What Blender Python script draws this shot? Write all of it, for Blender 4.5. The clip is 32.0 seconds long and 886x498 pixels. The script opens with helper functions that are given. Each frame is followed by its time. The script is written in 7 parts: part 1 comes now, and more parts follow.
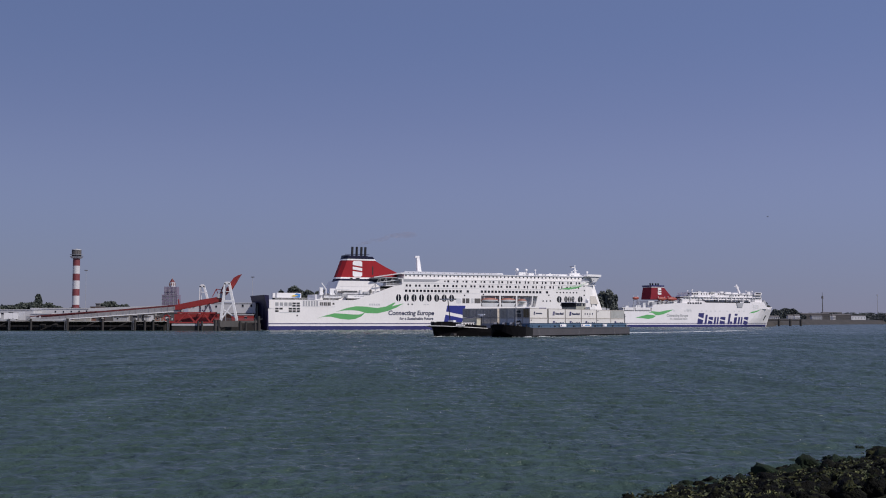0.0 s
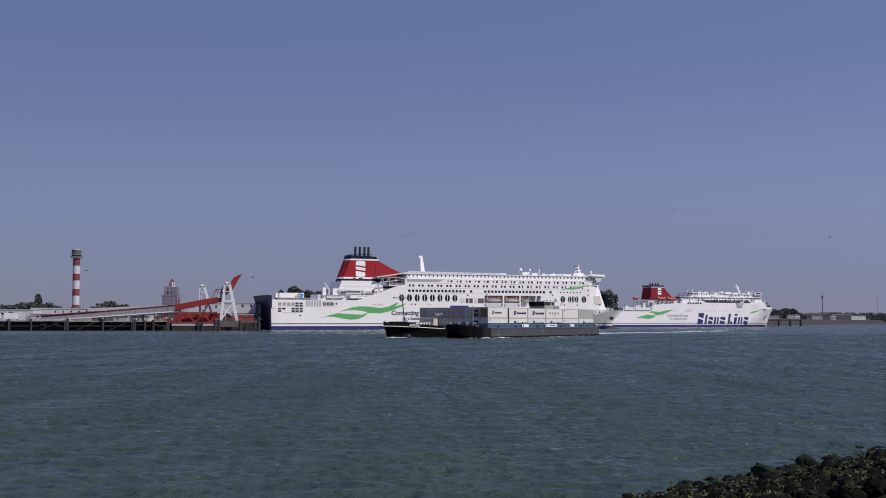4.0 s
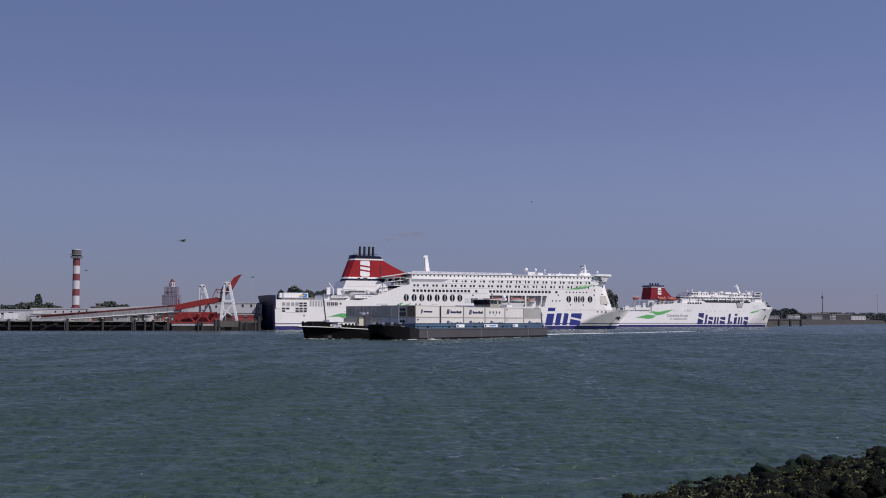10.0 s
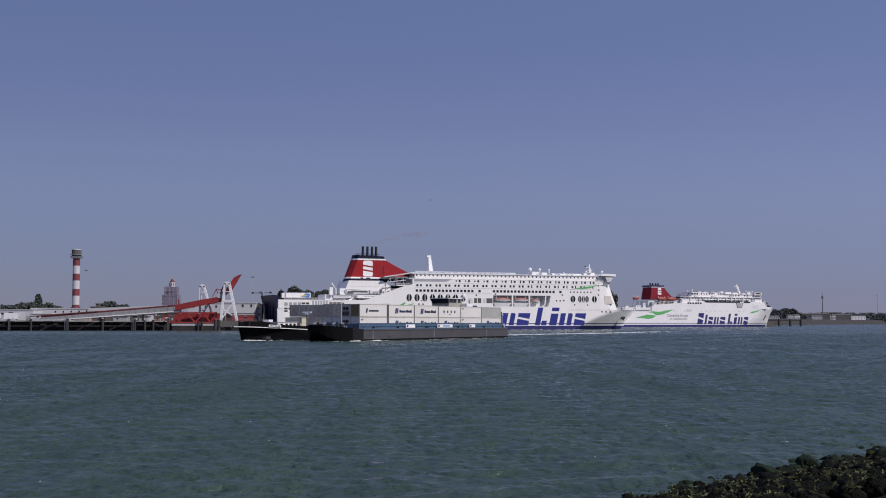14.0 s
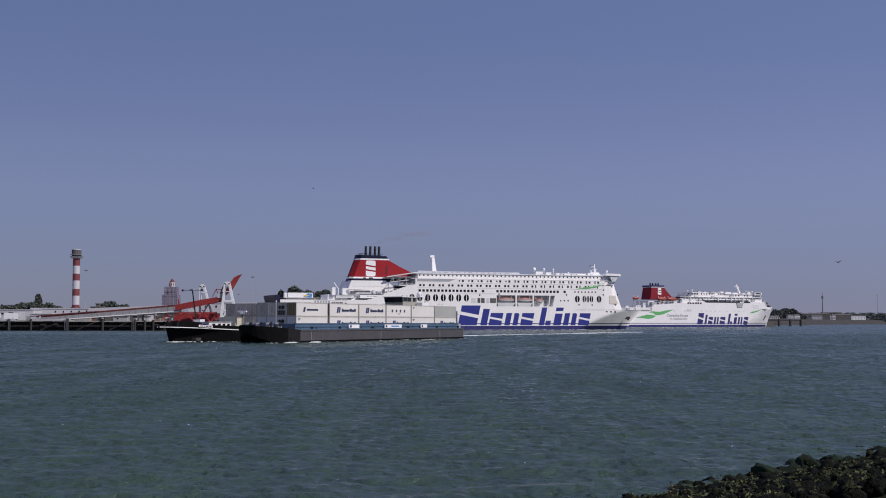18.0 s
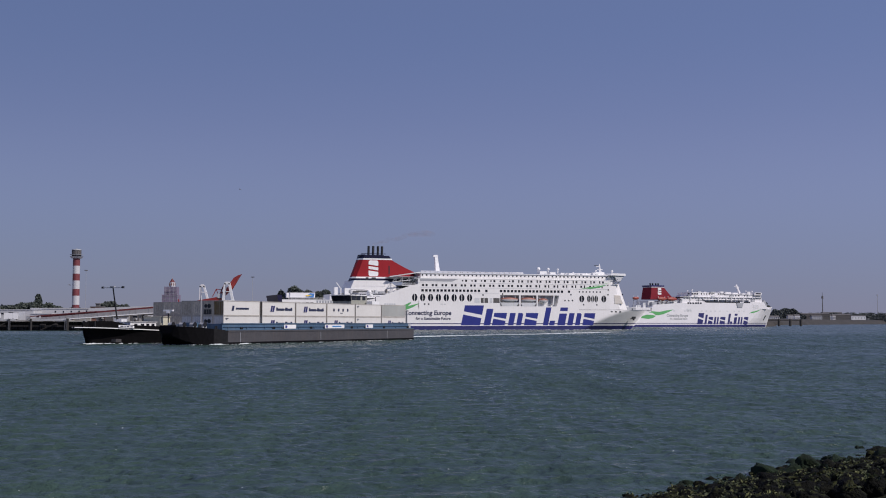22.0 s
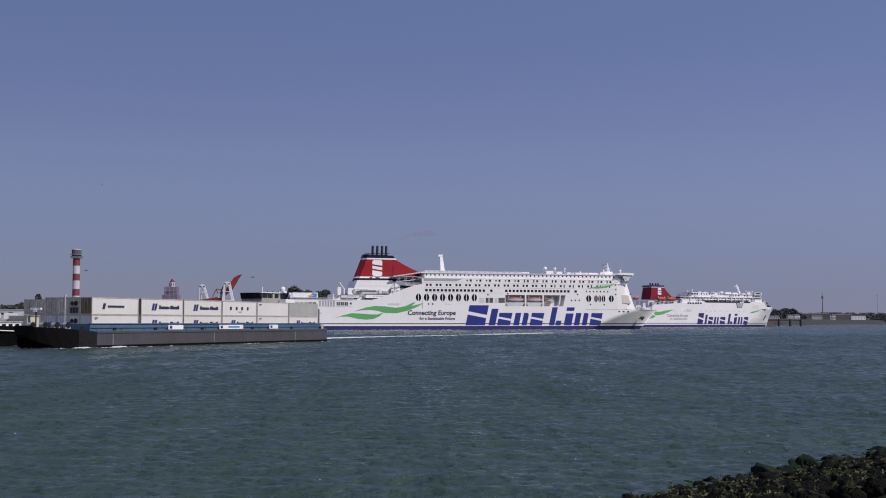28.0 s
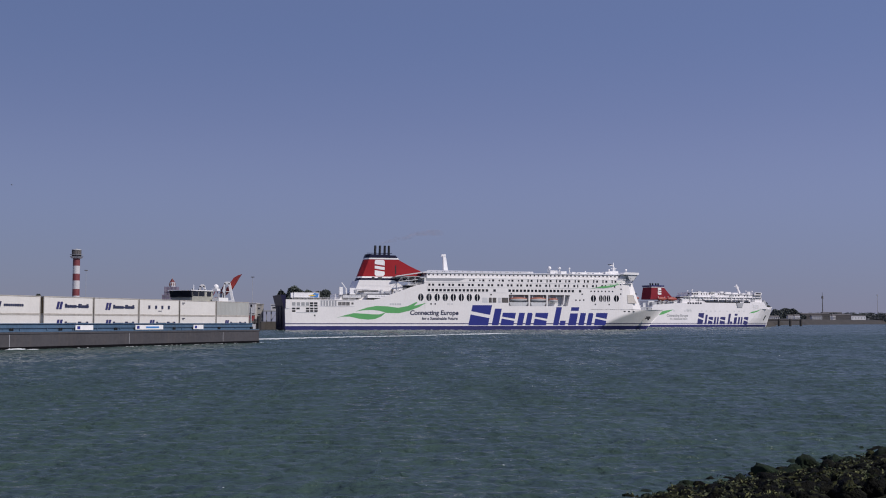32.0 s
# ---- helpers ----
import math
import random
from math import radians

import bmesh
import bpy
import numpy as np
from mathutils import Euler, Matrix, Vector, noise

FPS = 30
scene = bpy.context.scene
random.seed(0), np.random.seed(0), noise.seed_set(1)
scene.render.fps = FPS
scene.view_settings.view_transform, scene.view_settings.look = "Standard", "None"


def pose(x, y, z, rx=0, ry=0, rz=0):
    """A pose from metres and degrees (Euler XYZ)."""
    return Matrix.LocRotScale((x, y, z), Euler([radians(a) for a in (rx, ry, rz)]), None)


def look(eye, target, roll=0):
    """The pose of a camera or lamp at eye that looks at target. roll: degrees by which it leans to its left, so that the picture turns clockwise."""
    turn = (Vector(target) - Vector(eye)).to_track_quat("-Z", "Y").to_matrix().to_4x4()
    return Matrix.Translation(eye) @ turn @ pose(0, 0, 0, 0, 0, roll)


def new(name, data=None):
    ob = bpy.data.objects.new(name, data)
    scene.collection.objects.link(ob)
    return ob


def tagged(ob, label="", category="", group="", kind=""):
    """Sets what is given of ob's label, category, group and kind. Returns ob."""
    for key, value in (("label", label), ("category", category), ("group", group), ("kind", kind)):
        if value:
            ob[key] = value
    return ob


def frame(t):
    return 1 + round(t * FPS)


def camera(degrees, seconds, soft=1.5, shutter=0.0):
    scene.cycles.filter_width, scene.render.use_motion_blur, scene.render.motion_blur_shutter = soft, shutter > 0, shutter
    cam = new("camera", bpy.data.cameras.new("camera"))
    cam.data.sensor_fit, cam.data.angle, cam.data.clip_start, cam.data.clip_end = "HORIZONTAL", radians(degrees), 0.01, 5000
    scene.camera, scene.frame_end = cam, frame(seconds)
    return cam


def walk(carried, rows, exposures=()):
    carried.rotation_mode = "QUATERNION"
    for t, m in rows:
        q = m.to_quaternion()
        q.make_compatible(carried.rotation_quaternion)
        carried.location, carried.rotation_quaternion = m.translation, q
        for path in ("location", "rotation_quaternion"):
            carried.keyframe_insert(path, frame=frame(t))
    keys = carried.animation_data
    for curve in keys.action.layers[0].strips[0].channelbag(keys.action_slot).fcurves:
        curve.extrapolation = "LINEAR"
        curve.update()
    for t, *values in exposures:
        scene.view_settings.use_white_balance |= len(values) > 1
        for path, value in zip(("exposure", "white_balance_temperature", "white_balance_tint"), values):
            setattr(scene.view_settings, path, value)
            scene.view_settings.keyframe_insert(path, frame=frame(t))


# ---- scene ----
# ---- camera ----
EYE = 4.16
EXPOSURE, KELVIN, TINT = 0.0, 6500, 16
cam = camera(41.0, 32.0, soft=1.05)
CAM = pose(0, 0, EYE, 93.56, 0, 0)
walk(cam, [(0, CAM), (32.0, CAM)], exposures=[(0, EXPOSURE, KELVIN, TINT), (32.0, EXPOSURE, KELVIN, TINT)])

# ---- world and sun ----
SUN_EL = radians(43)
SUN_TO = Vector((0.85, -0.53, 0)).normalized()
world = bpy.data.worlds.new("sky")
scene.world = world
world.use_nodes = True
wn = world.node_tree.nodes
sky = wn.new("ShaderNodeTexSky")
sky.sky_type = "NISHITA"
sky.sun_disc = False
sky.sun_elevation = SUN_EL
sky.sun_rotation = math.atan2(SUN_TO.x, SUN_TO.y)
sky.altitude = 300
sky.air_density, sky.dust_density, sky.ozone_density = 1.0, 0.2, 5.0
haze = wn.new("ShaderNodeMix")      # summer haze evens the clear sky out
haze.data_type = "RGBA"
haze.inputs["Factor"].default_value = 0.64
haze.inputs["B"].default_value = (3.3, 3.9, 7.15, 1)
world.node_tree.links.new(sky.outputs[0], haze.inputs["A"])
way = wn.new("ShaderNodeTexCoord")
sunward = wn.new("ShaderNodeVectorMath")      # sky brightened towards the sun's side to match the view's lens-darkened left
sunward.operation = "DOT_PRODUCT"
sunward.inputs[1].default_value = tuple(SUN_TO)
glow = wn.new("ShaderNodeMapRange")
glow.inputs["From Min"].default_value, glow.inputs["From Max"].default_value = -1.0, 1.0
glow.inputs["To Min"].default_value, glow.inputs["To Max"].default_value = 0.835, 1.32
tone = wn.new("ShaderNodeVectorMath")
tone.operation = "SCALE"
world.node_tree.links.new(way.outputs["Generated"], sunward.inputs[0])
world.node_tree.links.new(sunward.outputs["Value"], glow.inputs["Value"])
world.node_tree.links.new(haze.outputs["Result"], tone.inputs[0])
world.node_tree.links.new(glow.outputs[0], tone.inputs["Scale"])
height = wn.new("ShaderNodeSeparateXYZ")      # greyer at the horizon, palest just above it, deeper blue higher up
world.node_tree.links.new(way.outputs["Generated"], height.inputs[0])
layer = wn.new("ShaderNodeValToRGB")
layer.color_ramp.interpolation = "B_SPLINE"
layer.color_ramp.elements[0].position, layer.color_ramp.elements[0].color = 0.0, (0.738, 0.72, 0.72, 1)
layer.color_ramp.elements[1].position, layer.color_ramp.elements[1].color = 0.6, (0.84, 0.81, 0.83, 1)
for at_, col_ in ((0.04, (0.752, 0.73, 0.742, 1)), (0.105, (0.96, 0.92, 0.91, 1)), (0.17, (0.83, 0.825, 0.855, 1)), (0.26, (0.64, 0.765, 0.83, 1))):
    layer.color_ramp.elements.new(at_).color = col_
world.node_tree.links.new(height.outputs["Z"], layer.inputs["Fac"])
veil = wn.new("ShaderNodeVectorMath")
veil.operation = "MULTIPLY"
world.node_tree.links.new(tone.outputs[0], veil.inputs[0])
world.node_tree.links.new(layer.outputs["Color"], veil.inputs[1])
wn["Background"].inputs["Strength"].default_value = 0.0685
world.node_tree.links.new(veil.outputs[0], wn["Background"].inputs["Color"])
sun_data = bpy.data.lights.new("sun", "SUN")
sun_data.energy, sun_data.angle, sun_data.color = 3.75, radians(0.5), (1.0, 0.955, 0.88)
sun = new("sun", sun_data)
sun_way = Vector((SUN_TO.x * math.cos(SUN_EL), SUN_TO.y * math.cos(SUN_EL), math.sin(SUN_EL)))
sun.matrix_world = look(tuple(sun_way * 200), (0, 0, 0))

# ---- paths of the vessels ----
BARGE = [(0, pose(25.21, 343.95, 0, rz=59.85)), (2, pose(18.66, 332.50, 0, rz=60.00)), (4, pose(12.20, 321.19, 0, rz=60.19)), (6, pose(5.83, 310.00, 0, rz=60.43)),
         (8, pose(-0.44, 298.94, 0, rz=60.71)), (10, pose(-6.61, 288.02, 0, rz=61.04)), (12, pose(-12.69, 277.22, 0, rz=61.41)), (14, pose(-18.67, 266.55, 0, rz=61.83)),
         (16, pose(-24.55, 256.02, 0, rz=62.29)), (18, pose(-30.34, 245.61, 0, rz=62.79)), (20, pose(-36.03, 235.34, 0, rz=63.34)), (22, pose(-41.63, 225.19, 0, rz=63.94)),
         (24, pose(-47.13, 215.18, 0, rz=64.58)), (26, pose(-52.54, 205.29, 0, rz=65.26)), (28, pose(-57.84, 195.53, 0, rz=65.99)), (30, pose(-63.06, 185.91, 0, rz=66.77)), (32, pose(-68.17, 176.41, 0, rz=67.58))]
FERRY = [(0, pose(-104.48, 681.18, 0, rz=23.28)), (4, pose(-102.69, 680.49, 0, rz=22.96)), (8, pose(-100.98, 679.81, 0, rz=22.47)), (12, pose(-99.36, 679.14, 0, rz=21.83)),
         (16, pose(-97.83, 678.49, 0, rz=21.02)), (20, pose(-96.37, 677.85, 0, rz=20.05)), (24, pose(-95.00, 677.23, 0, rz=18.92)), (28, pose(-93.71, 676.61, 0, rz=17.63)),
         (32, pose(-92.50, 675.99, 0, rz=16.18))]
barge_load = []      # (thing, its pose on the barge)

# ---- materials ----
def mat(name, color, rough=0.55, metal=0.0, var=0.12, scale=0.6, bump=0.0, streak=0.0, dirt=(0.25, 0.2, 0.15), spec=0.5, each=0.0):
    """Paint or stone: two scales of noise, optional vertical streaks of dirt and a small relief."""
    m = bpy.data.materials.new(name)
    m.use_nodes = True
    n, l = m.node_tree.nodes, m.node_tree.links
    b = n["Principled BSDF"]
    b.inputs["Roughness"].default_value, b.inputs["Metallic"].default_value = rough, metal
    b.inputs["Specular IOR Level"].default_value = spec
    tc = n.new("ShaderNodeTexCoord")
    big, small = n.new("ShaderNodeTexNoise"), n.new("ShaderNodeTexNoise")
    big.inputs["Scale"].default_value, small.inputs["Scale"].default_value = scale * 0.25, scale * 4
    big.inputs["Detail"].default_value, small.inputs["Detail"].default_value = 4, 6
    add = n.new("ShaderNodeMath"); add.operation = "ADD"
    for t in (big, small):
        l.new(tc.outputs["Object"], t.inputs["Vector"])
    l.new(big.outputs["Fac"], add.inputs[0]); l.new(small.outputs["Fac"], add.inputs[1])
    ramp = n.new("ShaderNodeMapRange")
    ramp.inputs["From Min"].default_value, ramp.inputs["From Max"].default_value = 0.7, 1.3
    ramp.inputs["To Min"].default_value, ramp.inputs["To Max"].default_value = 1 - var, 1 + var
    l.new(add.outputs[0], ramp.inputs["Value"])
    mul = n.new("ShaderNodeVectorMath"); mul.operation = "SCALE"
    mul.inputs[0].default_value = color
    l.new(ramp.outputs[0], mul.inputs["Scale"])
    out = mul.outputs[0]
    if each:
        oi = n.new("ShaderNodeObjectInfo")
        r2 = n.new("ShaderNodeMapRange")
        r2.inputs["To Min"].default_value, r2.inputs["To Max"].default_value = 1 - each, 1 + each
        l.new(oi.outputs["Random"], r2.inputs["Value"])
        m2 = n.new("ShaderNodeVectorMath"); m2.operation = "SCALE"
        l.new(out, m2.inputs[0]); l.new(r2.outputs[0], m2.inputs["Scale"])
        out = m2.outputs[0]
    if streak:
        mp = n.new("ShaderNodeMapping")
        mp.inputs["Scale"].default_value = (1.3, 1.3, 0.09)
        l.new(tc.outputs["Object"], mp.inputs["Vector"])
        s = n.new("ShaderNodeTexNoise")
        s.inputs["Scale"].default_value, s.inputs["Detail"].default_value = 0.9, 7
        l.new(mp.outputs[0], s.inputs["Vector"])
        sr = n.new("ShaderNodeMapRange")
        sr.inputs["From Min"].default_value, sr.inputs["From Max"].default_value = 0.52, 0.8
        sr.inputs["To Max"].default_value = streak
        l.new(s.outputs["Fac"], sr.inputs["Value"])
        mx = n.new("ShaderNodeMix"); mx.data_type = "RGBA"
        l.new(sr.outputs[0], mx.inputs["Factor"])
        l.new(out, mx.inputs["A"])
        mx.inputs["B"].default_value = (*dirt, 1)
        out = mx.outputs["Result"]
    l.new(out, b.inputs["Base Color"])
    if bump:
        bp = n.new("ShaderNodeBump")
        bp.inputs["Strength"].default_value, bp.inputs["Distance"].default_value = 0.7, bump
        l.new(small.outputs["Fac"], bp.inputs["Height"])
        l.new(bp.outputs[0], b.inputs["Normal"])
    return m


def glass_mat(name, color):
    m = mat(name, color, 0.15, 0.0, 0.3, 0.3, spec=0.3)
    return m


M_WHITE = mat("white_ship_paint", (0.77, 0.755, 0.74), 0.38, var=0.05, scale=0.3, streak=0.15, dirt=(0.5, 0.42, 0.34))
M_WHITE2 = mat("white_deck_paint", (0.76, 0.76, 0.76), 0.5, var=0.07, scale=0.5)
# streaked white, dulled to stand in for haze over the distant ferry
M_WHITE3 = mat("hazed_white_paint", (0.7, 0.69, 0.7), 0.45, var=0.06, scale=0.3, streak=0.12, dirt=(0.4, 0.34, 0.28))
M_GREYP = mat("grey_paint", (0.33, 0.34, 0.36), 0.5, var=0.12)
M_LGREY = mat("light_grey_paint", (0.55, 0.56, 0.57), 0.5, var=0.12, streak=0.2, dirt=(0.35, 0.3, 0.25))
# grey standing for shade in the gallery openings, also the far slogan's colour
M_PANEL = mat("gallery_shade_slogan_grey", (0.3, 0.31, 0.32), 0.6, var=0.1)
M_NAVY = mat("navy_paint", (0.026, 0.026, 0.12), 0.35, var=0.15, streak=0.2, dirt=(0.06, 0.06, 0.09))
M_NAVYD = mat("dark_navy_paint", (0.009, 0.01, 0.03), 0.45, var=0.2, spec=0.2)
M_NAVYS = mat("dull_navy_stern_paint", (0.013, 0.012, 0.045), 0.5, var=0.2, streak=0.2, dirt=(0.04, 0.04, 0.05), spec=0.25)
M_SCREEN = mat("pale_deck_screen", (0.62, 0.63, 0.69), 0.4, var=0.06)
M_BEIGE = mat("worn_beige_shell_door", (0.6, 0.56, 0.5), 0.5, var=0.12, streak=0.3, dirt=(0.42, 0.34, 0.27))
M_BLUE = mat("lettering_blue", (0.022, 0.03, 0.2), 0.35, var=0.08)
M_RED = mat("funnel_red", (0.29, 0.02, 0.026), 0.6, var=0.1, streak=0.15, dirt=(0.2, 0.02, 0.02), spec=0.12)
# red dulled for haze and light angle on the distant funnel
M_RED2 = mat("hazed_funnel_red", (0.2, 0.022, 0.032), 0.65, var=0.12, streak=0.2, dirt=(0.16, 0.03, 0.03), spec=0.1)
M_GREEN = mat("swoosh_green", (0.1, 0.36, 0.12), 0.45, var=0.08)
M_GREENP = mat("swoosh_pale_green", (0.45, 0.63, 0.43), 0.45, var=0.08)
M_DARK = mat("dark_opening", (0.012, 0.013, 0.016), 0.5, var=0.2)
M_GLASS = glass_mat("dark_window_glass", (0.012, 0.014, 0.02))
M_BLACK = mat("black_paint", (0.012, 0.012, 0.014), 0.5, var=0.2)
M_ORANGE = mat("lifeboat_orange", (0.25, 0.1, 0.075), 0.5, var=0.1)
M_RBOAT = mat("rescue_red_orange", (0.29, 0.062, 0.045), 0.5, var=0.15)
M_TEXT = mat("grey_blue_text", (0.025, 0.03, 0.07), 0.5, var=0.05)
M_HULLBLK = mat("black_hull", (0.0045, 0.0042, 0.005), 0.6, var=0.35, scale=0.5, streak=0.2, dirt=(0.012, 0.011, 0.010), spec=0.08)
# streaked lighter black puts the side's sheen into the bow plating
M_HULLMID = mat("sheen_black_bow", (0.014, 0.0135, 0.014), 0.55, var=0.4, scale=0.35, streak=0.4, dirt=(0.026, 0.024, 0.023), spec=0.15)
M_HULLGRY = mat("dark_grey_hull", (0.06, 0.057, 0.06), 0.5, var=0.2, scale=0.5, streak=0.5, dirt=(0.11, 0.09, 0.08))
M_COAM = mat("blue_coaming", (0.062, 0.115, 0.185), 0.5, var=0.18, streak=0.35, dirt=(0.12, 0.13, 0.14))
M_REEFER = mat("reefer_white", (0.62, 0.605, 0.575), 0.45, var=0.07, scale=0.8, streak=0.2, dirt=(0.5, 0.45, 0.38), each=0.04)
M_REEFERG = mat("container_grey", (0.36, 0.37, 0.355), 0.5, var=0.1, scale=0.8, streak=0.3, dirt=(0.35, 0.3, 0.25), each=0.08)
M_CGREY = mat("dull_container_grey", (0.5, 0.45, 0.37), 0.6, var=0.35, streak=0.3, dirt=(0.12, 0.1, 0.08), each=0.15)
M_OLIVE = mat("olive_brown_door", (0.14, 0.095, 0.035), 0.6, var=0.25, streak=0.3, dirt=(0.18, 0.04, 0.03))
# frame darkened for rusty edges and the shade in gaps between containers
M_FRAME = mat("rust_and_gap_frame", (0.4, 0.375, 0.34), 0.6, var=0.3, scale=1.5, streak=0.4, dirt=(0.14, 0.08, 0.05))
M_MAROON = mat("dull_maroon_rail", (0.11, 0.018, 0.018), 0.6, var=0.2)
M_STEEL = mat("bare_steel", (0.3, 0.3, 0.31), 0.4, 0.6, var=0.15)
M_CRED = mat("gantry_red", (0.27, 0.027, 0.024), 0.5, var=0.15, streak=0.2, dirt=(0.2, 0.08, 0.05))
M_CONC = mat("concrete", (0.3, 0.29, 0.27), 0.85, var=0.2, bump=0.02, streak=0.5, dirt=(0.1, 0.09, 0.08))
# darker concrete for the berthing dolphin
M_CONCD = mat("dark_concrete", (0.13, 0.12, 0.11), 0.8, var=0.25, bump=0.02, streak=0.6, dirt=(0.05, 0.048, 0.042))
M_RAMP = mat("ramp_grey_paint", (0.26, 0.26, 0.27), 0.55, var=0.15, streak=0.4, dirt=(0.22, 0.17, 0.13))
M_OLIVEG = mat("olive_grey_paint", (0.3, 0.3, 0.26), 0.55, var=0.15, streak=0.2, dirt=(0.2, 0.17, 0.13))
M_WOOD = mat("dark_fender_timber", (0.03, 0.026, 0.024), 0.8, var=0.4, bump=0.03, streak=0.6, dirt=(0.06, 0.055, 0.05))
M_PILE = mat("steel_pile", (0.03, 0.027, 0.026), 0.75, var=0.35, streak=0.6, dirt=(0.03, 0.03, 0.025), each=0.25)
M_WALLW = mat("white_cladding", (0.47, 0.472, 0.485), 0.7, var=0.07, streak=0.25, dirt=(0.45, 0.4, 0.35))
M_BRICK = mat("brown_brick", (0.22, 0.11, 0.08), 0.85, var=0.2, each=0.2)
M_ROOF = mat("dark_roof", (0.09, 0.085, 0.085), 0.8, var=0.2, each=0.3)
M_SHEET = mat("scaffold_sheeting", (0.16, 0.135, 0.19), 0.8, var=0.25, streak=0.5, dirt=(0.1, 0.07, 0.09))
M_LHRED = mat("tower_red", (0.155, 0.032, 0.038), 0.6, var=0.12, streak=0.2, dirt=(0.2, 0.06, 0.05))
M_LHWHT = mat("tower_white", (0.465, 0.465, 0.485), 0.6, var=0.08, streak=0.2, dirt=(0.4, 0.35, 0.33))
M_LEAF = mat("leaves", (0.05, 0.063, 0.052), 0.7, var=0.5, scale=0.5)
M_LEAF2 = mat("dark_leaves", (0.05, 0.063, 0.053), 0.7, var=0.5, scale=0.5)
M_BARK = mat("bark", (0.09, 0.07, 0.05), 0.9, var=0.3)
M_STONE = mat("dark_bank_stone", (0.045, 0.04, 0.035), 0.9, var=0.35, scale=0.2)
# both far leaf tones are lifted to stand in for distance haze
M_LEAFF = mat("hazed_far_leaves", (0.125, 0.14, 0.125), 0.8, var=0.35, scale=0.3)
M_LEAFW = mat("hazed_belt_leaves", (0.078, 0.092, 0.088), 0.8, var=0.4, scale=0.3)
M_GRASS = mat("dry_grass_bank", (0.034, 0.031, 0.028), 0.95, var=0.35, scale=0.1)
M_LAND = mat("quay_paving", (0.22, 0.21, 0.2), 0.9, var=0.25, scale=0.1)
M_BED = mat("river_bed", (0.05, 0.055, 0.045), 0.9, var=0.3, scale=0.05)
M_FOAM = mat("foam", (0.52, 0.55, 0.56), 0.8, var=0.1, scale=2)
M_YELLOW = mat("yellow_paint", (0.6, 0.42, 0.05), 0.5, var=0.1)
M_CREAM = mat("cream_cover", (0.5, 0.48, 0.38), 0.6, var=0.15)
M_SKYBLUE = mat("trailer_blue", (0.05, 0.2, 0.5), 0.5, var=0.1)


def rock_mat():
    m = mat("basalt_rock", (0.0065, 0.0072, 0.005), 0.85, var=0.8, scale=5, bump=0.2, each=0.6, spec=0.12)
    n, l = m.node_tree.nodes, m.node_tree.links
    b = n["Principled BSDF"]
    src = b.inputs["Base Color"].links[0].from_socket
    geo = n.new("ShaderNodeNewGeometry")
    sep = n.new("ShaderNodeSeparateXYZ"); l.new(geo.outputs["Normal"], sep.inputs[0])
    ns = n.new("ShaderNodeTexNoise"); ns.inputs["Scale"].default_value, ns.inputs["Detail"].default_value = 3.6, 6
    l.new(geo.outputs["Position"], ns.inputs["Vector"])
    r = n.new("ShaderNodeMapRange")
    r.inputs["From Min"].default_value, r.inputs["From Max"].default_value = 0.53, 0.68
    l.new(ns.outputs["Fac"], r.inputs["Value"])
    up = n.new("ShaderNodeMath"); up.operation = "MULTIPLY"; up.use_clamp = True
    l.new(r.outputs[0], up.inputs[0]); l.new(sep.outputs["Z"], up.inputs[1])
    mx = n.new("ShaderNodeMix"); mx.data_type = "RGBA"
    l.new(up.outputs[0], mx.inputs["Factor"]); l.new(src, mx.inputs["A"])
    mx.inputs["B"].default_value = (0.058, 0.064, 0.022, 1)      # weed and lichen
    l.new(mx.outputs["Result"], b.inputs["Base Color"])
    return m


M_ROCK = rock_mat()
M_ALGAE = mat("algae_covered_rock", (0.011, 0.021, 0.0095), 0.8, var=0.7, scale=3, bump=0.15, each=0.3, spec=0.2)
M_SHELL = mat("yellow_green_weed", (0.1, 0.108, 0.04), 0.8, var=0.6, scale=5)
M_WEED = mat("olive_weed", (0.032, 0.042, 0.014), 0.8, var=0.6, scale=4)


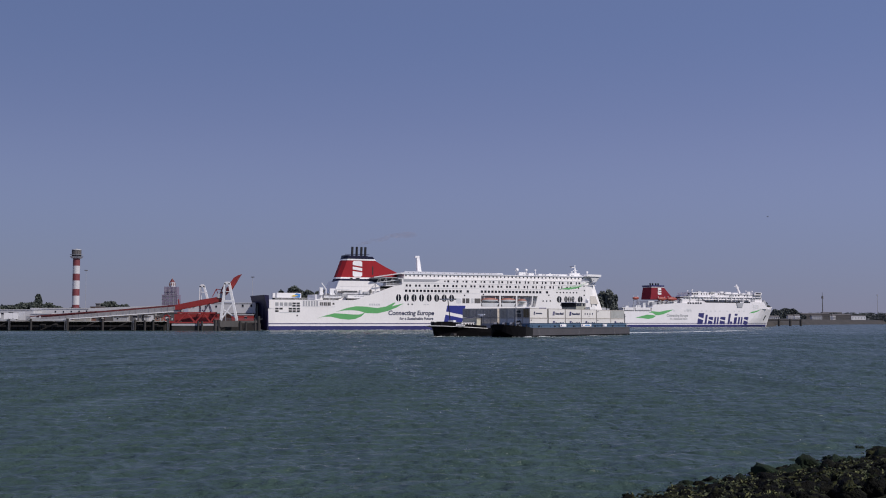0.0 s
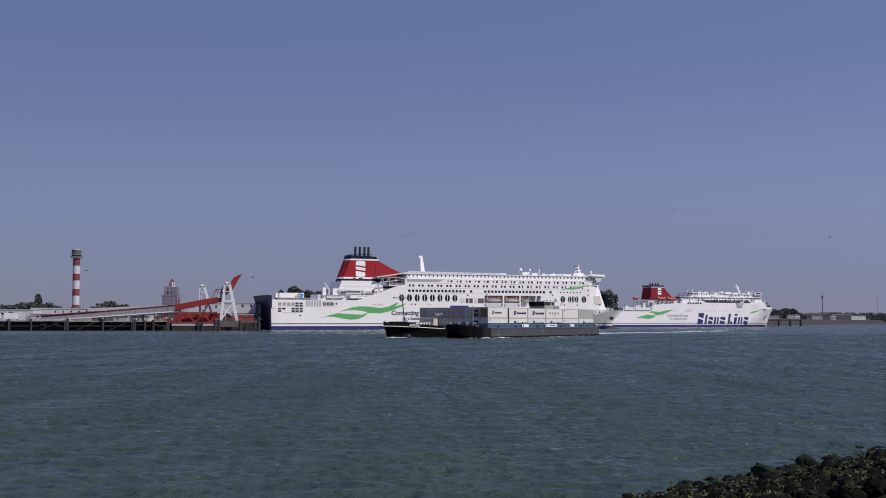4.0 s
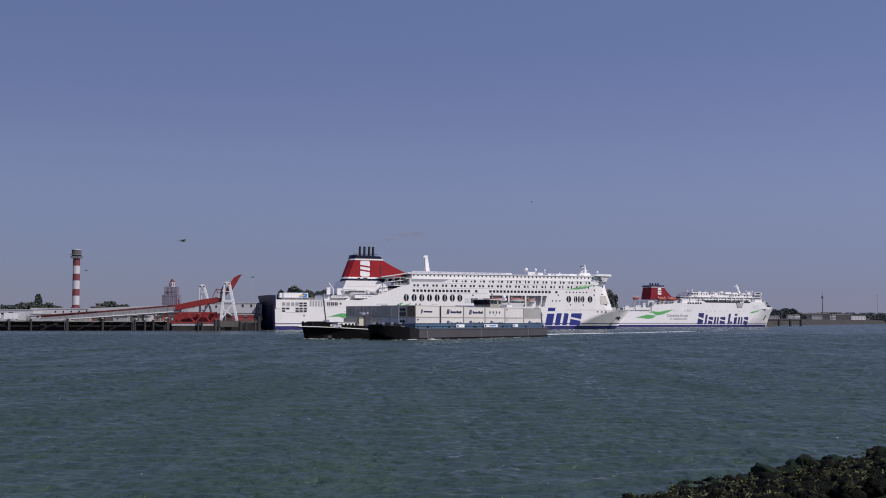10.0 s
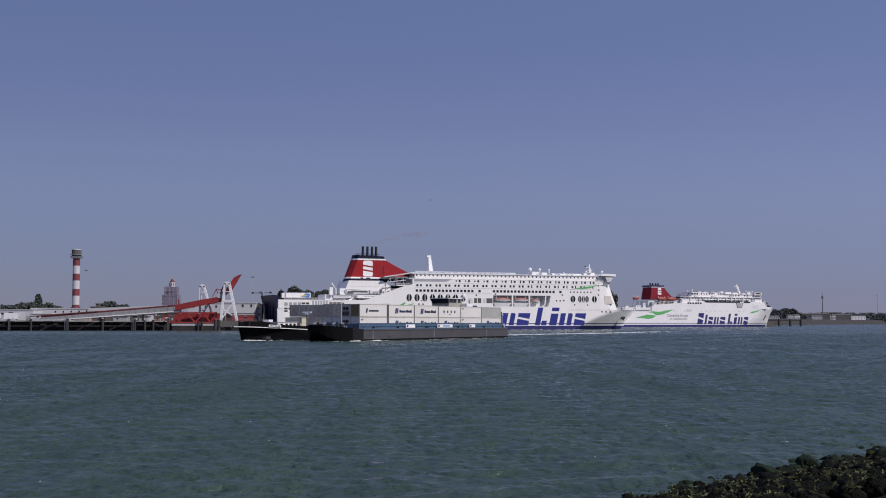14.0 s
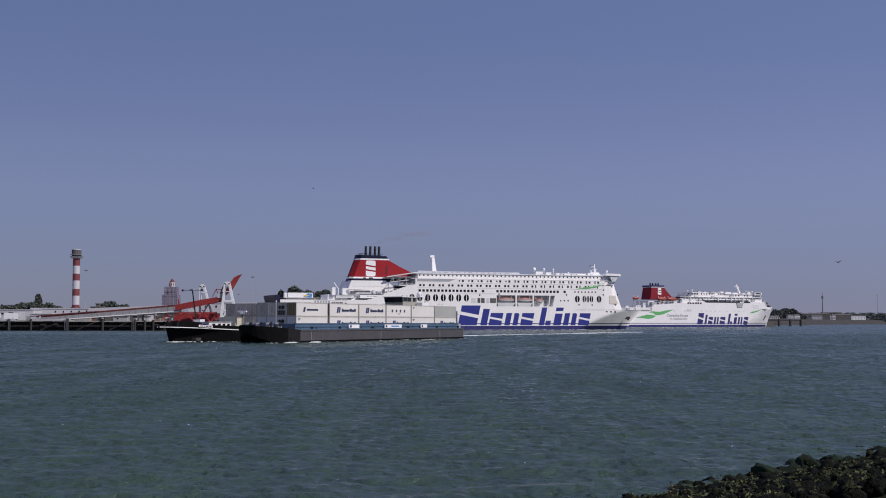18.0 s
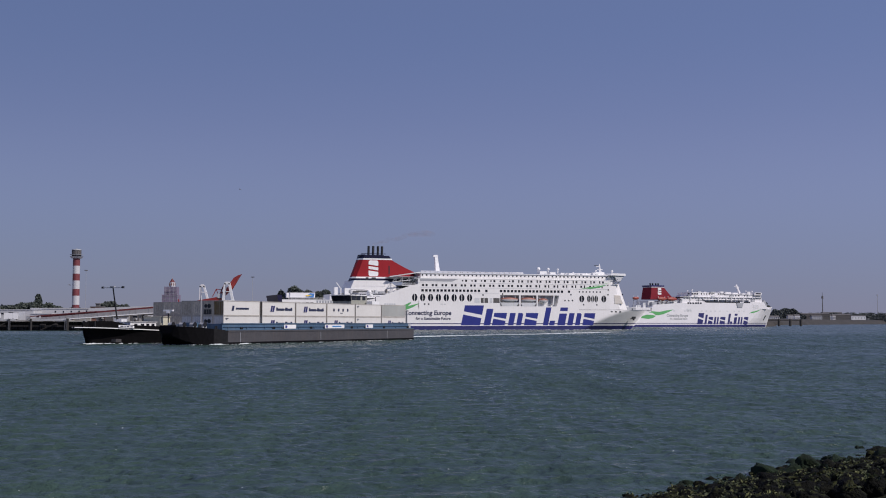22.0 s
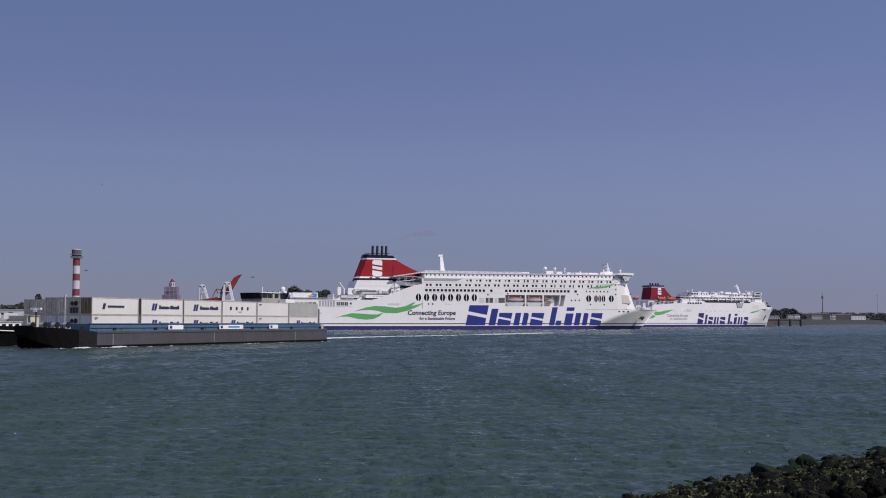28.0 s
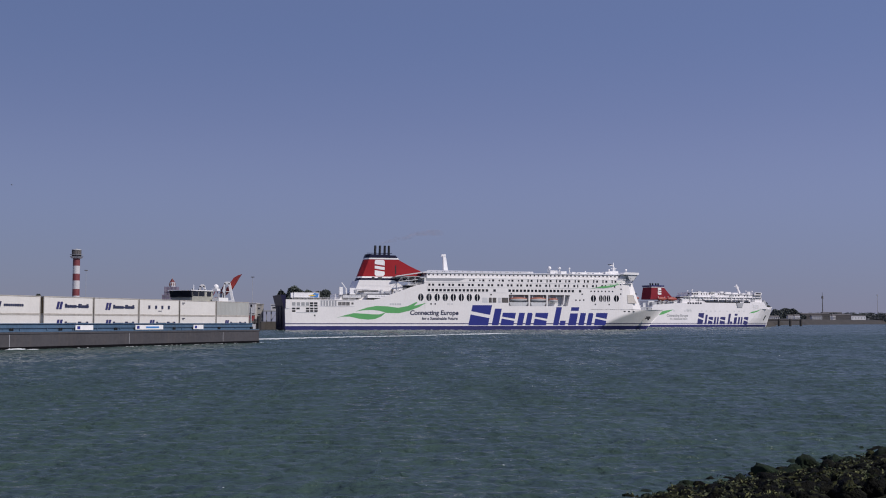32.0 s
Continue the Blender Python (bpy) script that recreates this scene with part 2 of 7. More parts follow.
def water_mat():
    m = bpy.data.materials.new("river_water")
    m.use_nodes = True
    n, l = m.node_tree.nodes, m.node_tree.links
    b = n["Principled BSDF"]
    b.inputs["Roughness"].default_value, b.inputs["IOR"].default_value = 0.2, 1.33
    b.inputs["Specular IOR Level"].default_value = 0.26
    tc = n.new("ShaderNodeTexCoord")
    mp, view_stretch = n.new("ShaderNodeMapping"), n.new("ShaderNodeMapping")
    mp.inputs["Rotation"].default_value = (0, 0, radians(5))
    mp.inputs["Scale"].default_value = (0.75, 1.0, 1.0)
    view_stretch.inputs["Rotation"].default_value = (0, 0, radians(-4))      # stretched along the camera's view so far water shows short dashes
    view_stretch.inputs["Scale"].default_value = (1.0, 0.13, 1.0)
    for q in (mp, view_stretch):
        l.new(tc.outputs["Object"], q.inputs["Vector"])
    # colour streaks stand in for light and dark wave faces
    col = n.new("ShaderNodeTexNoise"); col.inputs["Scale"].default_value, col.inputs["Detail"].default_value = 0.4, 8
    col.inputs["Roughness"].default_value = 0.62
    l.new(view_stretch.outputs[0], col.inputs["Vector"])
    cr = n.new("ShaderNodeValToRGB")
    cr.color_ramp.elements[0].position, cr.color_ramp.elements[0].color = 0.34, (0.0275, 0.0495, 0.0415, 1)
    cr.color_ramp.elements[1].position, cr.color_ramp.elements[1].color = 0.66, (0.039, 0.068, 0.0555, 1)
    l.new(col.outputs["Fac"], cr.inputs[0]); l.new(cr.outputs[0], b.inputs["Base Color"])
    gust = n.new("ShaderNodeTexNoise"); gust.inputs["Scale"].default_value, gust.inputs["Detail"].default_value = 0.16, 5
    l.new(view_stretch.outputs[0], gust.inputs["Vector"])
    rg = n.new("ShaderNodeMapRange")
    rg.inputs["From Min"].default_value, rg.inputs["From Max"].default_value = 0.35, 0.65
    rg.inputs["To Min"].default_value, rg.inputs["To Max"].default_value = 0.12, 0.32
    l.new(gust.outputs["Fac"], rg.inputs["Value"]); l.new(rg.outputs[0], b.inputs["Roughness"])
    prev = None
    for sc, dist, det, src in ((0.3, 0.22, 5, view_stretch), (0.6, 0.3, 4, mp), (1.7, 0.32, 5, mp), (5.0, 0.1, 4, mp)):
        t = n.new("ShaderNodeTexNoise")
        t.inputs["Scale"].default_value, t.inputs["Detail"].default_value = sc, det
        l.new(src.outputs[0], t.inputs["Vector"])
        bp = n.new("ShaderNodeBump")
        bp.inputs["Strength"].default_value, bp.inputs["Distance"].default_value = 1.0, dist
        l.new(t.outputs["Fac"], bp.inputs["Height"])
        if prev:
            l.new(prev.outputs[0], bp.inputs["Normal"])
        prev = bp
    l.new(prev.outputs[0], b.inputs["Normal"])
    return m


M_WATER = water_mat()


# ---- mesh building ----
class Shape:
    """Collects vertices and faces of one mesh."""

    def __init__(self):
        self.v, self.f, self.m = [], [], []

    def face(self, ids, m=0):
        self.f.append(tuple(ids)); self.m.append(m)

    def box(self, x0, x1, y0, y1, z0, z1, m=0):
        k = len(self.v)
        self.v += [(x, y, z) for z in (z0, z1) for y in (y0, y1) for x in (x0, x1)]
        for q in ((0, 2, 3, 1), (4, 5, 7, 6), (0, 1, 5, 4), (2, 6, 7, 3), (0, 4, 6, 2), (1, 3, 7, 5)):
            self.face([k + i for i in q], m)
        return self

    def prism(self, poly, y0, y1, m=0, plane="xz"):
        """A polygon in the xz (or xy, yz) plane, drawn out between y0 and y1."""
        k, n = len(self.v), len(poly)
        for d in (y0, y1):
            for a, b in poly:
                self.v.append((a, d, b) if plane == "xz" else (a, b, d) if plane == "xy" else (d, a, b))
        self.face([k + i for i in range(n)], m)
        self.face([k + n + i for i in reversed(range(n))], m)
        for i in range(n):
            j = (i + 1) % n
            self.face([k + i, k + n + i, k + n + j, k + j], m)
        return self

    def loft(self, rings, m=0, closed=True, caps=True, rows=None):
        k, n = len(self.v), len(rings[0])
        for r in rings:
            self.v += [tuple(p) for p in r]
        span = n if closed else n - 1
        for i in range(len(rings) - 1):
            for j in range(span):
                a, b = k + i * n + j, k + i * n + (j + 1) % n
                self.face([a, b, b + n, a + n], rows[j] if rows else m)
        if caps:
            self.face([k + j for j in reversed(range(n))], m)
            self.face([k + (len(rings) - 1) * n + j for j in range(n)], m)
        return self

    def tube(self, p0, p1, r0, r1=None, n=8, m=0):
        p0, p1 = Vector(p0), Vector(p1)
        r1 = r0 if r1 is None else r1
        z = (p1 - p0).normalized()
        x = z.orthogonal().normalized()
        y = z.cross(x)
        rings = [[p + (x * math.cos(2 * math.pi * i / n) + y * math.sin(2 * math.pi * i / n)) * r for i in range(n)] for p, r in ((p0, r0), (p1, r1))]
        return self.loft(rings, m)

    def beam(self, p0, p1, w, h, m=0):
        """A straight bar of width w (level) and height h between two points."""
        p0, p1 = Vector(p0), Vector(p1)
        z = (p1 - p0).normalized()
        side = z.cross(Vector((0, 0, 1)))
        side = side.normalized() if side.length > 1e-4 else Vector((1, 0, 0))
        up = side.cross(z)
        rings = [[p + side * a * w / 2 + up * b * h / 2 for a, b in ((-1, -1), (1, -1), (1, 1), (-1, 1))] for p in (p0, p1)]
        return self.loft(rings, m)

    def dome(self, c, r, n=10, m=0, squash=1.0):
        rings = []
        for i in range(6):
            a = -math.pi / 2 + math.pi * (i + 0.35) / 5.7
            rings.append([(c[0] + r * math.cos(a) * math.cos(2 * math.pi * j / n), c[1] + r * math.cos(a) * math.sin(2 * math.pi * j / n), c[2] + r * squash * math.sin(a)) for j in range(n)])
        return self.loft(rings, m)

    def data(self, name, mats, smooth=False):
        me = bpy.data.meshes.new(name)
        me.from_pydata(self.v, [], self.f)
        for m in mats:
            me.materials.append(m)
        me.polygons.foreach_set("material_index", self.m)
        if smooth:
            me.polygons.foreach_set("use_smooth", [True] * len(me.polygons))
        b = bmesh.new()
        b.from_mesh(me)
        bmesh.ops.recalc_face_normals(b, faces=b.faces)
        b.to_mesh(me)
        b.free()
        return me


def part(name, shape, material, parent, label="", at=None, smooth=False):
    """Links a shape (or mesh data) as one mesh object under its thing."""
    mats = material if isinstance(material, (list, tuple)) else [material]
    me = shape.data(name, mats, smooth) if isinstance(shape, Shape) else shape
    ob = new(name, me)
    ob.parent = parent
    if at is not None:
        ob.matrix_basis = at
    if label:
        ob["label"] = label
    return ob


def thing(name, label, category, m=None, group="", kind=""):
    ob = new(name)
    if m is not None:
        ob.matrix_basis = m
    return tagged(ob, label, category, group, kind)


def solid(name, shape, material, label, category="", m=None, group="", kind="", smooth=False):
    """A thing of one mesh."""
    mats = material if isinstance(material, (list, tuple)) else [material]
    ob = new(name, shape.data(name, mats, smooth))
    if m is not None:
        ob.matrix_basis = m
    return tagged(ob, label, category, group, kind)


def words(body, size, shear=0.0):
    """Mesh data of a line of writing in the built-in font, flat in xy."""
    cu = bpy.data.curves.new("words", "FONT")
    cu.body, cu.size, cu.shear, cu.extrude = body, size, shear, 0.02
    cu.resolution_u = 3
    cu.offset = 0.03
    ob = bpy.data.objects.new("words", cu)
    scene.collection.objects.link(ob)
    bpy.context.view_layer.update()
    me = bpy.data.meshes.new_from_object(ob.evaluated_get(bpy.context.evaluated_depsgraph_get()))
    bpy.data.objects.remove(ob)
    return me


def oval(cx, cz, rx, rz, n=14):
    return [(cx + rx * math.cos(2 * math.pi * i / n), cz + rz * math.sin(2 * math.pi * i / n)) for i in range(n)]


def lerp_at(table, x):
    for (a, u), (b, w) in zip(table, table[1:]):
        if x <= b:
            return u + (w - u) * max(0.0, (x - a) / (b - a))
    return table[-1][1]


def smoke_mat():
    """Thin brown exhaust haze, mostly clear."""
    m = bpy.data.materials.new("thin_smoke")
    m.use_nodes = True
    n, l = m.node_tree.nodes, m.node_tree.links
    d, t, mx = n.new("ShaderNodeBsdfDiffuse"), n.new("ShaderNodeBsdfTransparent"), n.new("ShaderNodeMixShader")
    d.inputs["Color"].default_value = (0.36, 0.23, 0.15, 1)
    mx.inputs["Fac"].default_value = 0.026
    l.new(t.outputs[0], mx.inputs[1]); l.new(d.outputs[0], mx.inputs[2])
    l.new(mx.outputs[0], n["Material Output"].inputs["Surface"])
    return m


M_SMOKE = smoke_mat()


# ---- ground and water ----
def make_ground():
    """River bed, far bank and near bank in one sheet."""
    s = Shape()
    s.box(-4700, 4700, -4700, 4700, -9, -7, 2)
    shore = [(-4600, 636), (-109, 636), (-109, 726), (118, 838), (124, 1000), (140, 1185), (335, 1298), (372, 1340), (392, 1725), (520, 2060), (600, 2100), (913, 2745), (1290, 3385), (1725, 4020), (4600, 4350)]
    back = [(4600, 4690), (-4600, 4690)]
    k = len(s.v)
    n = len(shore)
    for i, (x, y) in enumerate(shore):
        out = 0.5 if i < 3 else 9.0
        s.v.append((x + (out if i > 1 else 0), y - out, -7.0))
    for x, y in shore:
        s.v.append((x, y, 4.9))
    for x, y in back:
        s.v.append((x, y, 4.9))
    for i in range(n - 1):
        s.face([k + i, k + i + 1, k + n + i + 1, k + n + i], 0 if i > 6 else 3)
    s.face([k + n + i for i in range(n + 2)], 1)
    # near bank: a stone slope and a grassy crown
    a, along, inland = Vector((3.7, 28.4, 0)), Vector((0.697, 0.717, 0)), Vector((0.717, -0.697, 0))
    k = len(s.v)
    us = [-900, -300, -100, -40, -20, -10, 0, 10, 20, 30, 45, 80, 200, 600]
    ds = [(-30, -7.0), (-2, -0.75), (0, -0.38), (8, 1.2), (15, 2.5), (19, 2.75), (60, 2.6), (900, 2.6)]
    for u in us:
        for d, z in ds:
            p = a + along * u + inland * d
            s.v.append((p.x, p.y, z))
    m = len(ds)
    for i in range(len(us) - 1):
        for j in range(m - 1):
            s.face([k + i * m + j, k + i * m + j + 1, k + (i + 1) * m + j + 1, k + (i + 1) * m + j], 4 if j < 4 else 0)
    return solid("ground", s, [M_GRASS, M_LAND, M_BED, M_STONE, M_ROCK], "river bed with grassy banks and paved quay land", kind="structure")


def make_water():
    """One sheet in a fan of rows spaced for the camera's view, finely waved near the bank, calmer to the eye far out.
    """
    ys = [20.0]
    while ys[-1] < 700:
        ys.append(ys[-1] + (1.6 if ys[-1] > 420 else max(0.1, min(0.6, ys[-1] ** 2 / 26000))))
    while ys[-1] < 4000:
        ys.append(ys[-1] * 1.09)
    ys = np.array([-400.0, -60.0, 0.0, 12.0] + ys + [4690.0])
    step = np.gradient(ys)
    us = np.linspace(-0.47, 0.47, 640)
    X = us[None, :] * np.clip(ys, 20, 1e9)[:, None] + 12 * us[None, :] / 0.47
    side = np.full((len(ys), 1), 4690.0)
    mid = np.maximum(np.abs(X[:, :1]) * 1.6, 300.0)
    X = np.clip(np.hstack([-side, -mid, X, mid, side]), -4690, 4690)
    Y = np.repeat(ys[:, None], X.shape[1], 1)
    Z = np.zeros_like(X)
    rs = np.random.RandomState(4)
    for i in range(38):
        wl = 0.42 * 1.072 ** i
        a = radians(97 + rs.uniform(-1, 1) * (30 + 16 / max(wl, 0.6)))
        size = 0.0125 * wl ** 0.6 * min(1.0, (1.7 / wl) ** 0.8)
        k = 2 * math.pi / wl
        seen = np.clip(wl / (1.3 * step) - 0.35, 0, 1)[:, None]
        swell = 0.6 + 0.8 * np.sin(0.31 * X / wl ** 0.5 + i) * np.sin(0.17 * Y / wl ** 0.5 + 2 * i)
        Z += seen * swell * size * np.sin(k * (X * math.cos(a) + Y * math.sin(a)) + rs.uniform(0, 6.3) + 0.8 * np.sin(0.23 * X + i))
    Z *= (1 + 0.35 * np.clip((Y - 60) / 60, 0, 1)) * np.clip((695 - Y) / 60, 0, 1) * np.clip((Y - 13) / 5, 0, 1)
    Z[:, :2] = 0
    Z[:, -2:] = 0
    h, w = X.shape
    v = np.stack([X, Y, Z], -1).reshape(-1, 3)
    i = np.arange(h * w).reshape(h, w)
    f = np.stack([i[:-1, :-1], i[:-1, 1:], i[1:, 1:], i[1:, :-1]], -1).reshape(-1, 4)
    me = bpy.data.meshes.new("water")
    me.from_pydata(v.tolist(), [], f.tolist())
    me.materials.append(M_WATER)
    me.polygons.foreach_set("use_smooth", [True] * len(me.polygons))
    return tagged(new("water", me), "choppy grey-green river water", kind="structure")


make_ground()
water = make_water()


# ---- ferries ----
def hull_loft(length, half, deck, wl_end, taper0, levels, rows, xs, stern_in=0.3, rake=0.0, flare=0.42):
    """A ship's hull: levels in z, full amidships, flared bow."""
    def ring(x):
        pts = []
        for z in levels:
            u = min(1.0, max(0.0, z / deck))
            end = wl_end + (length - wl_end) * u
            begin = taper0 + (length - taper0) * flare * u
            xx = min(x, end)
            t = min(1.0, max(0.0, (xx - begin) / (end - begin)))
            b = half * (1 - t ** (1.5 + 0.8 * u)) + 0.02
            if x < 4:
                b -= stern_in * (4 - x) / 4
                xx = x + rake * (1 - u) * (4 - x) / 4
            pts.append((xx, b, z))
        return [(p[0], -p[1], p[2]) for p in pts] + [p for p in reversed(pts)]
    s = Shape()
    s.loft([ring(x) for x in xs], m=0, rows=rows + [0] + rows[::-1] + [0])
    return s


def pane(w, h, d=0.06):
    return Shape().box(-w / 2, w / 2, -d, 0.05, -h / 2, h / 2).data("window", [M_GLASS])


def block_signs(parent, spans, y, base, slant=0.22, label="", paint=None):
    """A brand mark, drawn as slanted plain blocks: (from, to, top, kind)."""
    for a, b, top, kind in spans:
        s = Shape()
        def at(u, w):
            x0, z = a + (b - a - slant * (top - base)) * u, base + (top - base) * w
            return (x0 + slant * (z - base), z)
        def bar(u0, u1, w0, w1):
            s.prism([at(u0, w0), at(u1, w0), at(u1, w1), at(u0, w1)], y - 0.05, y + 0.05)
        if kind == "split":           # a block parted by a slanting gap
            s.prism([at(0, 0), at(1, 0), at(1, 0.36), at(0, 0.54)], y - 0.05, y + 0.05)
            s.prism([at(0, 0.7), at(1, 0.52), at(1, 1), at(0, 1)], y - 0.05, y + 0.05)
        elif kind == "gap":           # a block parted by an upright gap
            s.prism([at(0, 0), at(0.42, 0), at(0.42, 1), at(0, 1)], y - 0.05, y + 0.05)
            s.prism([at(0.62, 0), at(1, 0), at(1, 0.9), at(0.9, 1), at(0.62, 1)], y - 0.05, y + 0.05)
        elif kind == "step":          # a tall block beside a low one
            bar(0, 0.46, 0, 1); bar(0.54, 1, 0, 0.26)
        elif kind == "cut":           # an upright cut near its top
            bar(0, 1, 0, 0.66); bar(0, 1, 0.8, 1)
        else:                         # a plain upright
            bar(0.12, 0.72, 0, 1)
        part("letter_block", s, paint or M_BLUE, parent, label)


def funnel_mark(parent, cx, cz, w, h, y, lab):
    """The line's emblem: an upright bevelled block parted by two slanting gaps."""
    s = Shape()
    def plate(*p):
        s.prism([(cx + (u - 0.5) * w, cz + (v - 0.5) * h) for u, v in p], y - 0.06, y + 0.05)
    plate((0.12, 0), (0.88, 0), (1, 0.08), (1, 0.27), (0, 0.36), (0, 0.08))
    plate((0, 0.46), (1, 0.37), (1, 0.55), (0, 0.64))
    plate((0, 0.74), (1, 0.65), (1, 0.92), (0.88, 1), (0.12, 1), (0, 0.92))
    part("funnel_mark", s, M_WHITE2, parent, lab)


def put_words(parent, body, x0, x1, z, y, shear=0.12, paint=None):
    me = words(body, 1.0, shear)
    xs = [v.co.x for v in me.vertices]
    k = (x1 - x0) / (max(xs) - min(xs))
    for v in me.vertices:
        v.co = Vector(((v.co.x - min(xs)) * k, v.co.y * k, v.co.z))
    me.materials.clear()
    me.materials.append(paint or M_TEXT)
    part("slogan", me, paint or M_TEXT, parent, "slogan reading " + body, at=pose(x0, y - 0.07, z, 90, 0, 0))


def railing(parent, pts, h=1.1, step=3.0, mat_=None, posts=True):
    s = Shape()
    for a, b in zip(pts, pts[1:]):
        a, b = Vector(a), Vector(b)
        for k in (1.0, 0.66, 0.33):
            s.beam(a + Vector((0, 0, h * k)), b + Vector((0, 0, h * k)), 0.08, 0.08)
        n = max(1, int((b - a).length / step))
        for i in range(n + 1):
            p = a.lerp(b, i / n)
            s.beam(p, p + Vector((0, 0, h)), 0.08, 0.08)
    return part("railing", s, mat_ or M_WHITE2, parent)


def lifeboat(parent, x, y, z, length, name="lifeboat", m=None, wide=1.0):
    s = Shape()
    rings = []
    for i in range(9):
        t = i / 8
        k = math.sin(math.pi * min(max(t, 0.06), 0.94)) ** 0.45
        k *= wide
        xx, w, h = x + length * (t - 0.5), 1.7 * k, 1.3 * k
        rings.append([(xx, y - w, z), (xx, y - w * 0.8, z - h), (xx, y, z - 1.35 * h), (xx, y + w * 0.8, z - h), (xx, y + w, z), (xx, y + w * 0.8, z + 1.0 * k), (xx, y, z + 1.35 * k), (xx, y - w * 0.8, z + 1.0 * k)])
    s.loft(rings, rows=[1, 1, 1, 1, 0, 0, 0, 0])
    b = part(name, s, m or [M_ORANGE, M_LGREY], parent, "red orange lifeboat" if m else "dull orange lifeboat with pale grey hull", smooth=True)
    for q in (-0.36, 0.36):
        part("davit", Shape().beam((x + q * length, y + 0.4, z - 2.0), (x + q * length, y - 0.2, z + 2.4), 0.35, 0.35), M_WHITE2, b)
    return b


def bow_half(x, z):
    """Half breadth of the ferry's bow: upright above the knuckle, flaring inward below it."""
    deck = 16.0 if x < 204 else 16.0 * (1 - ((x - 204) / 36.2) ** 2.1)
    knuckle = lerp_at([(184, -2.0), (190, 1.5), (194.5, 4.0), (202, 7.1), (210, 9.9), (218, 11.6), (226, 12.2), (240, 12.2)], x)
    b = deck - 0.78 * max(0.0, knuckle - z)
    end = 228 + 12.0 * max(0.0, z) / 12.2
    return max(0.03, b * (1 - max(0.0, (x - 196) / (end - 196)) ** 5))


def ferry_bow():
    zs = [-2, 0, 1.2, 2.3, 3.3, 3.85, 4.8, 5.8, 6.8, 7.8, 8.8, 9.8, 10.8, 11.6, 12.2]
    rows = [1 if z < 2.3 or z == 3.3 else 0 for z in zs[:-1]]
    rings = []
    for i in range(33):
        x = 184 + 56 * i / 32
        pts = []
        for z in zs:
            end = 228 + 12.0 * max(0.0, z) / 12.2
            xx = min(x, end)
            pts.append((xx, bow_half(xx, z), z))
        rings.append([(p[0], -p[1], p[2]) for p in pts] + [p for p in reversed(pts)])
    n = len(zs)
    return Shape().loft([r[:n] for r in rings], rows=rows, closed=False, caps=False).loft([r[n:] for r in rings], rows=rows[::-1], closed=False, caps=False), Shape().prism([(r[n - 1][0], r[n - 1][1]) for r in rings] + [(r[n][0], r[n][1]) for r in reversed(rings)], 11.9, 12.15, plane="xy")


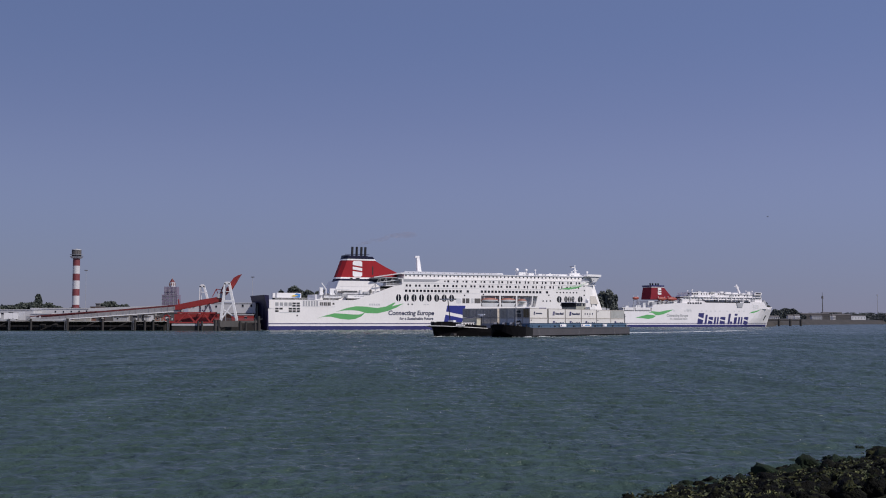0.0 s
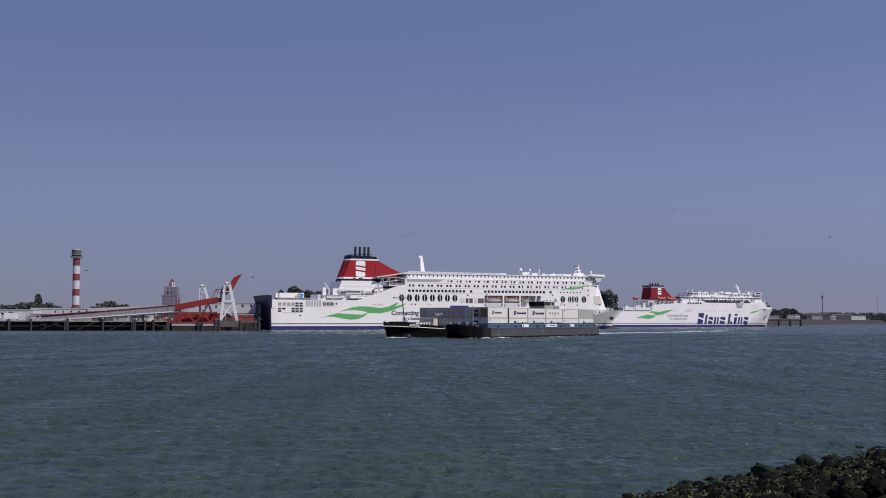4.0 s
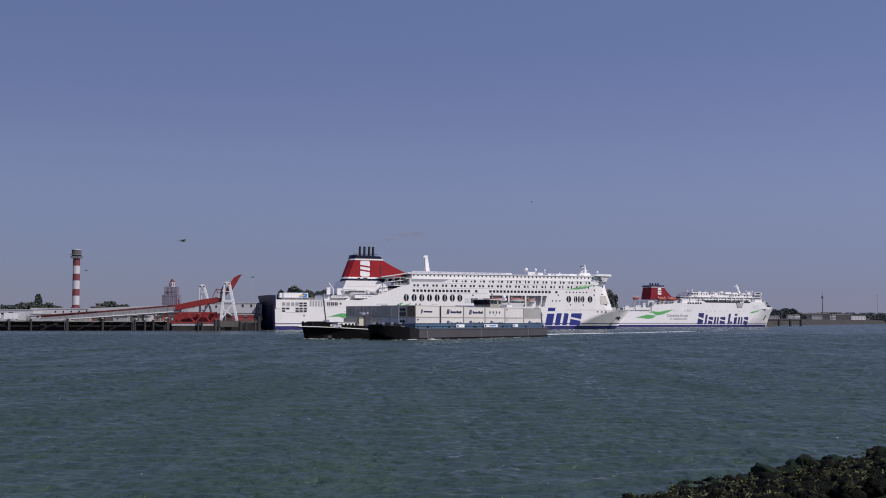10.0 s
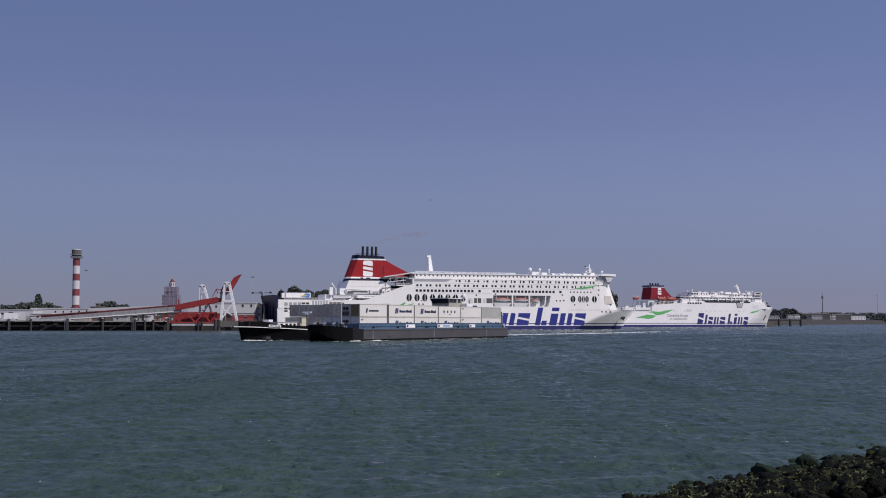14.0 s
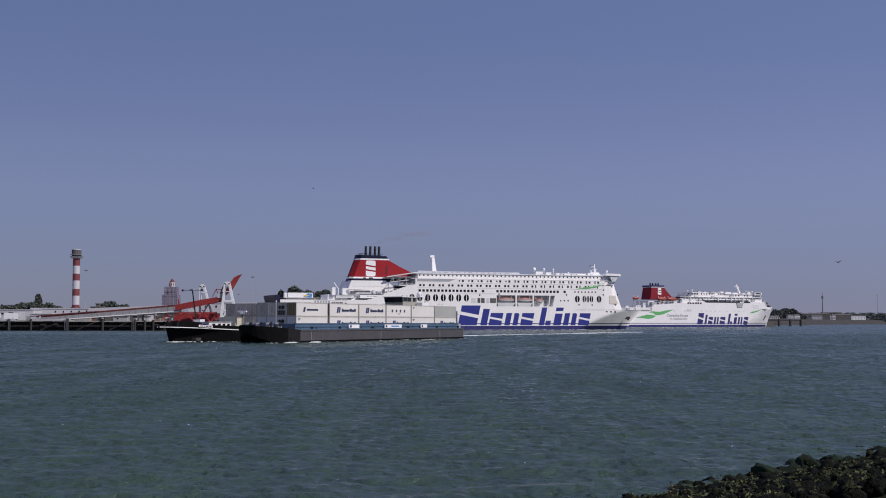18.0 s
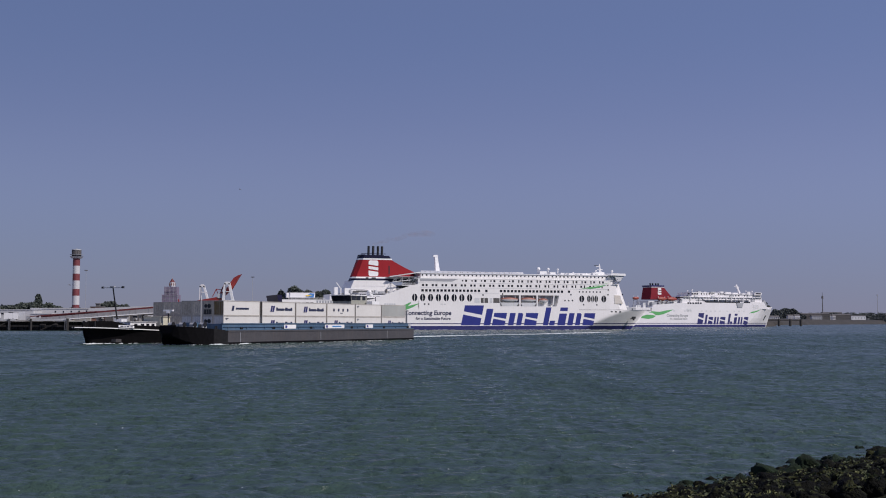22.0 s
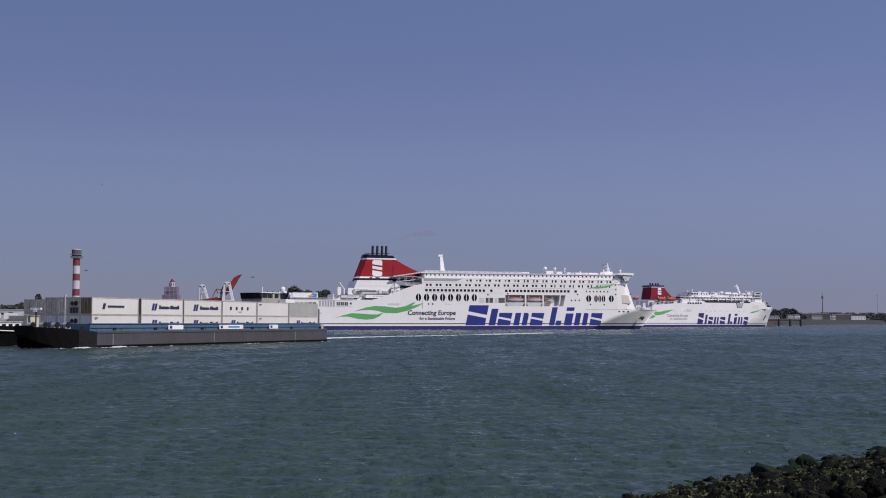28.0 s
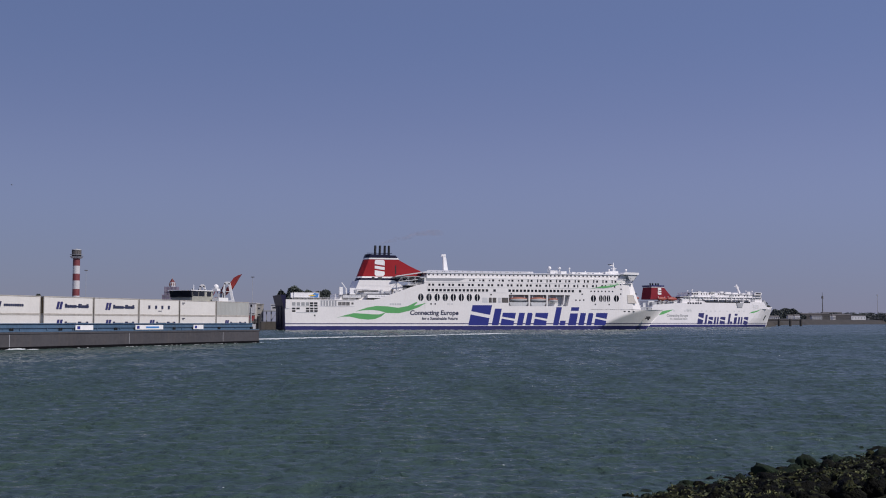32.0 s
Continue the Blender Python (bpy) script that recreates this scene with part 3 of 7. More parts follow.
def make_ferry():
    f = thing("ferry", "large white passenger ferry with red funnel leaving its berth", "ferry", FERRY[0][1])
    W = [M_WHITE, M_NAVY]
    xs = [0, 2, 4, 30, 60, 100, 140, 184]
    part("hull", hull_loft(240, 16, 12.2, 228, 184, [-2, 0, 2.3, 3.3, 3.85, 8, 12.2], [1, 1, 0, 1, 0, 0], xs, rake=0.4, flare=0.42), W, f, "white hull with navy boot stripe", smooth=False)
    bow, bow_deck = ferry_bow()
    part("foredeck", bow_deck, M_GREYP, f)
    part("bow", bow, W, f, "white flared bow with a knuckle line", smooth=True)
    # upper side shell, aft part
    aft = Shape().box(0.45, 81, -16, 16, 12.2, 17.2)
    part("aft_shell", aft, M_WHITE, f)
    part("transom", Shape().box(-0.5, 0.0, -15.4, 15.4, 0.3, 18.5).prism([(-0.5, 12.3), (0.4, 12.3), (0.4, 19.6), (-2.4, 19.8)], -15.8, 15.8), M_NAVYS, f, "navy stern wall with ramp")
    ramp = part("stern_ramp", Shape().box(-0.75, -0.5, -9, 9, 2, 14), M_NAVYS, f, "closed navy stern ramp")
    for y in (-9.2, -3, 3, 9.0):
        part("ramp_rib", Shape().box(-1.0, -0.75, y - 0.1, y + 0.3, 2, 14), M_NAVYD, ramp)
    for side in (-1, 1):
        prof = [(50.5, 17.2), (54, 17.9), (60, 20.1), (66, 22.2), (72, 24.4), (76, 25.7), (80.5, 26.6), (80.5, 17.2)]
        y0, y1 = (-16, -15.5) if side < 0 else (15.5, 16)
        part("side_screen", Shape().prism(prof, y0, y1), M_WHITE, f)
        y0, y1 = (-16, -13) if side < 0 else (13, 16)
        sh = Shape()
        sh.box(80.5, 132, y0, y1, 12.2, 30); sh.box(132, 172, y0, y1, 12.2, 14); sh.box(132, 172, y0, y1, 20.6, 30); sh.box(172, 205, y0, y1, 12.2, 30)
        sh.box(144.3, 145.3, y0, y1, 14, 20.6); sh.box(155.6, 156.6, y0, y1, 14, 20.6)
        sh.prism([(166.2, 14.9), (166.9, 14.9), (167.6, 20.6), (166.9, 20.6)], y0, y1)
        sh.prism([(169, 14), (172, 14), (172, 20.6), (170.6, 20.6)], y0, y1)
        part("superstructure_side", sh, M_WHITE, f)
    part("superstructure_core", Shape().box(80.7, 205, -13, 13, 12.2, 30.0), M_LGREY, f)
    # front of the superstructure, leaning aft
    low = [(205, -16), (212, -15.6), (218.5, -13), (220.5, -7), (221, 0), (220.5, 7), (218.5, 13), (212, 15.6), (205, 16)]
    fr = Shape()
    fr.loft([[(x, y, 12.2) for x, y in low], [(205 + (x - 205) * 0.78, y, 20) for x, y in low], [(205 + (x - 205) * 0.52, y * 0.985, 30) for x, y in low]])
    part("superstructure_front", fr, M_WHITE, f)
    part("front_panel", Shape().prism([(208.0, 21.0), (211.6, 21.0), (214.2, 15.9), (208.3, 15.9)], -15.95, -14.4), M_BEIGE, f, "worn beige shell door")
    # upper decks
    part("upper_deck", Shape().box(82.5, 211, -14.6, 14.6, 30.0, 33.0), M_WHITE, f)
    part("deck_edge", Shape().box(78, 211.5, -16.1, 16.1, 29.9, 30.2), M_WHITE2, f)
    part("deck_edge", Shape().box(80, 211.5, -15.1, 15.1, 33.0, 33.25), M_WHITE2, f)
    part("deck_edge", Shape().box(80.4, 212, -16.12, 16.12, 27.55, 27.75), M_WHITE2, f)
    part("deckhouse", Shape().box(112, 150, -9, 9, 33.2, 34.6), M_WHITE2, f)
    part("deckhouse", Shape().box(178, 205, -10, 10, 33.2, 34.6), M_WHITE2, f)
    for side in (-1, 1):
        y0, y1 = (-15.05, -14.8) if side < 0 else (14.8, 15.05)
        part("deck_screen", Shape().prism([(82.5, 33.25), (82.5, 34.6), (142.5, 34.2), (147.5, 33.4), (206, 33.5), (206, 33.25)], y0, y1), M_SCREEN, f, "pale wind screen round the top deck")
    railing(f, [(80.5, -15.9, 30.2), (208, -15.9, 30.2)], step=4)
    railing(f, [(4, -15.7, 17.2), (40, -15.7, 17.2)], step=4)
    # bridge with wings
    part("bridge", Shape().prism([(204.5, 30.2), (211.5, 30.2), (213.6, 32.4), (213.6, 34.0), (204.5, 34.0)], -14.4, 14.4), M_LGREY, f)
    part("bridge_roof", Shape().prism([(204.0, 33.3), (215.0, 33.0), (215.0, 34.4), (206.0, 34.6)], -18, 18), M_WHITE2, f)
    part("bridge_windows", Shape().box(213.6, 213.75, -14.2, 14.2, 32.0, 33.2), M_GLASS, f)
    part("wing_console", Shape().prism([(209.2, 29.6), (211.6, 29.7), (214.3, 33.0), (207.6, 33.3)], -17.4, -14.4), M_LGREY, f, "pale grey bridge wing console")
    part("wing_console", Shape().prism([(209.2, 29.6), (211.6, 29.7), (214.3, 33.0), (207.6, 33.3)], 14.4, 17.4), M_LGREY, f, "pale grey bridge wing console")
    # flat grey panel on the side, painted for shade under the overhang
    part("open_deck_shade", Shape().prism([(81.5, 28.3), (101.5, 28.3), (105.5, 29.85), (81.5, 29.85)], -16.05, -15.5), M_GREYP, f, "grey panel painted for the shade of an open deck")
    part("wing_strut", Shape().beam((207, -16, 28), (210, -17.4, 31), 0.5, 0.5).beam((210.5, -15.6, 28), (213, -17.4, 31.5), 0.5, 0.5), M_GREYP, f)
    # terraces behind the accommodation
    for x0, z0, z1 in ((66, 17.2, 20.0), (71, 20.0, 23.0), (75, 23.0, 26.2)):
        # dark roof paint and near-black plates put the terraces' shade into colour
        part("terrace", Shape().box(x0 + 2.5, 81, -13, 13, z0, z1 - 0.5), M_ROOF, f)
        part("terrace_shade", Shape().box(x0 + 3.2, 80.4, -13.08, -12.9, z0 + 0.5, z1 - 1.0), M_DARK, f, "near-black plate painted for shade under the terrace deck")
        part("terrace_stair", Shape().beam((x0 - 3.0, -14.2, z0 + 0.2), (x0 + 2.5, -14.2, z1 - 0.3), 0.9, 0.3), M_GREYP, f)
        part("terrace_deck", Shape().box(x0 - 4, 81, -14.8, 14.8, z1 - 0.5, z1 - 0.1), M_WHITE2, f)
        railing(f, [(x0 - 4, -14.6, z1 - 0.1), (81, -14.6, z1 - 0.1)], step=2.5)
    part("pool_canopy", Shape().prism([(64, 30.7), (82, 30.6), (82, 31.0), (66, 31.1)], -13, 13), M_GREYP, f)
    for x in (68, 72, 76, 80):
        part("canopy_post", Shape().box(x - 0.15, x + 0.15, -13, -12.7, 26.1, 30.7), M_GREYP, f)
        part("canopy_brace", Shape().beam((x - 3.2, -12.9, 26.6), (x, -12.9, 30.5), 0.2, 0.25), M_GREYP, f)
    part("canopy_frame", Shape().beam((64, -13.2, 30.8), (86, -13.2, 34.2), 0.5, 0.6).beam((66, -13.2, 27.8), (82, -13.2, 29.6), 0.4, 0.4), M_LGREY, f)
    # funnel
    part("casing", Shape().prism([(39.5, 17.2), (69, 17.2), (69, 25.5), (64, 28.6), (43.5, 28.6), (41, 22.5)], -10, 10), M_WHITE, f)
    part("casing_deck", Shape().box(38.5, 69.5, -10.2, 10.2, 21.2, 21.5).box(41, 50, -10.2, -10, 23.4, 23.8), M_WHITE2, f)
    # near-black strip along the casing
    part("casing_strip", Shape().box(44.9, 54.8, -10.1, -10, 21.7, 22.8), M_DARK, f)
    # grey plate stands in for the shadow below the casing
    part("casing_shade", Shape().box(41.5, 66, -10.12, -9.9, 18.9, 20.9), M_GREYP, f, "grey plate painted for the shadow gap under the funnel casing")
    for i, (x0, x1, z0, z1) in enumerate(((40.6, 42.0, 21.5, 23.0), (43.0, 46.2, 21.5, 22.4), (56.0, 57.2, 21.5, 23.2), (58.4, 61.6, 21.5, 22.3), (62.4, 63.4, 21.5, 23.6), (64.6, 68.6, 21.5, 22.8))):
        part("deck_locker", Shape().box(x0, x1, -10.9, -10.2, z0, z1), (M_GREYP, M_ROOF, M_LGREY)[i % 3], f)
    part("casing_rail", Shape().beam((41, -10.3, 22.6), (69, -10.3, 22.6), 0.1, 0.1).beam((41, -10.3, 22.0), (69, -10.3, 22.0), 0.1, 0.1), M_LGREY, f)
    part("casing_seam", Shape().box(44, 62, -10.06, -10, 25.2, 25.35), M_LGREY, f)
    def ring(z, x0, x1, y):
        return [(x0, -2.4, z), (x0 + 2.0, -y, z), (x1 - 0.5, -y, z), (x1, -y + 0.5, z), (x1, y - 0.5, z), (x1 - 0.5, y, z), (x0 + 2.0, y, z), (x0, 2.4, z)]
    fx = lambda z: 43.5 + (z - 28.6) * 0.385
    gx = lambda z: 79 - (z - 28.6) * 0.88
    def band(z0, z1, out=0.0):
        return Shape().loft([ring(z0, fx(z0) - out, gx(z0) + out, 5.0 + out), ring(z1, fx(z1) - out, gx(z1) + out, 5.0 + out)])
    fun = part("funnel", band(30.9, 40.9), M_RED, f, "red funnel")
    part("funnel_band", band(28.3, 30.0, 0.05), M_NAVYD, fun, "navy band")
    part("funnel_band", band(30.0, 30.9, 0.08), M_WHITE2, fun, "white band")
    part("funnel_band", band(40.9, 41.8, 0.08), M_WHITE2, fun, "white band")
    part("funnel_cap", band(41.8, 43.3, 0.15), M_NAVYD, fun, "dark navy cap")
    part("funnel_fin", Shape().prism([(62, 30.9), (81.5, 30.9), (81.5, 34.0), (74.5, 37.2), (67.5, 40.9), (62, 40.9)], -4.97, 4.97), M_RED, fun)
    funnel_mark(fun, 56.6, 35.9, 5.9, 9.3, -5.03, "white funnel mark")
    part("vent", Shape().box(65.8, 66.5, -5.05, -4.6, 32.5, 37.5), M_DARK, fun)
    for x0, x1 in ((52, 53.6), (55.5, 58)):
        part("vent", Shape().box(x0, x1, -5.12, -4.6, 28.4, 30.6), M_DARK, fun)
    for i, x in enumerate((54.9, 57.7, 60.6, 63.1)):
        part("exhaust_pipe", Shape().tube((x, 0, 42), (x + 0.2, 0, 49.2), 0.75, 0.7, 10), M_BLACK, fun)
    part("pipe_rail", Shape().beam((49, -5, 44.4), (64, -5, 44.4), 0.2, 0.3).box(49.5, 52, -4, 4, 43.2, 44.0).box(51, 63, -4.9, 4.9, 43.25, 43.7), M_NAVYD, fun)
    # masts and domes
    part("mast", Shape().loft([[(96.5, -1.5, 33), (99.3, -1.5, 33), (99.3, 1.5, 33), (96.5, 1.5, 33)], [(96.2, -0.7, 43.6), (97.9, -0.7, 43.6), (97.9, 0.7, 43.6), (96.2, 0.7, 43.6)]]).prism([(95.1, 43.5), (97.9, 43.5), (97.8, 44.8), (95.2, 44.6)], -0.8, 0.8), M_WHITE2, f, "white mast with short arm")
    rm = part("radar_mast", Shape().tube((206.1, 0, 34.5), (206.1, 0, 41.2), 0.75, 0.35).beam((203.8, 0, 39.5), (206.4, 0, 39.7), 0.5, 0.4).beam((204.6, 0, 37.6), (208.2, 0, 37.6), 0.4, 0.3).box(202, 208.6, -2, 2, 34.2, 35.9).tube((207.6, 0, 35.5), (206.4, 0, 39.0), 0.25), M_WHITE2, f)
    part("radar_scanner", Shape().box(202.6, 205.2, -0.3, 0.3, 39.8, 40.2), M_DARK, rm)
    for x, r, h in ((161.9, 1.2, 36.2), (168.4, 0.9, 36.4), (174.9, 0.6, 36.6), (185.3, 0.5, 34.8), (194.6, 0.5, 34.2), (201.0, 0.6, 36.0), (212.3, 0.8, 35.8)):
        dm = part("antenna_mast", Shape().tube((x, -5, 33.2), (x, -5, h), 0.35), M_WHITE2, f)
        part("radome", Shape().dome((x, -5, h + r * 0.7), r), M_WHITE2, dm, smooth=True)
    for x0, x1, z in ((159.8, 164.4, 35.4), (166.6, 170.2, 35.0), (173.6, 176.0, 34.6), (179, 182, 34.4), (188, 191, 34.3), (195.6, 199.4, 35.0)):
        part("deck_box", Shape().box(x0, x1, -12, -7, 33.2, z), M_WHITE2, f)
    # windows
    sq, sm, wide, tall = pane(1.2, 1.25), pane(0.8, 0.85), pane(1.5, 1.4), pane(0.7, 1.65)
    Y = -16.0
    x = 83.5
    while x < 203:
        part("window", sq, M_GLASS, f, at=pose(x, Y, 26.1))
        part("window", sq if x < 150 else tall, M_GLASS, f, at=pose(x + 2.2, Y, 26.1))
        if x > 103:
            part("window", sm if x < 140 else tall, M_GLASS, f, at=pose(x + 0.6, Y, 28.9))
            part("window", sq, M_GLASS, f, at=pose(x + 2.8, Y, 28.9))
        x += 6.0
    x = 83.2
    while x < 200:
        if not (118.5 < x < 121 or 124 < x < 131.5 or 173.8 < x < 176 or 179 < x < 183):
            part("window", wide if x < 178 else sm, M_GLASS, f, at=pose(x, Y, 23.0))
        x += 2.35
    x = 83.6
    while x < 205:
        part("window", sm, M_GLASS, f, at=pose(x, -14.6, 32.0))
        x += 2.6
    for i in range(22):
        part("screen_gap", Shape().box(-0.35, 0.35, -0.04, 0.04, -0.22, 0.22), M_GREYP, f, at=pose(85 + 2.6 * i + 0.7 * (i % 3), -15.05, 33.85))
    for i in range(8):
        cx = 78.4 + 4.87 * i
        w = part("oval_window", Shape().prism(oval(cx, 18.8, 1.65, 2.2), Y - 0.05, Y + 0.05), M_GLASS, f)
        part("mullion", Shape().box(cx - 0.2 + (i % 3) * 0.1, cx + 0.1 + (i % 3) * 0.1, Y - 0.09, Y - 0.04, 16.7, 20.9), M_WHITE2, w)
    for cx, rx in ((185.8, 1.7), (190.6, 1.2), (193.1, 1.0), (195.6, 1.2), (200.8, 1.7)):
        w = part("oval_window", Shape().prism(oval(cx, 18.7, rx, 2.1), Y - 0.05, Y + 0.05), M_GLASS, f)
        part("mullion", Shape().box(cx - 0.17, cx + 0.11, Y - 0.09, Y - 0.04, 16.7, 20.7), M_WHITE2, w)
    # M_ROOF plates stand in for shade inside the open side bays
    for x0, x1, m in ((115.6, 118.8, M_LGREY), (119.6, 121.4, M_ROOF), (121.9, 124.2, M_ROOF), (125.2, 127.0, M_LGREY), (127.6, 131.6, M_ROOF)):
        part("hatch", Shape().box(x0, x1, Y - 0.05, Y + 0.02, 15.9, 18.8), m, f)
    for x, z in ((121, 20.6), (84.5, 15.0), (87, 15.0), (174.5, 17.6), (177, 17.6), (179.5, 17.7), (214, 21.6), (187, 15.2), (196, 15.1)):
        part("porthole", sm, M_GLASS, f, at=pose(x, Y if x < 212 else -15.3, z))
    for x in (95, 97):
        part("shell_mark", Shape().box(x - 0.7, x + 0.7, Y - 0.05, Y, 14.7, 15.3), M_LGREY, f)
    for i in range(5):
        part("shell_mark", Shape().box(60.0 + 1.4 * i, 61.1 + 1.4 * i, Y - 0.05, Y, 14.2, 15.3), M_LGREY, f)
    # aft gallery: flat grey and near-black plates painted for shade inside its openings
    for row, xs_, cols in ((14.6, (5.0, 7.6, 10.2, 12.7), "llll"), (15.1, (15.0, 17.4), "dd"), (13.8, (15.0, 17.4), "dd"), (12.1, (5.0, 7.4, 12.8, 15.1, 17.5), "ddddd"), (10.7, (5.0, 12.8, 15.1, 17.5), "dddd")):
        for x, c in zip(xs_, cols):
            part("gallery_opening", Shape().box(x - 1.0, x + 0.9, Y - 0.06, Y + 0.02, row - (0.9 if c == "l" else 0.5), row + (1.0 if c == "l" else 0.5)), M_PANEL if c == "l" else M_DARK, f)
    part("gallery_sill", Shape().box(6.5, 18, Y - 0.1, Y, 9.7, 10.2).box(4.2, 18.5, Y - 0.1, Y, 13.1, 13.3), M_LGREY, f)
    part("porthole", sm, M_GLASS, f, at=pose(16.8, Y, 8.2))
    for i in range(6):
        x = 20.6 + i * 1.6
        part("gallery_slot", Shape().box(x - 0.5, x + 0.5, Y - 0.06, Y + 0.02, 13.6, 16.6), M_GREYP, f)
    for i in range(3):
        x = 31.1 + i * 2.3
        w = part("gallery_window", Shape().box(x - 0.95, x + 0.95, Y - 0.06, Y + 0.02, 13.9, 15.9), M_ROOF, f)
        part("mullion", Shape().box(x - 0.1, x + 0.1, Y - 0.1, Y - 0.05, 13.9, 15.9), M_LGREY, w)
    part("gallery_window", Shape().box(37.8, 38.9, Y - 0.06, Y + 0.02, 14.5, 15.6), M_ROOF, f)
    part("gallery_sill", Shape().box(19.6, 39.4, Y - 0.1, Y, 13.2, 13.4).box(19.6, 39.4, Y - 0.1, Y, 16.7, 16.85), M_LGREY, f)
    # deck gear aft
    part("deckhouse", Shape().box(30, 37.4, -8, 8, 17.2, 20.5), M_WHITE2, f)
    part("deckhouse", Shape().box(37.5, 43, -11, 11, 17.2, 19.0), M_WHITE2, f)
    part("cargo_crane", Shape().tube((36, -9, 17.2), (36, -9, 24), 0.35).beam((36, -9, 23.6), (33.4, -9, 27.2), 0.4, 0.4).box(32, 34, -10, -8, 20, 24.5).box(38, 41, -10.5, -8, 20, 24.0), M_WHITE2, f)
    for z, xa, xb in ((21.6, 83, 131), (24.6, 82, 203), (27.5, 84, 204), (30.05, 106, 205)):
        part("deck_line", Shape().box(xa, xb, Y - 0.07, Y, z, z + 0.16), M_LGREY, f, "thin grey deck line")
    for x, z in ((203.6, 27.2), (203.9, 24.4), (203.7, 21.4), (178.5, 21.2), (133.5, 21.3)):
        part("porthole", sm, M_GLASS, f, at=pose(x, Y, z))
    for x in (90, 101, 117, 124, 139, 147, 163, 176, 184, 197):
        part("roof_vent", Shape().box(x, x + 1.6, -12.5, -11, 33.2, 34.1), M_LGREY, f)
    # lifeboats
    lifeboat(f, 138.2, -15.0, 18.0, 10.6)
    lifeboat(f, 150.6, -15.0, 18.0, 9.6)
    lifeboat(f, 160.4, -14.6, 17.6, 5.6, "rescue_boat")
    part("boat_apron", Shape().prism([(133.2, 14.0), (142.6, 14.0), (144.2, 16.2), (132.2, 16.2)], -16.05, -15.8).prism([(146.4, 14.0), (154.2, 14.0), (155.6, 16.2), (145.3, 16.2)], -16.05, -15.8), M_LGREY, f)
    # bow: anchor pocket, mooring ports
    part("anchor", Shape().box(224.6, 226.8, -8.7, -7.4, 6.6, 8.0).box(225.4, 226.0, -8.6, -7.2, 5.6, 7.6).box(223.6, 224.8, -8.9, -7.6, 6.3, 7.0), M_BLACK, f)
    for x, y in ((205.5, -15.95), (208.5, -15.75), (211.8, -15.2)):
        part("mooring_port", Shape().box(x, x + 1.3, y - 0.06, y + 0.5, 10.6, 11.3), M_DARK, f)
    part("mooring_winch", Shape().box(222, 226, -5, 4, 12.2, 13.9), M_GREYP, f)
    part("mooring_winch", Shape().box(228, 230, -3, 2, 12.2, 13.4), M_GREYP, f)
    # marks on the side
    part("swoosh", Shape().prism(SWOOSH_UP, Y - 0.05, Y + 0.04), M_GREEN, f, "green swoosh")
    part("swoosh", Shape().prism(SWOOSH_LOW, Y - 0.05, Y + 0.04), M_GREEN, f, "green swoosh")
    part("swoosh", Shape().prism(SWOOSH_A, Y - 0.11, Y + 0.04), M_GREEN, f, "green swoosh")
    part("swoosh", Shape().prism(SWOOSH_B, Y - 0.1, Y + 0.04), M_GREENP, f, "pale green swoosh")
    block_signs(f, [(107.0, 121.6, 14.4, "split"), (120.4, 129.6, 12.4, "bar"), (126.6, 136.4, 10.0, "split"), (136.8, 147.0, 10.0, "gap"), (147.2, 156.8, 10.0, "split"), (159.6, 169.6, 13.4, "step"), (169.2, 176.6, 13.4, "cut"), (175.8, 185.8, 10.0, "gap"), (186.0, 195.0, 10.0, "split")], Y, 2.6, label="blue letter-sized block of the ship's side mark")
    put_words(f, "Connecting Europe", 72.0, 101.0, 8.7, Y)
    put_words(f, "for a Sustainable Future", 79.0, 100.5, 5.9, Y)
    return f


SWOOSH_UP = [(39.9, 10.5), (47.0, 12.8), (52.1, 13.7), (58.5, 13.5), (64.9, 12.7), (70.7, 13.7), (75.8, 16.1), (76.3, 15.6), (74.2, 13.8), (81.6, 15.6), (77.2, 13.1), (71.9, 11.1), (65.4, 9.6), (58.5, 9.7), (53.8, 11.0), (49.3, 11.4), (44.5, 11.2)]
SWOOSH_LOW = [(28.3, 6.6), (33.9, 8.4), (39.0, 9.6), (44.7, 9.3), (50.4, 8.9), (54.1, 8.9), (57.8, 10.1), (55.2, 7.8), (51.5, 6.3), (47.5, 5.9), (42.4, 6.4), (36.7, 7.6), (32.2, 7.6)]
SWOOSH_A = [(184.0, 24.5), (190.0, 25.9), (195.5, 26.3), (203.6, 27.7), (198.0, 25.7), (192.5, 24.9), (188.0, 25.1)]
SWOOSH_B = [(192.2, 26.6), (198.4, 27.6), (206.1, 29.2), (201.6, 27.9), (196.0, 26.8)]
ferry = make_ferry()

SECOND = pose(160.22, 1144.76, 0, rz=30)


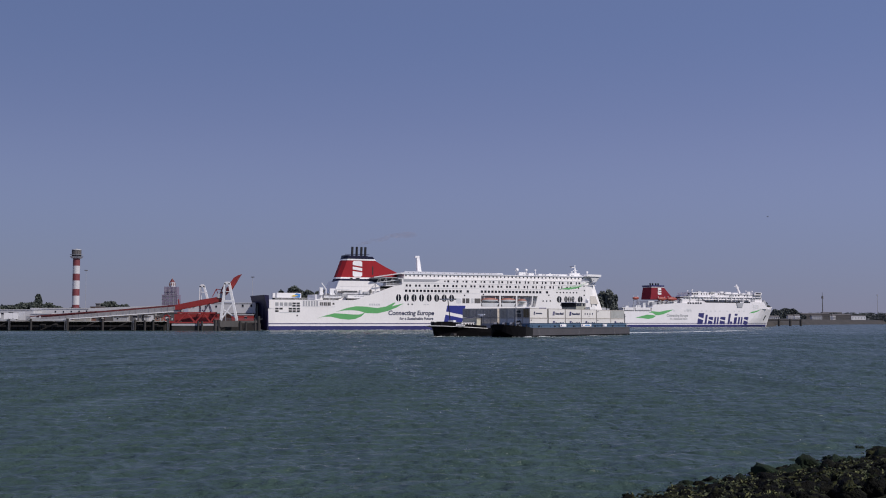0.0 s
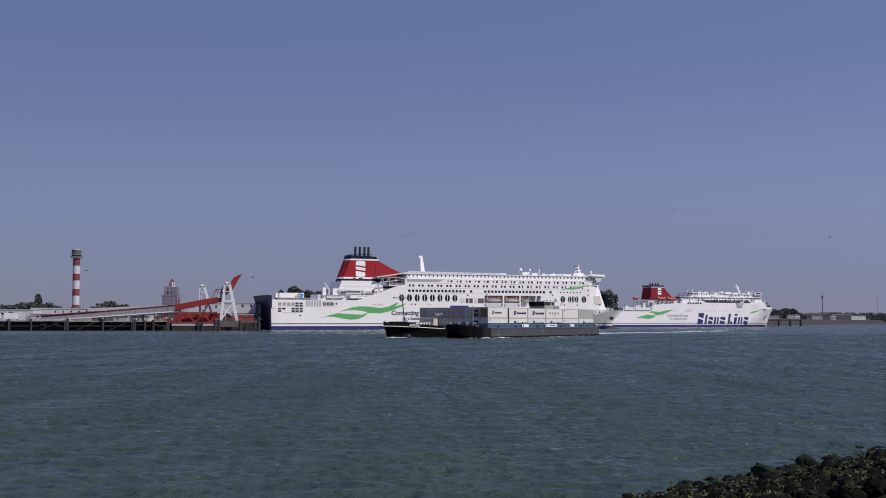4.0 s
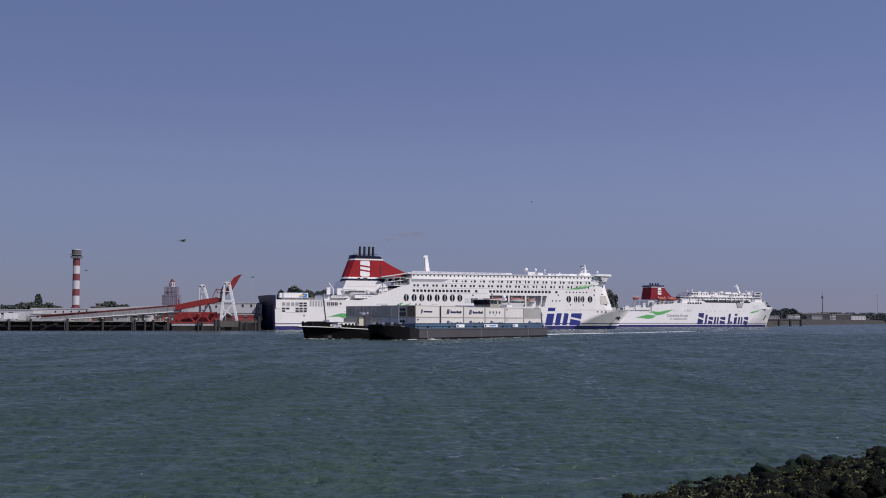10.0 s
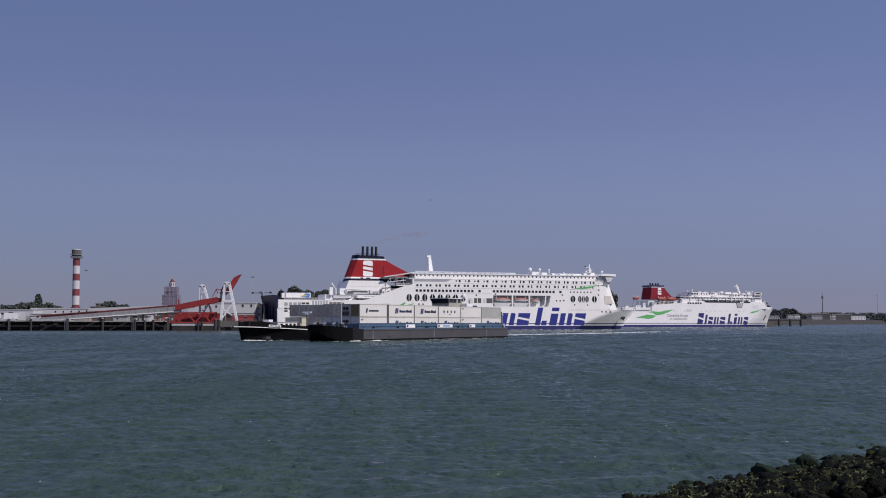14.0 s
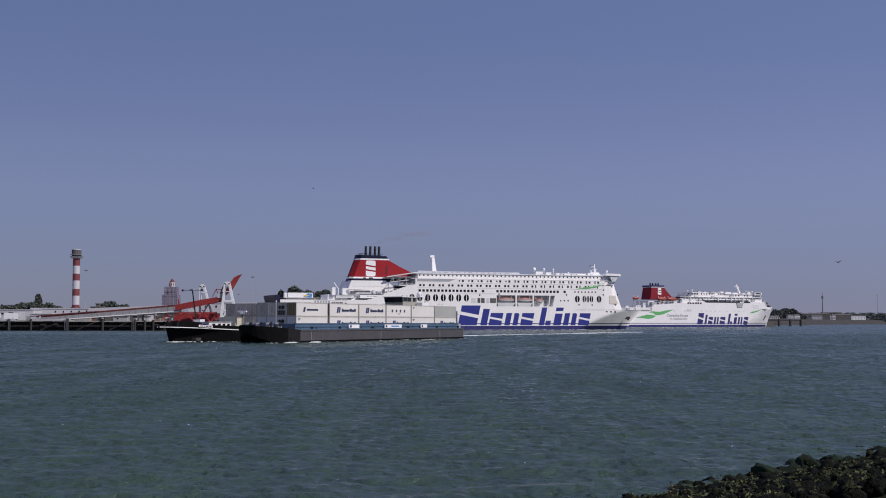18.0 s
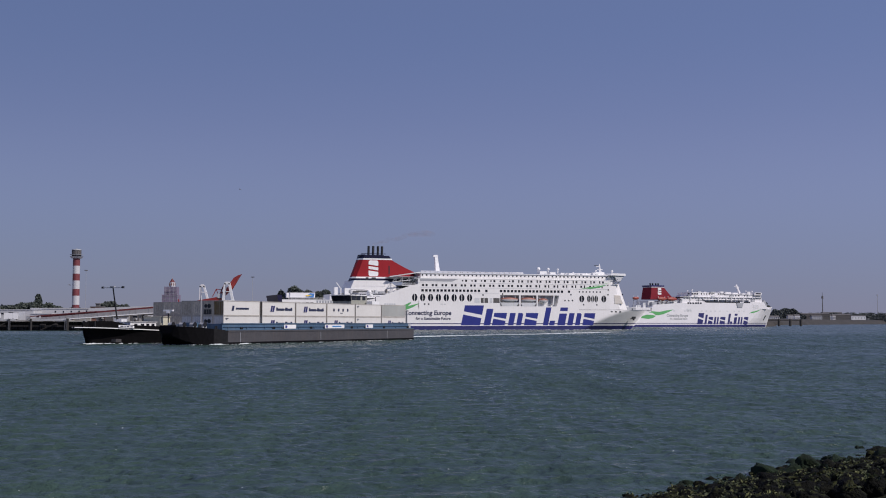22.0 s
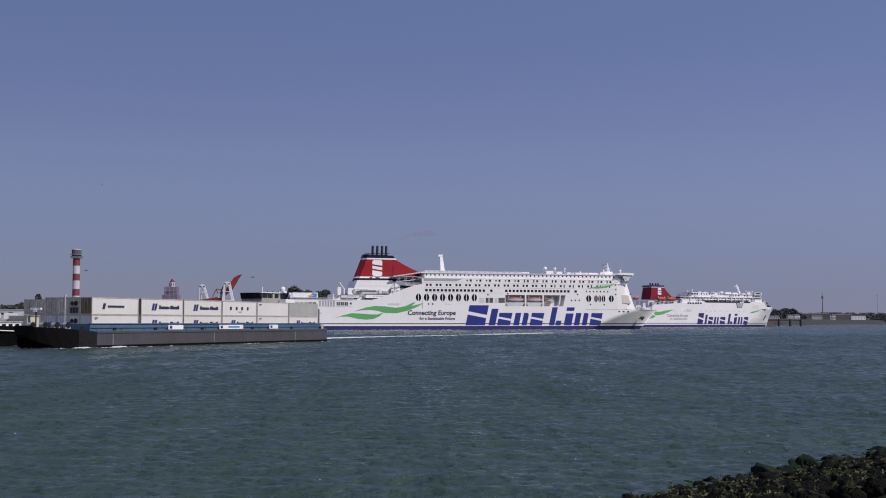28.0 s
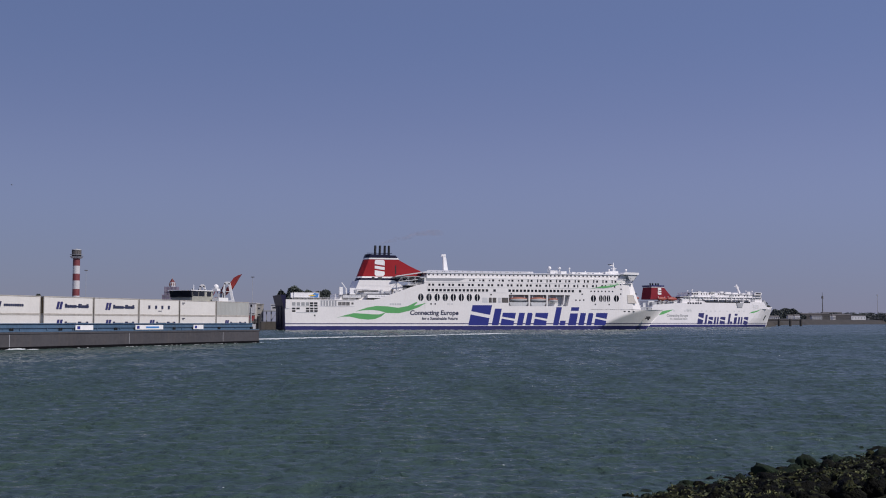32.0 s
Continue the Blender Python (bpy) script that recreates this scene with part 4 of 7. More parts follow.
def make_second_ferry():
    """A freight ferry at its berth farther on."""
    f = thing("freight_ferry", "white freight ferry with red funnel moored at its berth", "ferry", SECOND)
    H = 13.35
    Y = -H
    xs = [42, 80, 120, 150, 160, 168, 176, 183, 189, 194, 199, 203, 207, 210, 213, 216]
    part("hull", hull_loft(216, H, 18.2, 206, 158, [-2, 0, 2.2, 3.3, 3.9, 9, 18.2], [1, 1, 0, 1, 0, 0], xs, rake=-9.0), [M_WHITE3, M_NAVY], f, "white hull with navy boot stripe")
    part("aft_hull", hull_loft(216, H, 15.3, 206, 158, [-2, 0, 2.2, 3.3, 3.9, 9, 15.3], [1, 1, 0, 1, 0, 0], [0, 2, 4, 20, 42], rake=-9.0), [M_WHITE3, M_NAVY], f, "white after hull with navy boot stripe")
    part("mooring_deck", Shape().box(6, 44, Y + 1.2, H - 1.2, 15.3, 18.5), M_GREYP, f, "dark recessed mooring deck")
    part("mooring_deck_roof", Shape().box(5, 43, Y + 0.05, H - 0.05, 18.5, 18.85), M_WHITE3, f)
    for x0, x1 in ((8.5, 19.6), (21.8, 40.2)):
        gp = part("gallery_panel", Shape().box(x0, x1, Y + 0.06, Y + 0.3, 16.2, 18.5), M_WHITE3, f, "white panel with unreadable writing")
        part("writing_bar", Shape().box(x0 + 1.6, x1 - 1.6, Y + 0.0, Y + 0.06, 17.1, 17.6), M_LGREY, gp)
    for x in (7, 20.7, 41):
        part("gallery_pillar", Shape().box(x - 0.35, x + 0.35, Y + 0.05, Y + 0.6, 15.3, 18.5), M_WHITE3, f)
    part("upper_shell", Shape().prism([(42, 18.2), (196, 18.2), (191, 25.4), (98, 24.4), (76, 23.5), (46.5, 21.8), (43, 20.8)], Y, H), M_WHITE3, f)
    part("superstructure", Shape().prism([(79, 23.4), (191, 24.4), (188, 33.4), (150, 33.0), (96, 31.8), (93, 30.2), (80, 28.4)], -11.6, 11.6), M_WHITE3, f)
    for x, z0, z1 in ((52, 22.5, 25.4), (57, 23, 26.6), (62.5, 23.2, 25.2), (79, 24.0, 27.2), (84, 28.4, 30.4), (88.5, 28.6, 31.2)):
        part("winch", Shape().box(x, x + 2.6, -12.4, -10.2, z0, z1).tube((x + 0.4, -12.6, z1), (x + 2.2, -12.6, z1), 0.5), M_GREYP, f)
    for x in (8, 14, 20, 27, 33, 39):
        part("stanchion", Shape().tube((x, -12.6, 18.8), (x, -12.6, 21.6 + 1.2 * (x % 4)), 0.22, n=6), M_LGREY, f)
    # near-black boxes stand in for the shadow band along the boat deck
    part("boat_deck_shade", Shape().box(112, 158, -13.45, -11.5, 24.3, 25.7).box(163, 172, -13.45, -11.5, 24.3, 25.7), M_DARK, f)
    railing(f, [(48, -13, 23.4), (76, -13, 24.8)], step=4)
    railing(f, [(138, -11.4, 33.1), (176, -11.4, 33.3)], step=5)
    part("vent_house", Shape().box(118, 126, -11, -4, 32.8, 34.6), M_LGREY, f)
    part("vent_house", Shape().box(140, 148, -11, -4, 33.0, 35.4), M_WHITE3, f)
    # grey plates put shade between the decks into the wall's colour
    part("deck_shade", Shape().box(100, 112, -11.68, -11.5, 25.6, 27.2).box(158, 163, -11.68, -11.5, 25.6, 27.2).box(174, 180, -11.68, -11.5, 25.6, 28.2), M_GREYP, f)
    for x in (98, 121, 145, 169):
        part("deck_locker", Shape().box(x, x + 3.5, -12.6, -11.6, 30.0, 31.4), M_LGREY, f)
    part("boat_frame", Shape().box(128, 129, -13.2, -11.6, 25.2, 29).box(146, 147, -13.2, -11.6, 25.2, 29).box(162, 163, -13.2, -11.6, 25.2, 29), M_WHITE3, f)
    part("deck_edge", Shape().box(78, 189, -12.9, 12.9, 29.6, 30.0), M_WHITE3, f)
    part("deck_edge", Shape().box(138, 188, -12.4, 12.4, 32.9, 33.2), M_WHITE3, f)
    for x in (92, 104, 116, 128, 140, 152, 164, 176):
        part("deck_pillar", Shape().box(x, x + 0.5, -12.8, -12.4, 25.4, 29.6), M_WHITE3, f)
    part("deck_edge", Shape().box(110, 172, -13.2, 13.2, 27.1, 27.5), M_WHITE3, f)
    part("top_house", Shape().box(95.5, 137.5, -11, 11, 31.4, 34.6).box(134, 138, -10.6, 8, 34.6, 35.8).box(153, 160, -8, 8, 33, 34.9), M_WHITE3, f)
    br = part("bridge", Shape().prism([(178, 32.4), (187.4, 32.4), (188.4, 34.0), (187.8, 35.2), (178, 35.2)], -13.6, 13.6), M_WHITE3, f)
    part("bridge_windows", Shape().box(179.5, 186.8, -13.68, -13.6, 33.4, 34.7).box(188.0, 188.35, -13, 13, 33.6, 34.8), M_GLASS, br)
    # grey plate painted for the shadow under the bridge wing
    part("wing_shade", Shape().prism([(182, 29.0), (188.6, 29.0), (188, 33), (180, 33)], -12.2, -11.5), M_GREYP, f)
    sq, wide = pane(1.3, 1.5), pane(2.2, 1.6)
    for x in (88.5, 91.5, 95, 98.5, 101.5, 104.8):
        part("window", wide, M_GLASS, f, at=pose(x, Y, 23.6))
    for x in (91, 96.5, 99.5, 102.5, 108, 111.5, 115, 118.5, 122, 131, 134, 137, 146, 150, 154, 158, 166, 170):
        part("window", wide if x < 104 or 130 < x < 138 else sq, M_GLASS, f, at=pose(x, -11.0 if x < 137.5 else -11.6, 33.0 if x < 137.5 else 31.7))
    for i in range(24):
        part("window", pane(1.0, 0.9), M_GLASS, f, at=pose(88 + i * 4, -11.6, 28.4))
    for x in (60, 70, 84, 88, 92, 106, 112, 118, 124, 130, 140, 150, 156, 163):
        part("shell_mark", Shape().box(x - 1, x + 1, Y - 0.05, Y, 15.2, 16.4), M_LGREY, f)
    part("shell_door", Shape().box(86, 92, Y - 0.05, Y, 15.4, 18), M_LGREY, f)
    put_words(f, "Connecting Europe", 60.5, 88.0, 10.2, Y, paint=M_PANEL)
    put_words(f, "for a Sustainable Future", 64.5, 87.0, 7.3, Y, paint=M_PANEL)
    part("liferaft_station", Shape().prism([(152.6, 24.4), (162.5, 24.4), (160.4, 19.6), (154.4, 19.6)], Y - 0.5, Y + 0.5), M_GREYP, f, "grey liferaft station")
    for z in (18.4, 19.5, 20.6, 21.7):
        part("louvre", Shape().box(175.6, 183.4, Y - 0.06, Y, z, z + 0.5), M_LGREY, f)
    # funnel
    def ring(z, x0, x1, y):
        return [(x0, -y, z), (x1, -y, z), (x1, y, z), (x0, y, z)]
    fun = part("funnel", Shape().loft([ring(27, 45.5, 76, 7), ring(33, 46.6, 69, 7), ring(39.5, 47.5, 62.7, 6.5)]), M_RED2, f, "red funnel")
    part("funnel_band", Shape().loft([ring(38.8, 47.2, 63.8, 6.75), ring(39.4, 47.3, 63.1, 6.75)]), M_WHITE3, fun)
    part("funnel_cap", Shape().loft([ring(39.5, 46.8, 63.2, 6.9), ring(40.9, 46.6, 63.4, 7.1)]), M_NAVY, fun)
    funnel_mark(fun, 57.2, 35.0, 4.4, 6.6, -7.05, "white funnel mark")
    for x in (50, 53, 57, 60):
        part("exhaust_pipe", Shape().tube((x, -2, 40.9), (x - 0.6, -2, 43.0), 0.8, 0.8), M_BLACK, fun)
    part("casing", Shape().box(41, 86, -9, 9, 18.2, 25.6), M_LGREY, f)
    part("mooring_gear", Shape().box(43, 49, -12.5, -9, 21.6, 24.2).box(66, 74, -12.6, -9.2, 24.9, 26.4), M_GREYP, f)
    for x0, x1, y0, y1, z in ((24, 30, -11, -5, 21.2), (33, 36, -11, -8, 23.5), (12, 16, -10, -6, 20.6)):
        part("deck_locker", Shape().box(x0, x1, y0, y1, 18.8, z), M_LGREY, f)
    part("boat_davit", Shape().tube((22, -10.5, 18.8), (22, -10.5, 29.0), 0.35).tube((27, -10.5, 18.8), (27, -10.5, 29.0), 0.35).beam((22, -11.5, 29.0), (27, -11.5, 29.0), 0.4, 0.4), M_GREYP, f)
    for x0, ln in ((56, 11), (68.5, 12)):
        lifeboat(f, x0, -11.4, 27.6, ln, m=[M_RBOAT, M_RBOAT], wide=1.35)
    lifeboat(f, 24, -11, 28.0, 7, "rescue_boat", m=[M_RBOAT, M_RBOAT])
    part("mast", Shape().beam((170.5, 0, 34), (165.4, 0, 43.0), 1.6, 1.6).beam((163, 0, 41.6), (169.5, 0, 40.8), 0.6, 0.6).tube((166.6, 0, 41.5), (166.6, 0, 44.6), 0.25), M_WHITE3, f, "white raked mast")
    for x, h in ((97, 36.0), (103, 36.9), (176, 36.6), (185, 36.6), (140, 35.6)):
        dm = part("antenna_mast", Shape().tube((x, -3, 33), (x, -3, h), 0.3), M_WHITE3, f)
        part("radome", Shape().dome((x, -3, h), 0.75), M_WHITE3, dm)
    for x0, x1, y, z0, z1, p in ((84, 90, -11.2, 28.6, 29.9, M_WHITE3), (104, 108, -10.4, 34.6, 35.6, M_LGREY), (112, 115, -10.4, 34.6, 35.2, M_WHITE3), (121, 127, -10.4, 34.6, 35.3, M_LGREY), (141, 146, -11.2, 33.2, 34.6, M_WHITE3),
                               (147, 151, -11.4, 30.4, 32.2, M_GREYP), (163, 167, -11.2, 33.2, 34.4, M_WHITE3), (170, 174, -11.4, 33.2, 36.0, M_WHITE3), (176.5, 178.5, -11.8, 29.4, 33.0, M_GREYP)):
        part("deck_box", Shape().box(x0, x1, y - 0.3, y + 3, z0, z1), p, f)
    for x in (108.5, 124.5, 139.5, 157.0, 168.5):
        part("deck_door", Shape().box(x, x + 1.2, -11.72, -11.6, 25.8, 28.0), M_DARK, f)
    for x in (54, 66, 80, 92, 110, 128, 146, 160):
        part("shell_seam", Shape().box(x, x + 0.12, Y - 0.03, Y, 5, 17.5), M_LGREY, f)
    part("bow_gear", Shape().prism([(194, 18.2), (204, 18.2), (202, 25), (199, 28), (196, 24)], -6, 6), M_GREYP, f)
    part("bow_bulwark", Shape().loft([[(196, -9.5, 18.2), (214.5, 0, 18.2), (196, 9.5, 18.2)], [(196, -9.8, 20.4), (217, 0, 20.4), (196, 9.8, 20.4)]]), M_WHITE3, f)
    part("anchor_pocket", Shape().loft([[(196.0, -6.7 - d, 6.8), (198.2, -5.8 - d, 6.8), (200.4, -7.0 - d, 11.6), (198.0, -8.05 - d, 11.6)] for d in (0.12, -0.4)]), M_DARK, f)
    part("swoosh", Shape().prism(SECOND_UP, Y - 0.08, Y + 0.04), M_GREEN, f, "green swoosh")
    part("swoosh", Shape().prism(SECOND_LOW, Y - 0.10, Y + 0.04), M_GREEN, f, "green swoosh")
    part("swoosh", Shape().prism(SECOND_BOW, Y - 0.08, Y + 0.5), M_GREEN, f, "green swoosh")
    block_signs(f, [(99.6, 109.2, 13.8, "split"), (108.6, 115.2, 12.2, "bar"), (113.8, 121.2, 10.0, "split"), (121.4, 129.0, 10.0, "gap"), (129.2, 137.8, 10.0, "split"), (140.0, 148.6, 13.3, "step"), (148.2, 154.4, 13.3, "cut"), (153.8, 161.4, 10.0, "gap"), (161.6, 169.2, 10.0, "split")], Y, 2.7, label="blue letter-sized block of the ship's side mark", paint=M_NAVY)
    return f


SECOND_UP = [(38.4, 14.0), (42.4, 15.5), (46.6, 15.0), (51.8, 14.8), (60.8, 16.3), (69.6, 17.1), (63.2, 14.8), (56.1, 12.5), (50.2, 11.4), (46.2, 11.8), (42.4, 13.8)]
SECOND_LOW = [(21.3, 8.9), (28.9, 10.6), (36.0, 12.0), (42.4, 11.8), (47.1, 10.8), (43.3, 8.7), (37.2, 7.8), (30.1, 8.6)]
SECOND_BOW = [(170.0, 13.9), (175.0, 15.6), (179.5, 16.2), (186.5, 17.8), (181.5, 15.6), (176.5, 14.2)]
make_second_ferry()


# ---- the coupled barges ----
# On the barge: x aft, y away from the near side, origin at the forward near corner of the load.
def make_cargo_barge():
    b = thing("cargo_barge", "dark grey cargo barge with blue coaming, loaded with containers", "barge", BARGE[0][1])
    y0, y1 = -0.7, 10.7
    hull = Shape()
    def ring(x, zb, yi, zt):
        return [(x, y0 + yi, zt), (x, y0 + yi * 1.3, zb), (x, y1 - yi * 1.3, zb), (x, y1 - yi, zt)]
    prof = [(-10.5, 2.2, 3.8, 3.5), (-10.2, 1.7, 3.5, 3.5), (-9.2, 1.1, 2.7, 3.46), (-7.6, 0.5, 1.75, 3.36), (-5.8, -0.2, 0.95, 3.22), (-3.4, -0.9, 0.32, 3.0), (-1.4, -1.3, 0.08, 2.85), (0.5, -1.5, 0.0, 2.75)]
    hull.loft([ring(*q) for q in prof[:-2]])
    shoulder = Shape().loft([ring(*q) for q in prof[-3:]], rows=[1, 0, 0, 0])
    part("hull", Shape().loft([ring(x, -1.6, 0, 2.72) for x in (0.5, 8, 70, 76.8)]), M_HULLGRY, b, "dark grey steel hull")
    part("bow", hull, M_HULLBLK, b, "black raked bow")
    part("shoulder", shoulder, [M_HULLBLK, M_HULLMID], b, "black side plating behind the bow, lightened for its sheen")
    part("rubbing_strake", Shape().box(0.5, 76.8, y0 - 0.1, y0, 2.42, 2.6), M_HULLGRY, b)
    part("boot_line", Shape().box(0.5, 76.8, y0 - 0.03, y0, -0.3, 0.45), M_HULLBLK, b)
    part("coaming", Shape().box(-0.6, 74.6, -0.25, -0.1, 2.7, 3.95).box(-0.6, 74.6, 10.1, 10.25, 2.7, 3.95).box(-0.75, -0.6, -0.25, 10.25, 2.7, 3.95).box(74.6, 74.75, -0.25, 10.25, 2.7, 3.95), M_COAM, b, "blue hatch coaming")
    part("coaming_rail", Shape().box(-0.8, 74.8, -0.42, -0.02, 3.95, 4.07), M_COAM, b)
    part("side_pipe", Shape().box(-0.6, 74.6, -0.42, -0.3, 3.3, 3.42), M_COAM, b)
    part("deck_stripe", Shape().box(-0.4, 76.8, -0.72, -0.62, 2.72, 2.86), M_COAM, b)
    part("hold_floor", Shape().box(-0.5, 74.5, -0.1, 10.1, 2.45, 2.6), M_HULLGRY, b)
    for i in range(13):
        x = 1.0 + i * 6.1
        part("stay", Shape().prism([(-0.5, 2.72), (-0.25, 2.72), (-0.25, 3.7)], x - 0.05, x + 0.05, plane="yz"), M_COAM, b)
    for x0, x1, m in ((19.5, 23.9, M_WHITE2), (35.3, 43.4, M_WHITE2), (53.0, 56.3, M_WHITE2)):
        brd = part("sign_board", Shape().box(x0, x1, -0.72, -0.6, 2.95, 3.75), m, b, "white board with unreadable writing")
        part("writing_bar", Shape().box(x0 + 0.4, x0 + 1.1, -0.75, -0.72, 3.1, 3.6), M_BLUE, brd)
        if x1 - x0 > 6:
            part("writing_bar", Shape().box(x0 + 3, x0 + 6.8, -0.75, -0.72, 3.2, 3.5), M_SKYBLUE, brd)
    for x in (4.5, 33.6, 63.2):
        part("draught_mark", Shape().box(x - 0.045, x + 0.045, y0 - 0.03, y0, 0.5, 2.3), M_GREYP, b)
    for x in (-6.2, -2.4, 5, 16, 30, 47, 62, 74):
        y = 1.0 if x < -5 else 0.1 if x < 0 else -0.45
        z = 3.2 if x < -5 else 2.9 if x < 0 else 2.7
        part("bollard", Shape().tube((x, y, z), (x, y, z + 0.65), 0.13).tube((x + 0.45, y, z), (x + 0.45, y, z + 0.65), 0.13).box(x - 0.25, x + 0.7, y - 0.15, y + 0.15, z, z + 0.08), M_BLACK, b)
    for y in (1.2, 3.5, 6.0, 8.6):
        w = part("winch", Shape().box(-5.4, -4.2, y - 0.5, y + 0.5, 3.1, 3.5).tube((-4.8, y - 0.5, 3.8), (-4.8, y + 0.5, 3.8), 0.38, n=10), M_GREYP, b)
        part("winch_drum", Shape().tube((-4.8, y - 0.62, 3.8), (-4.8, y - 0.5, 3.8), 0.5, n=10), M_BLACK, w)
    part("lamp_post", Shape().tube((-3.0, 3.0, 3.0), (-3.0, 3.0, 8.6), 0.06).box(-3.12, -2.88, 2.88, 3.12, 8.4, 8.75), M_LGREY, b, "thin pale navigation light post")
    part("bow_bulwark", Shape().prism([(-10.3, 3.4), (-10.05, 3.4), (-9.95, 3.72), (-10.2, 3.72)], 3.2, 6.8), M_HULLBLK, b)
    part("stern_frame", Shape().box(74.9, 75.2, 0.2, 0.5, 2.7, 7.2).box(75.6, 75.9, 1.6, 1.9, 2.7, 7.0).box(74.9, 76.0, 0.2, 0.35, 6.2, 6.4).box(75, 76.5, 0, 6, 2.7, 3.9), M_GREYP, b)
    part("deck_locker", Shape().box(-3.4, -1.6, 4.6, 7.6, 2.9, 4.2), M_COAM, b)
    return b


def make_motor_barge():
    b = thing("motor_barge", "black motor barge with white bow stripe, sailing alongside", "barge", BARGE[0][1])
    cy = 28.0
    hull = Shape()
    def ring(x, half, zt, zb, out):
        return [(x, cy - half - out, zt), (x, cy - half - out * 0.35, zt * 0.5), (x, cy - half * 0.9, zb), (x, cy + half * 0.9, zb), (x, cy + half + out * 0.35, zt * 0.5), (x, cy + half + out, zt)]
    st = [(-6.9, 0.15, 3.3, 2.5, 0.3), (-6.3, 0.5, 3.28, 0.9, 0.7), (-5.3, 1.1, 3.25, -0.8, 1.0), (-3.2, 2.4, 3.16, -1.3, 1.1), (0, 4.3, 3.0, -1.5, 0.9), (4, 5.9, 2.82, -1.5, 0.5), (9, 6.9, 2.62, -1.5, 0.1), (13, 7.0, 2.5, -1.5, 0.0), (70, 7.0, 2.5, -1.5, 0.0), (98, 6.9, 2.9, -1.5, 0.0), (106, 5.4, 3.1, 0.2, 0.0)]
    hull.loft([ring(*q) for q in st])
    part("hull", hull, M_HULLBLK, b, "black steel hull with flared bow", smooth=False)
    # the deck runs out ahead of the stem, edged by a white rubbing strake
    edge = [(-9.9, 0.25, 3.36)] + [(q[0] - 1.6 * max(0, 1 - (q[0] + 6.9) / 12), q[1] + q[4] + 0.12 + 0.9 * max(0, 1 - (q[0] + 6.9) / 9), q[2] + 0.04) for q in st[:8]]
    deck = Shape()
    deck.loft([[(x, cy - h, z - 0.02), (x, cy - h + 0.05, z - 0.22), (x, cy + h - 0.05, z - 0.22), (x, cy + h, z - 0.02)] for x, h, z in edge])
    part("foredeck", deck, M_BLACK, b)
    for side in (-1, 1):
        wh, bw = Shape(), Shape()
        for a, c in zip(edge, edge[1:]):
            wh.beam((a[0], cy + side * (a[1] + 0.03), a[2] - 0.1), (c[0], cy + side * (c[1] + 0.03), c[2] - 0.1), 0.12, 0.15)
        part("rubbing_strake", wh, M_WHITE2, b, "white line round the bow")
        inner = [(x + 2.4 * max(0, 1 - (x + 9.9) / 10), max(0.1, h - 0.35 - 0.6 * max(0, 1 - (x + 9.9) / 10)), z) for x, h, z in edge]
        for a, c in zip(inner, inner[1:]):
            ta, tc = [max(e[2] + 0.72, 4.5 - 1.5 * max(0, e[0] + 2.6) - 0.45 * max(0, -6.4 - e[0])) for e in (a, c)]
            q = [Vector((p[0], cy + side * (p[1] + d), z)) for p, z0, z1 in ((a, a[2] - 0.05, ta), (c, c[2] - 0.05, tc)) for d, z in ((0, z0), (-0.12, z0), (-0.12, z1), (0, z1))]
            bw.loft([q[:4], q[4:]])
        part("bulwark", bw, M_HULLBLK, b, "black bow bulwark")
    nb = part("name_board", Shape().beam((-2.9, cy - 4.98, 3.5), (0.3, cy - 6.12, 3.32), 0.12, 0.46), M_WHITE2, b, "pale board with unreadable name")
    for u0, u1 in ((0.1, 0.3), (0.36, 0.44), (0.5, 0.68), (0.74, 0.9)):
        p, q = Vector((-2.9, cy - 5.04, 3.5)), Vector((0.3, cy - 6.18, 3.32))
        part("writing_bar", Shape().beam(p.lerp(q, u0), p.lerp(q, u1), 0.06, 0.2), M_TEXT, nb)
    part("foredeck_house", Shape().box(0.6, 8.4, cy - 4.9, cy + 4.4, 2.6, 4.25), M_WHITE2, b, "low white forecastle house")
    part("house_roof", Shape().box(0.4, 8.6, cy - 5.1, cy + 4.6, 4.25, 4.36), M_WHITE2, b)
    for x in (2.2, 4.2, 5.8, 7.4):
        part("house_window", Shape().box(x - 0.45, x + 0.45, cy - 4.96, cy - 4.9, 3.35, 3.95), M_GLASS, b)
    m = part("foremast", Shape().tube((2.8, cy, 2.6), (0.9, cy, 11.4), 0.17, 0.13), M_BLACK, b, "raked black foremast with cross yard")
    part("yard", Shape().beam((0.9, cy - 2.5, 11.2), (0.9, cy + 2.5, 11.2), 0.2, 0.2), M_LGREY, m)
    part("yard_box", Shape().box(0.6, 1.1, cy - 0.5, cy + 0.5, 11.25, 11.5), M_GREYP, m)
    for y in (-2.6, 2.6):
        part("yard_lamp", Shape().box(0.7, 1.1, cy + y - 0.2, cy + y + 0.2, 11.05, 11.45), M_BLACK, m)
    part("anchor_winch", Shape().box(-4.2, -2.6, cy - 1.4, cy + 1.4, 2.9, 3.7).tube((-3.4, cy - 1.5, 4.0), (-3.4, cy + 1.5, 4.0), 0.45, n=10), M_GREYP, b)
    part("anchor_pocket", Shape().box(-2.6, -1.0, cy - 4.1, cy - 2.4, 0.3, 0.95), M_HULLGRY, b)
    part("breakwater", Shape().prism([(-1.6, 2.9), (-1.4, 2.9), (-1.1, 4.3), (-1.4, 4.3)], cy - 3.6, cy + 3.6), M_BLACK, b)
    for i in range(7):
        x = -6.2 + i * 1.1
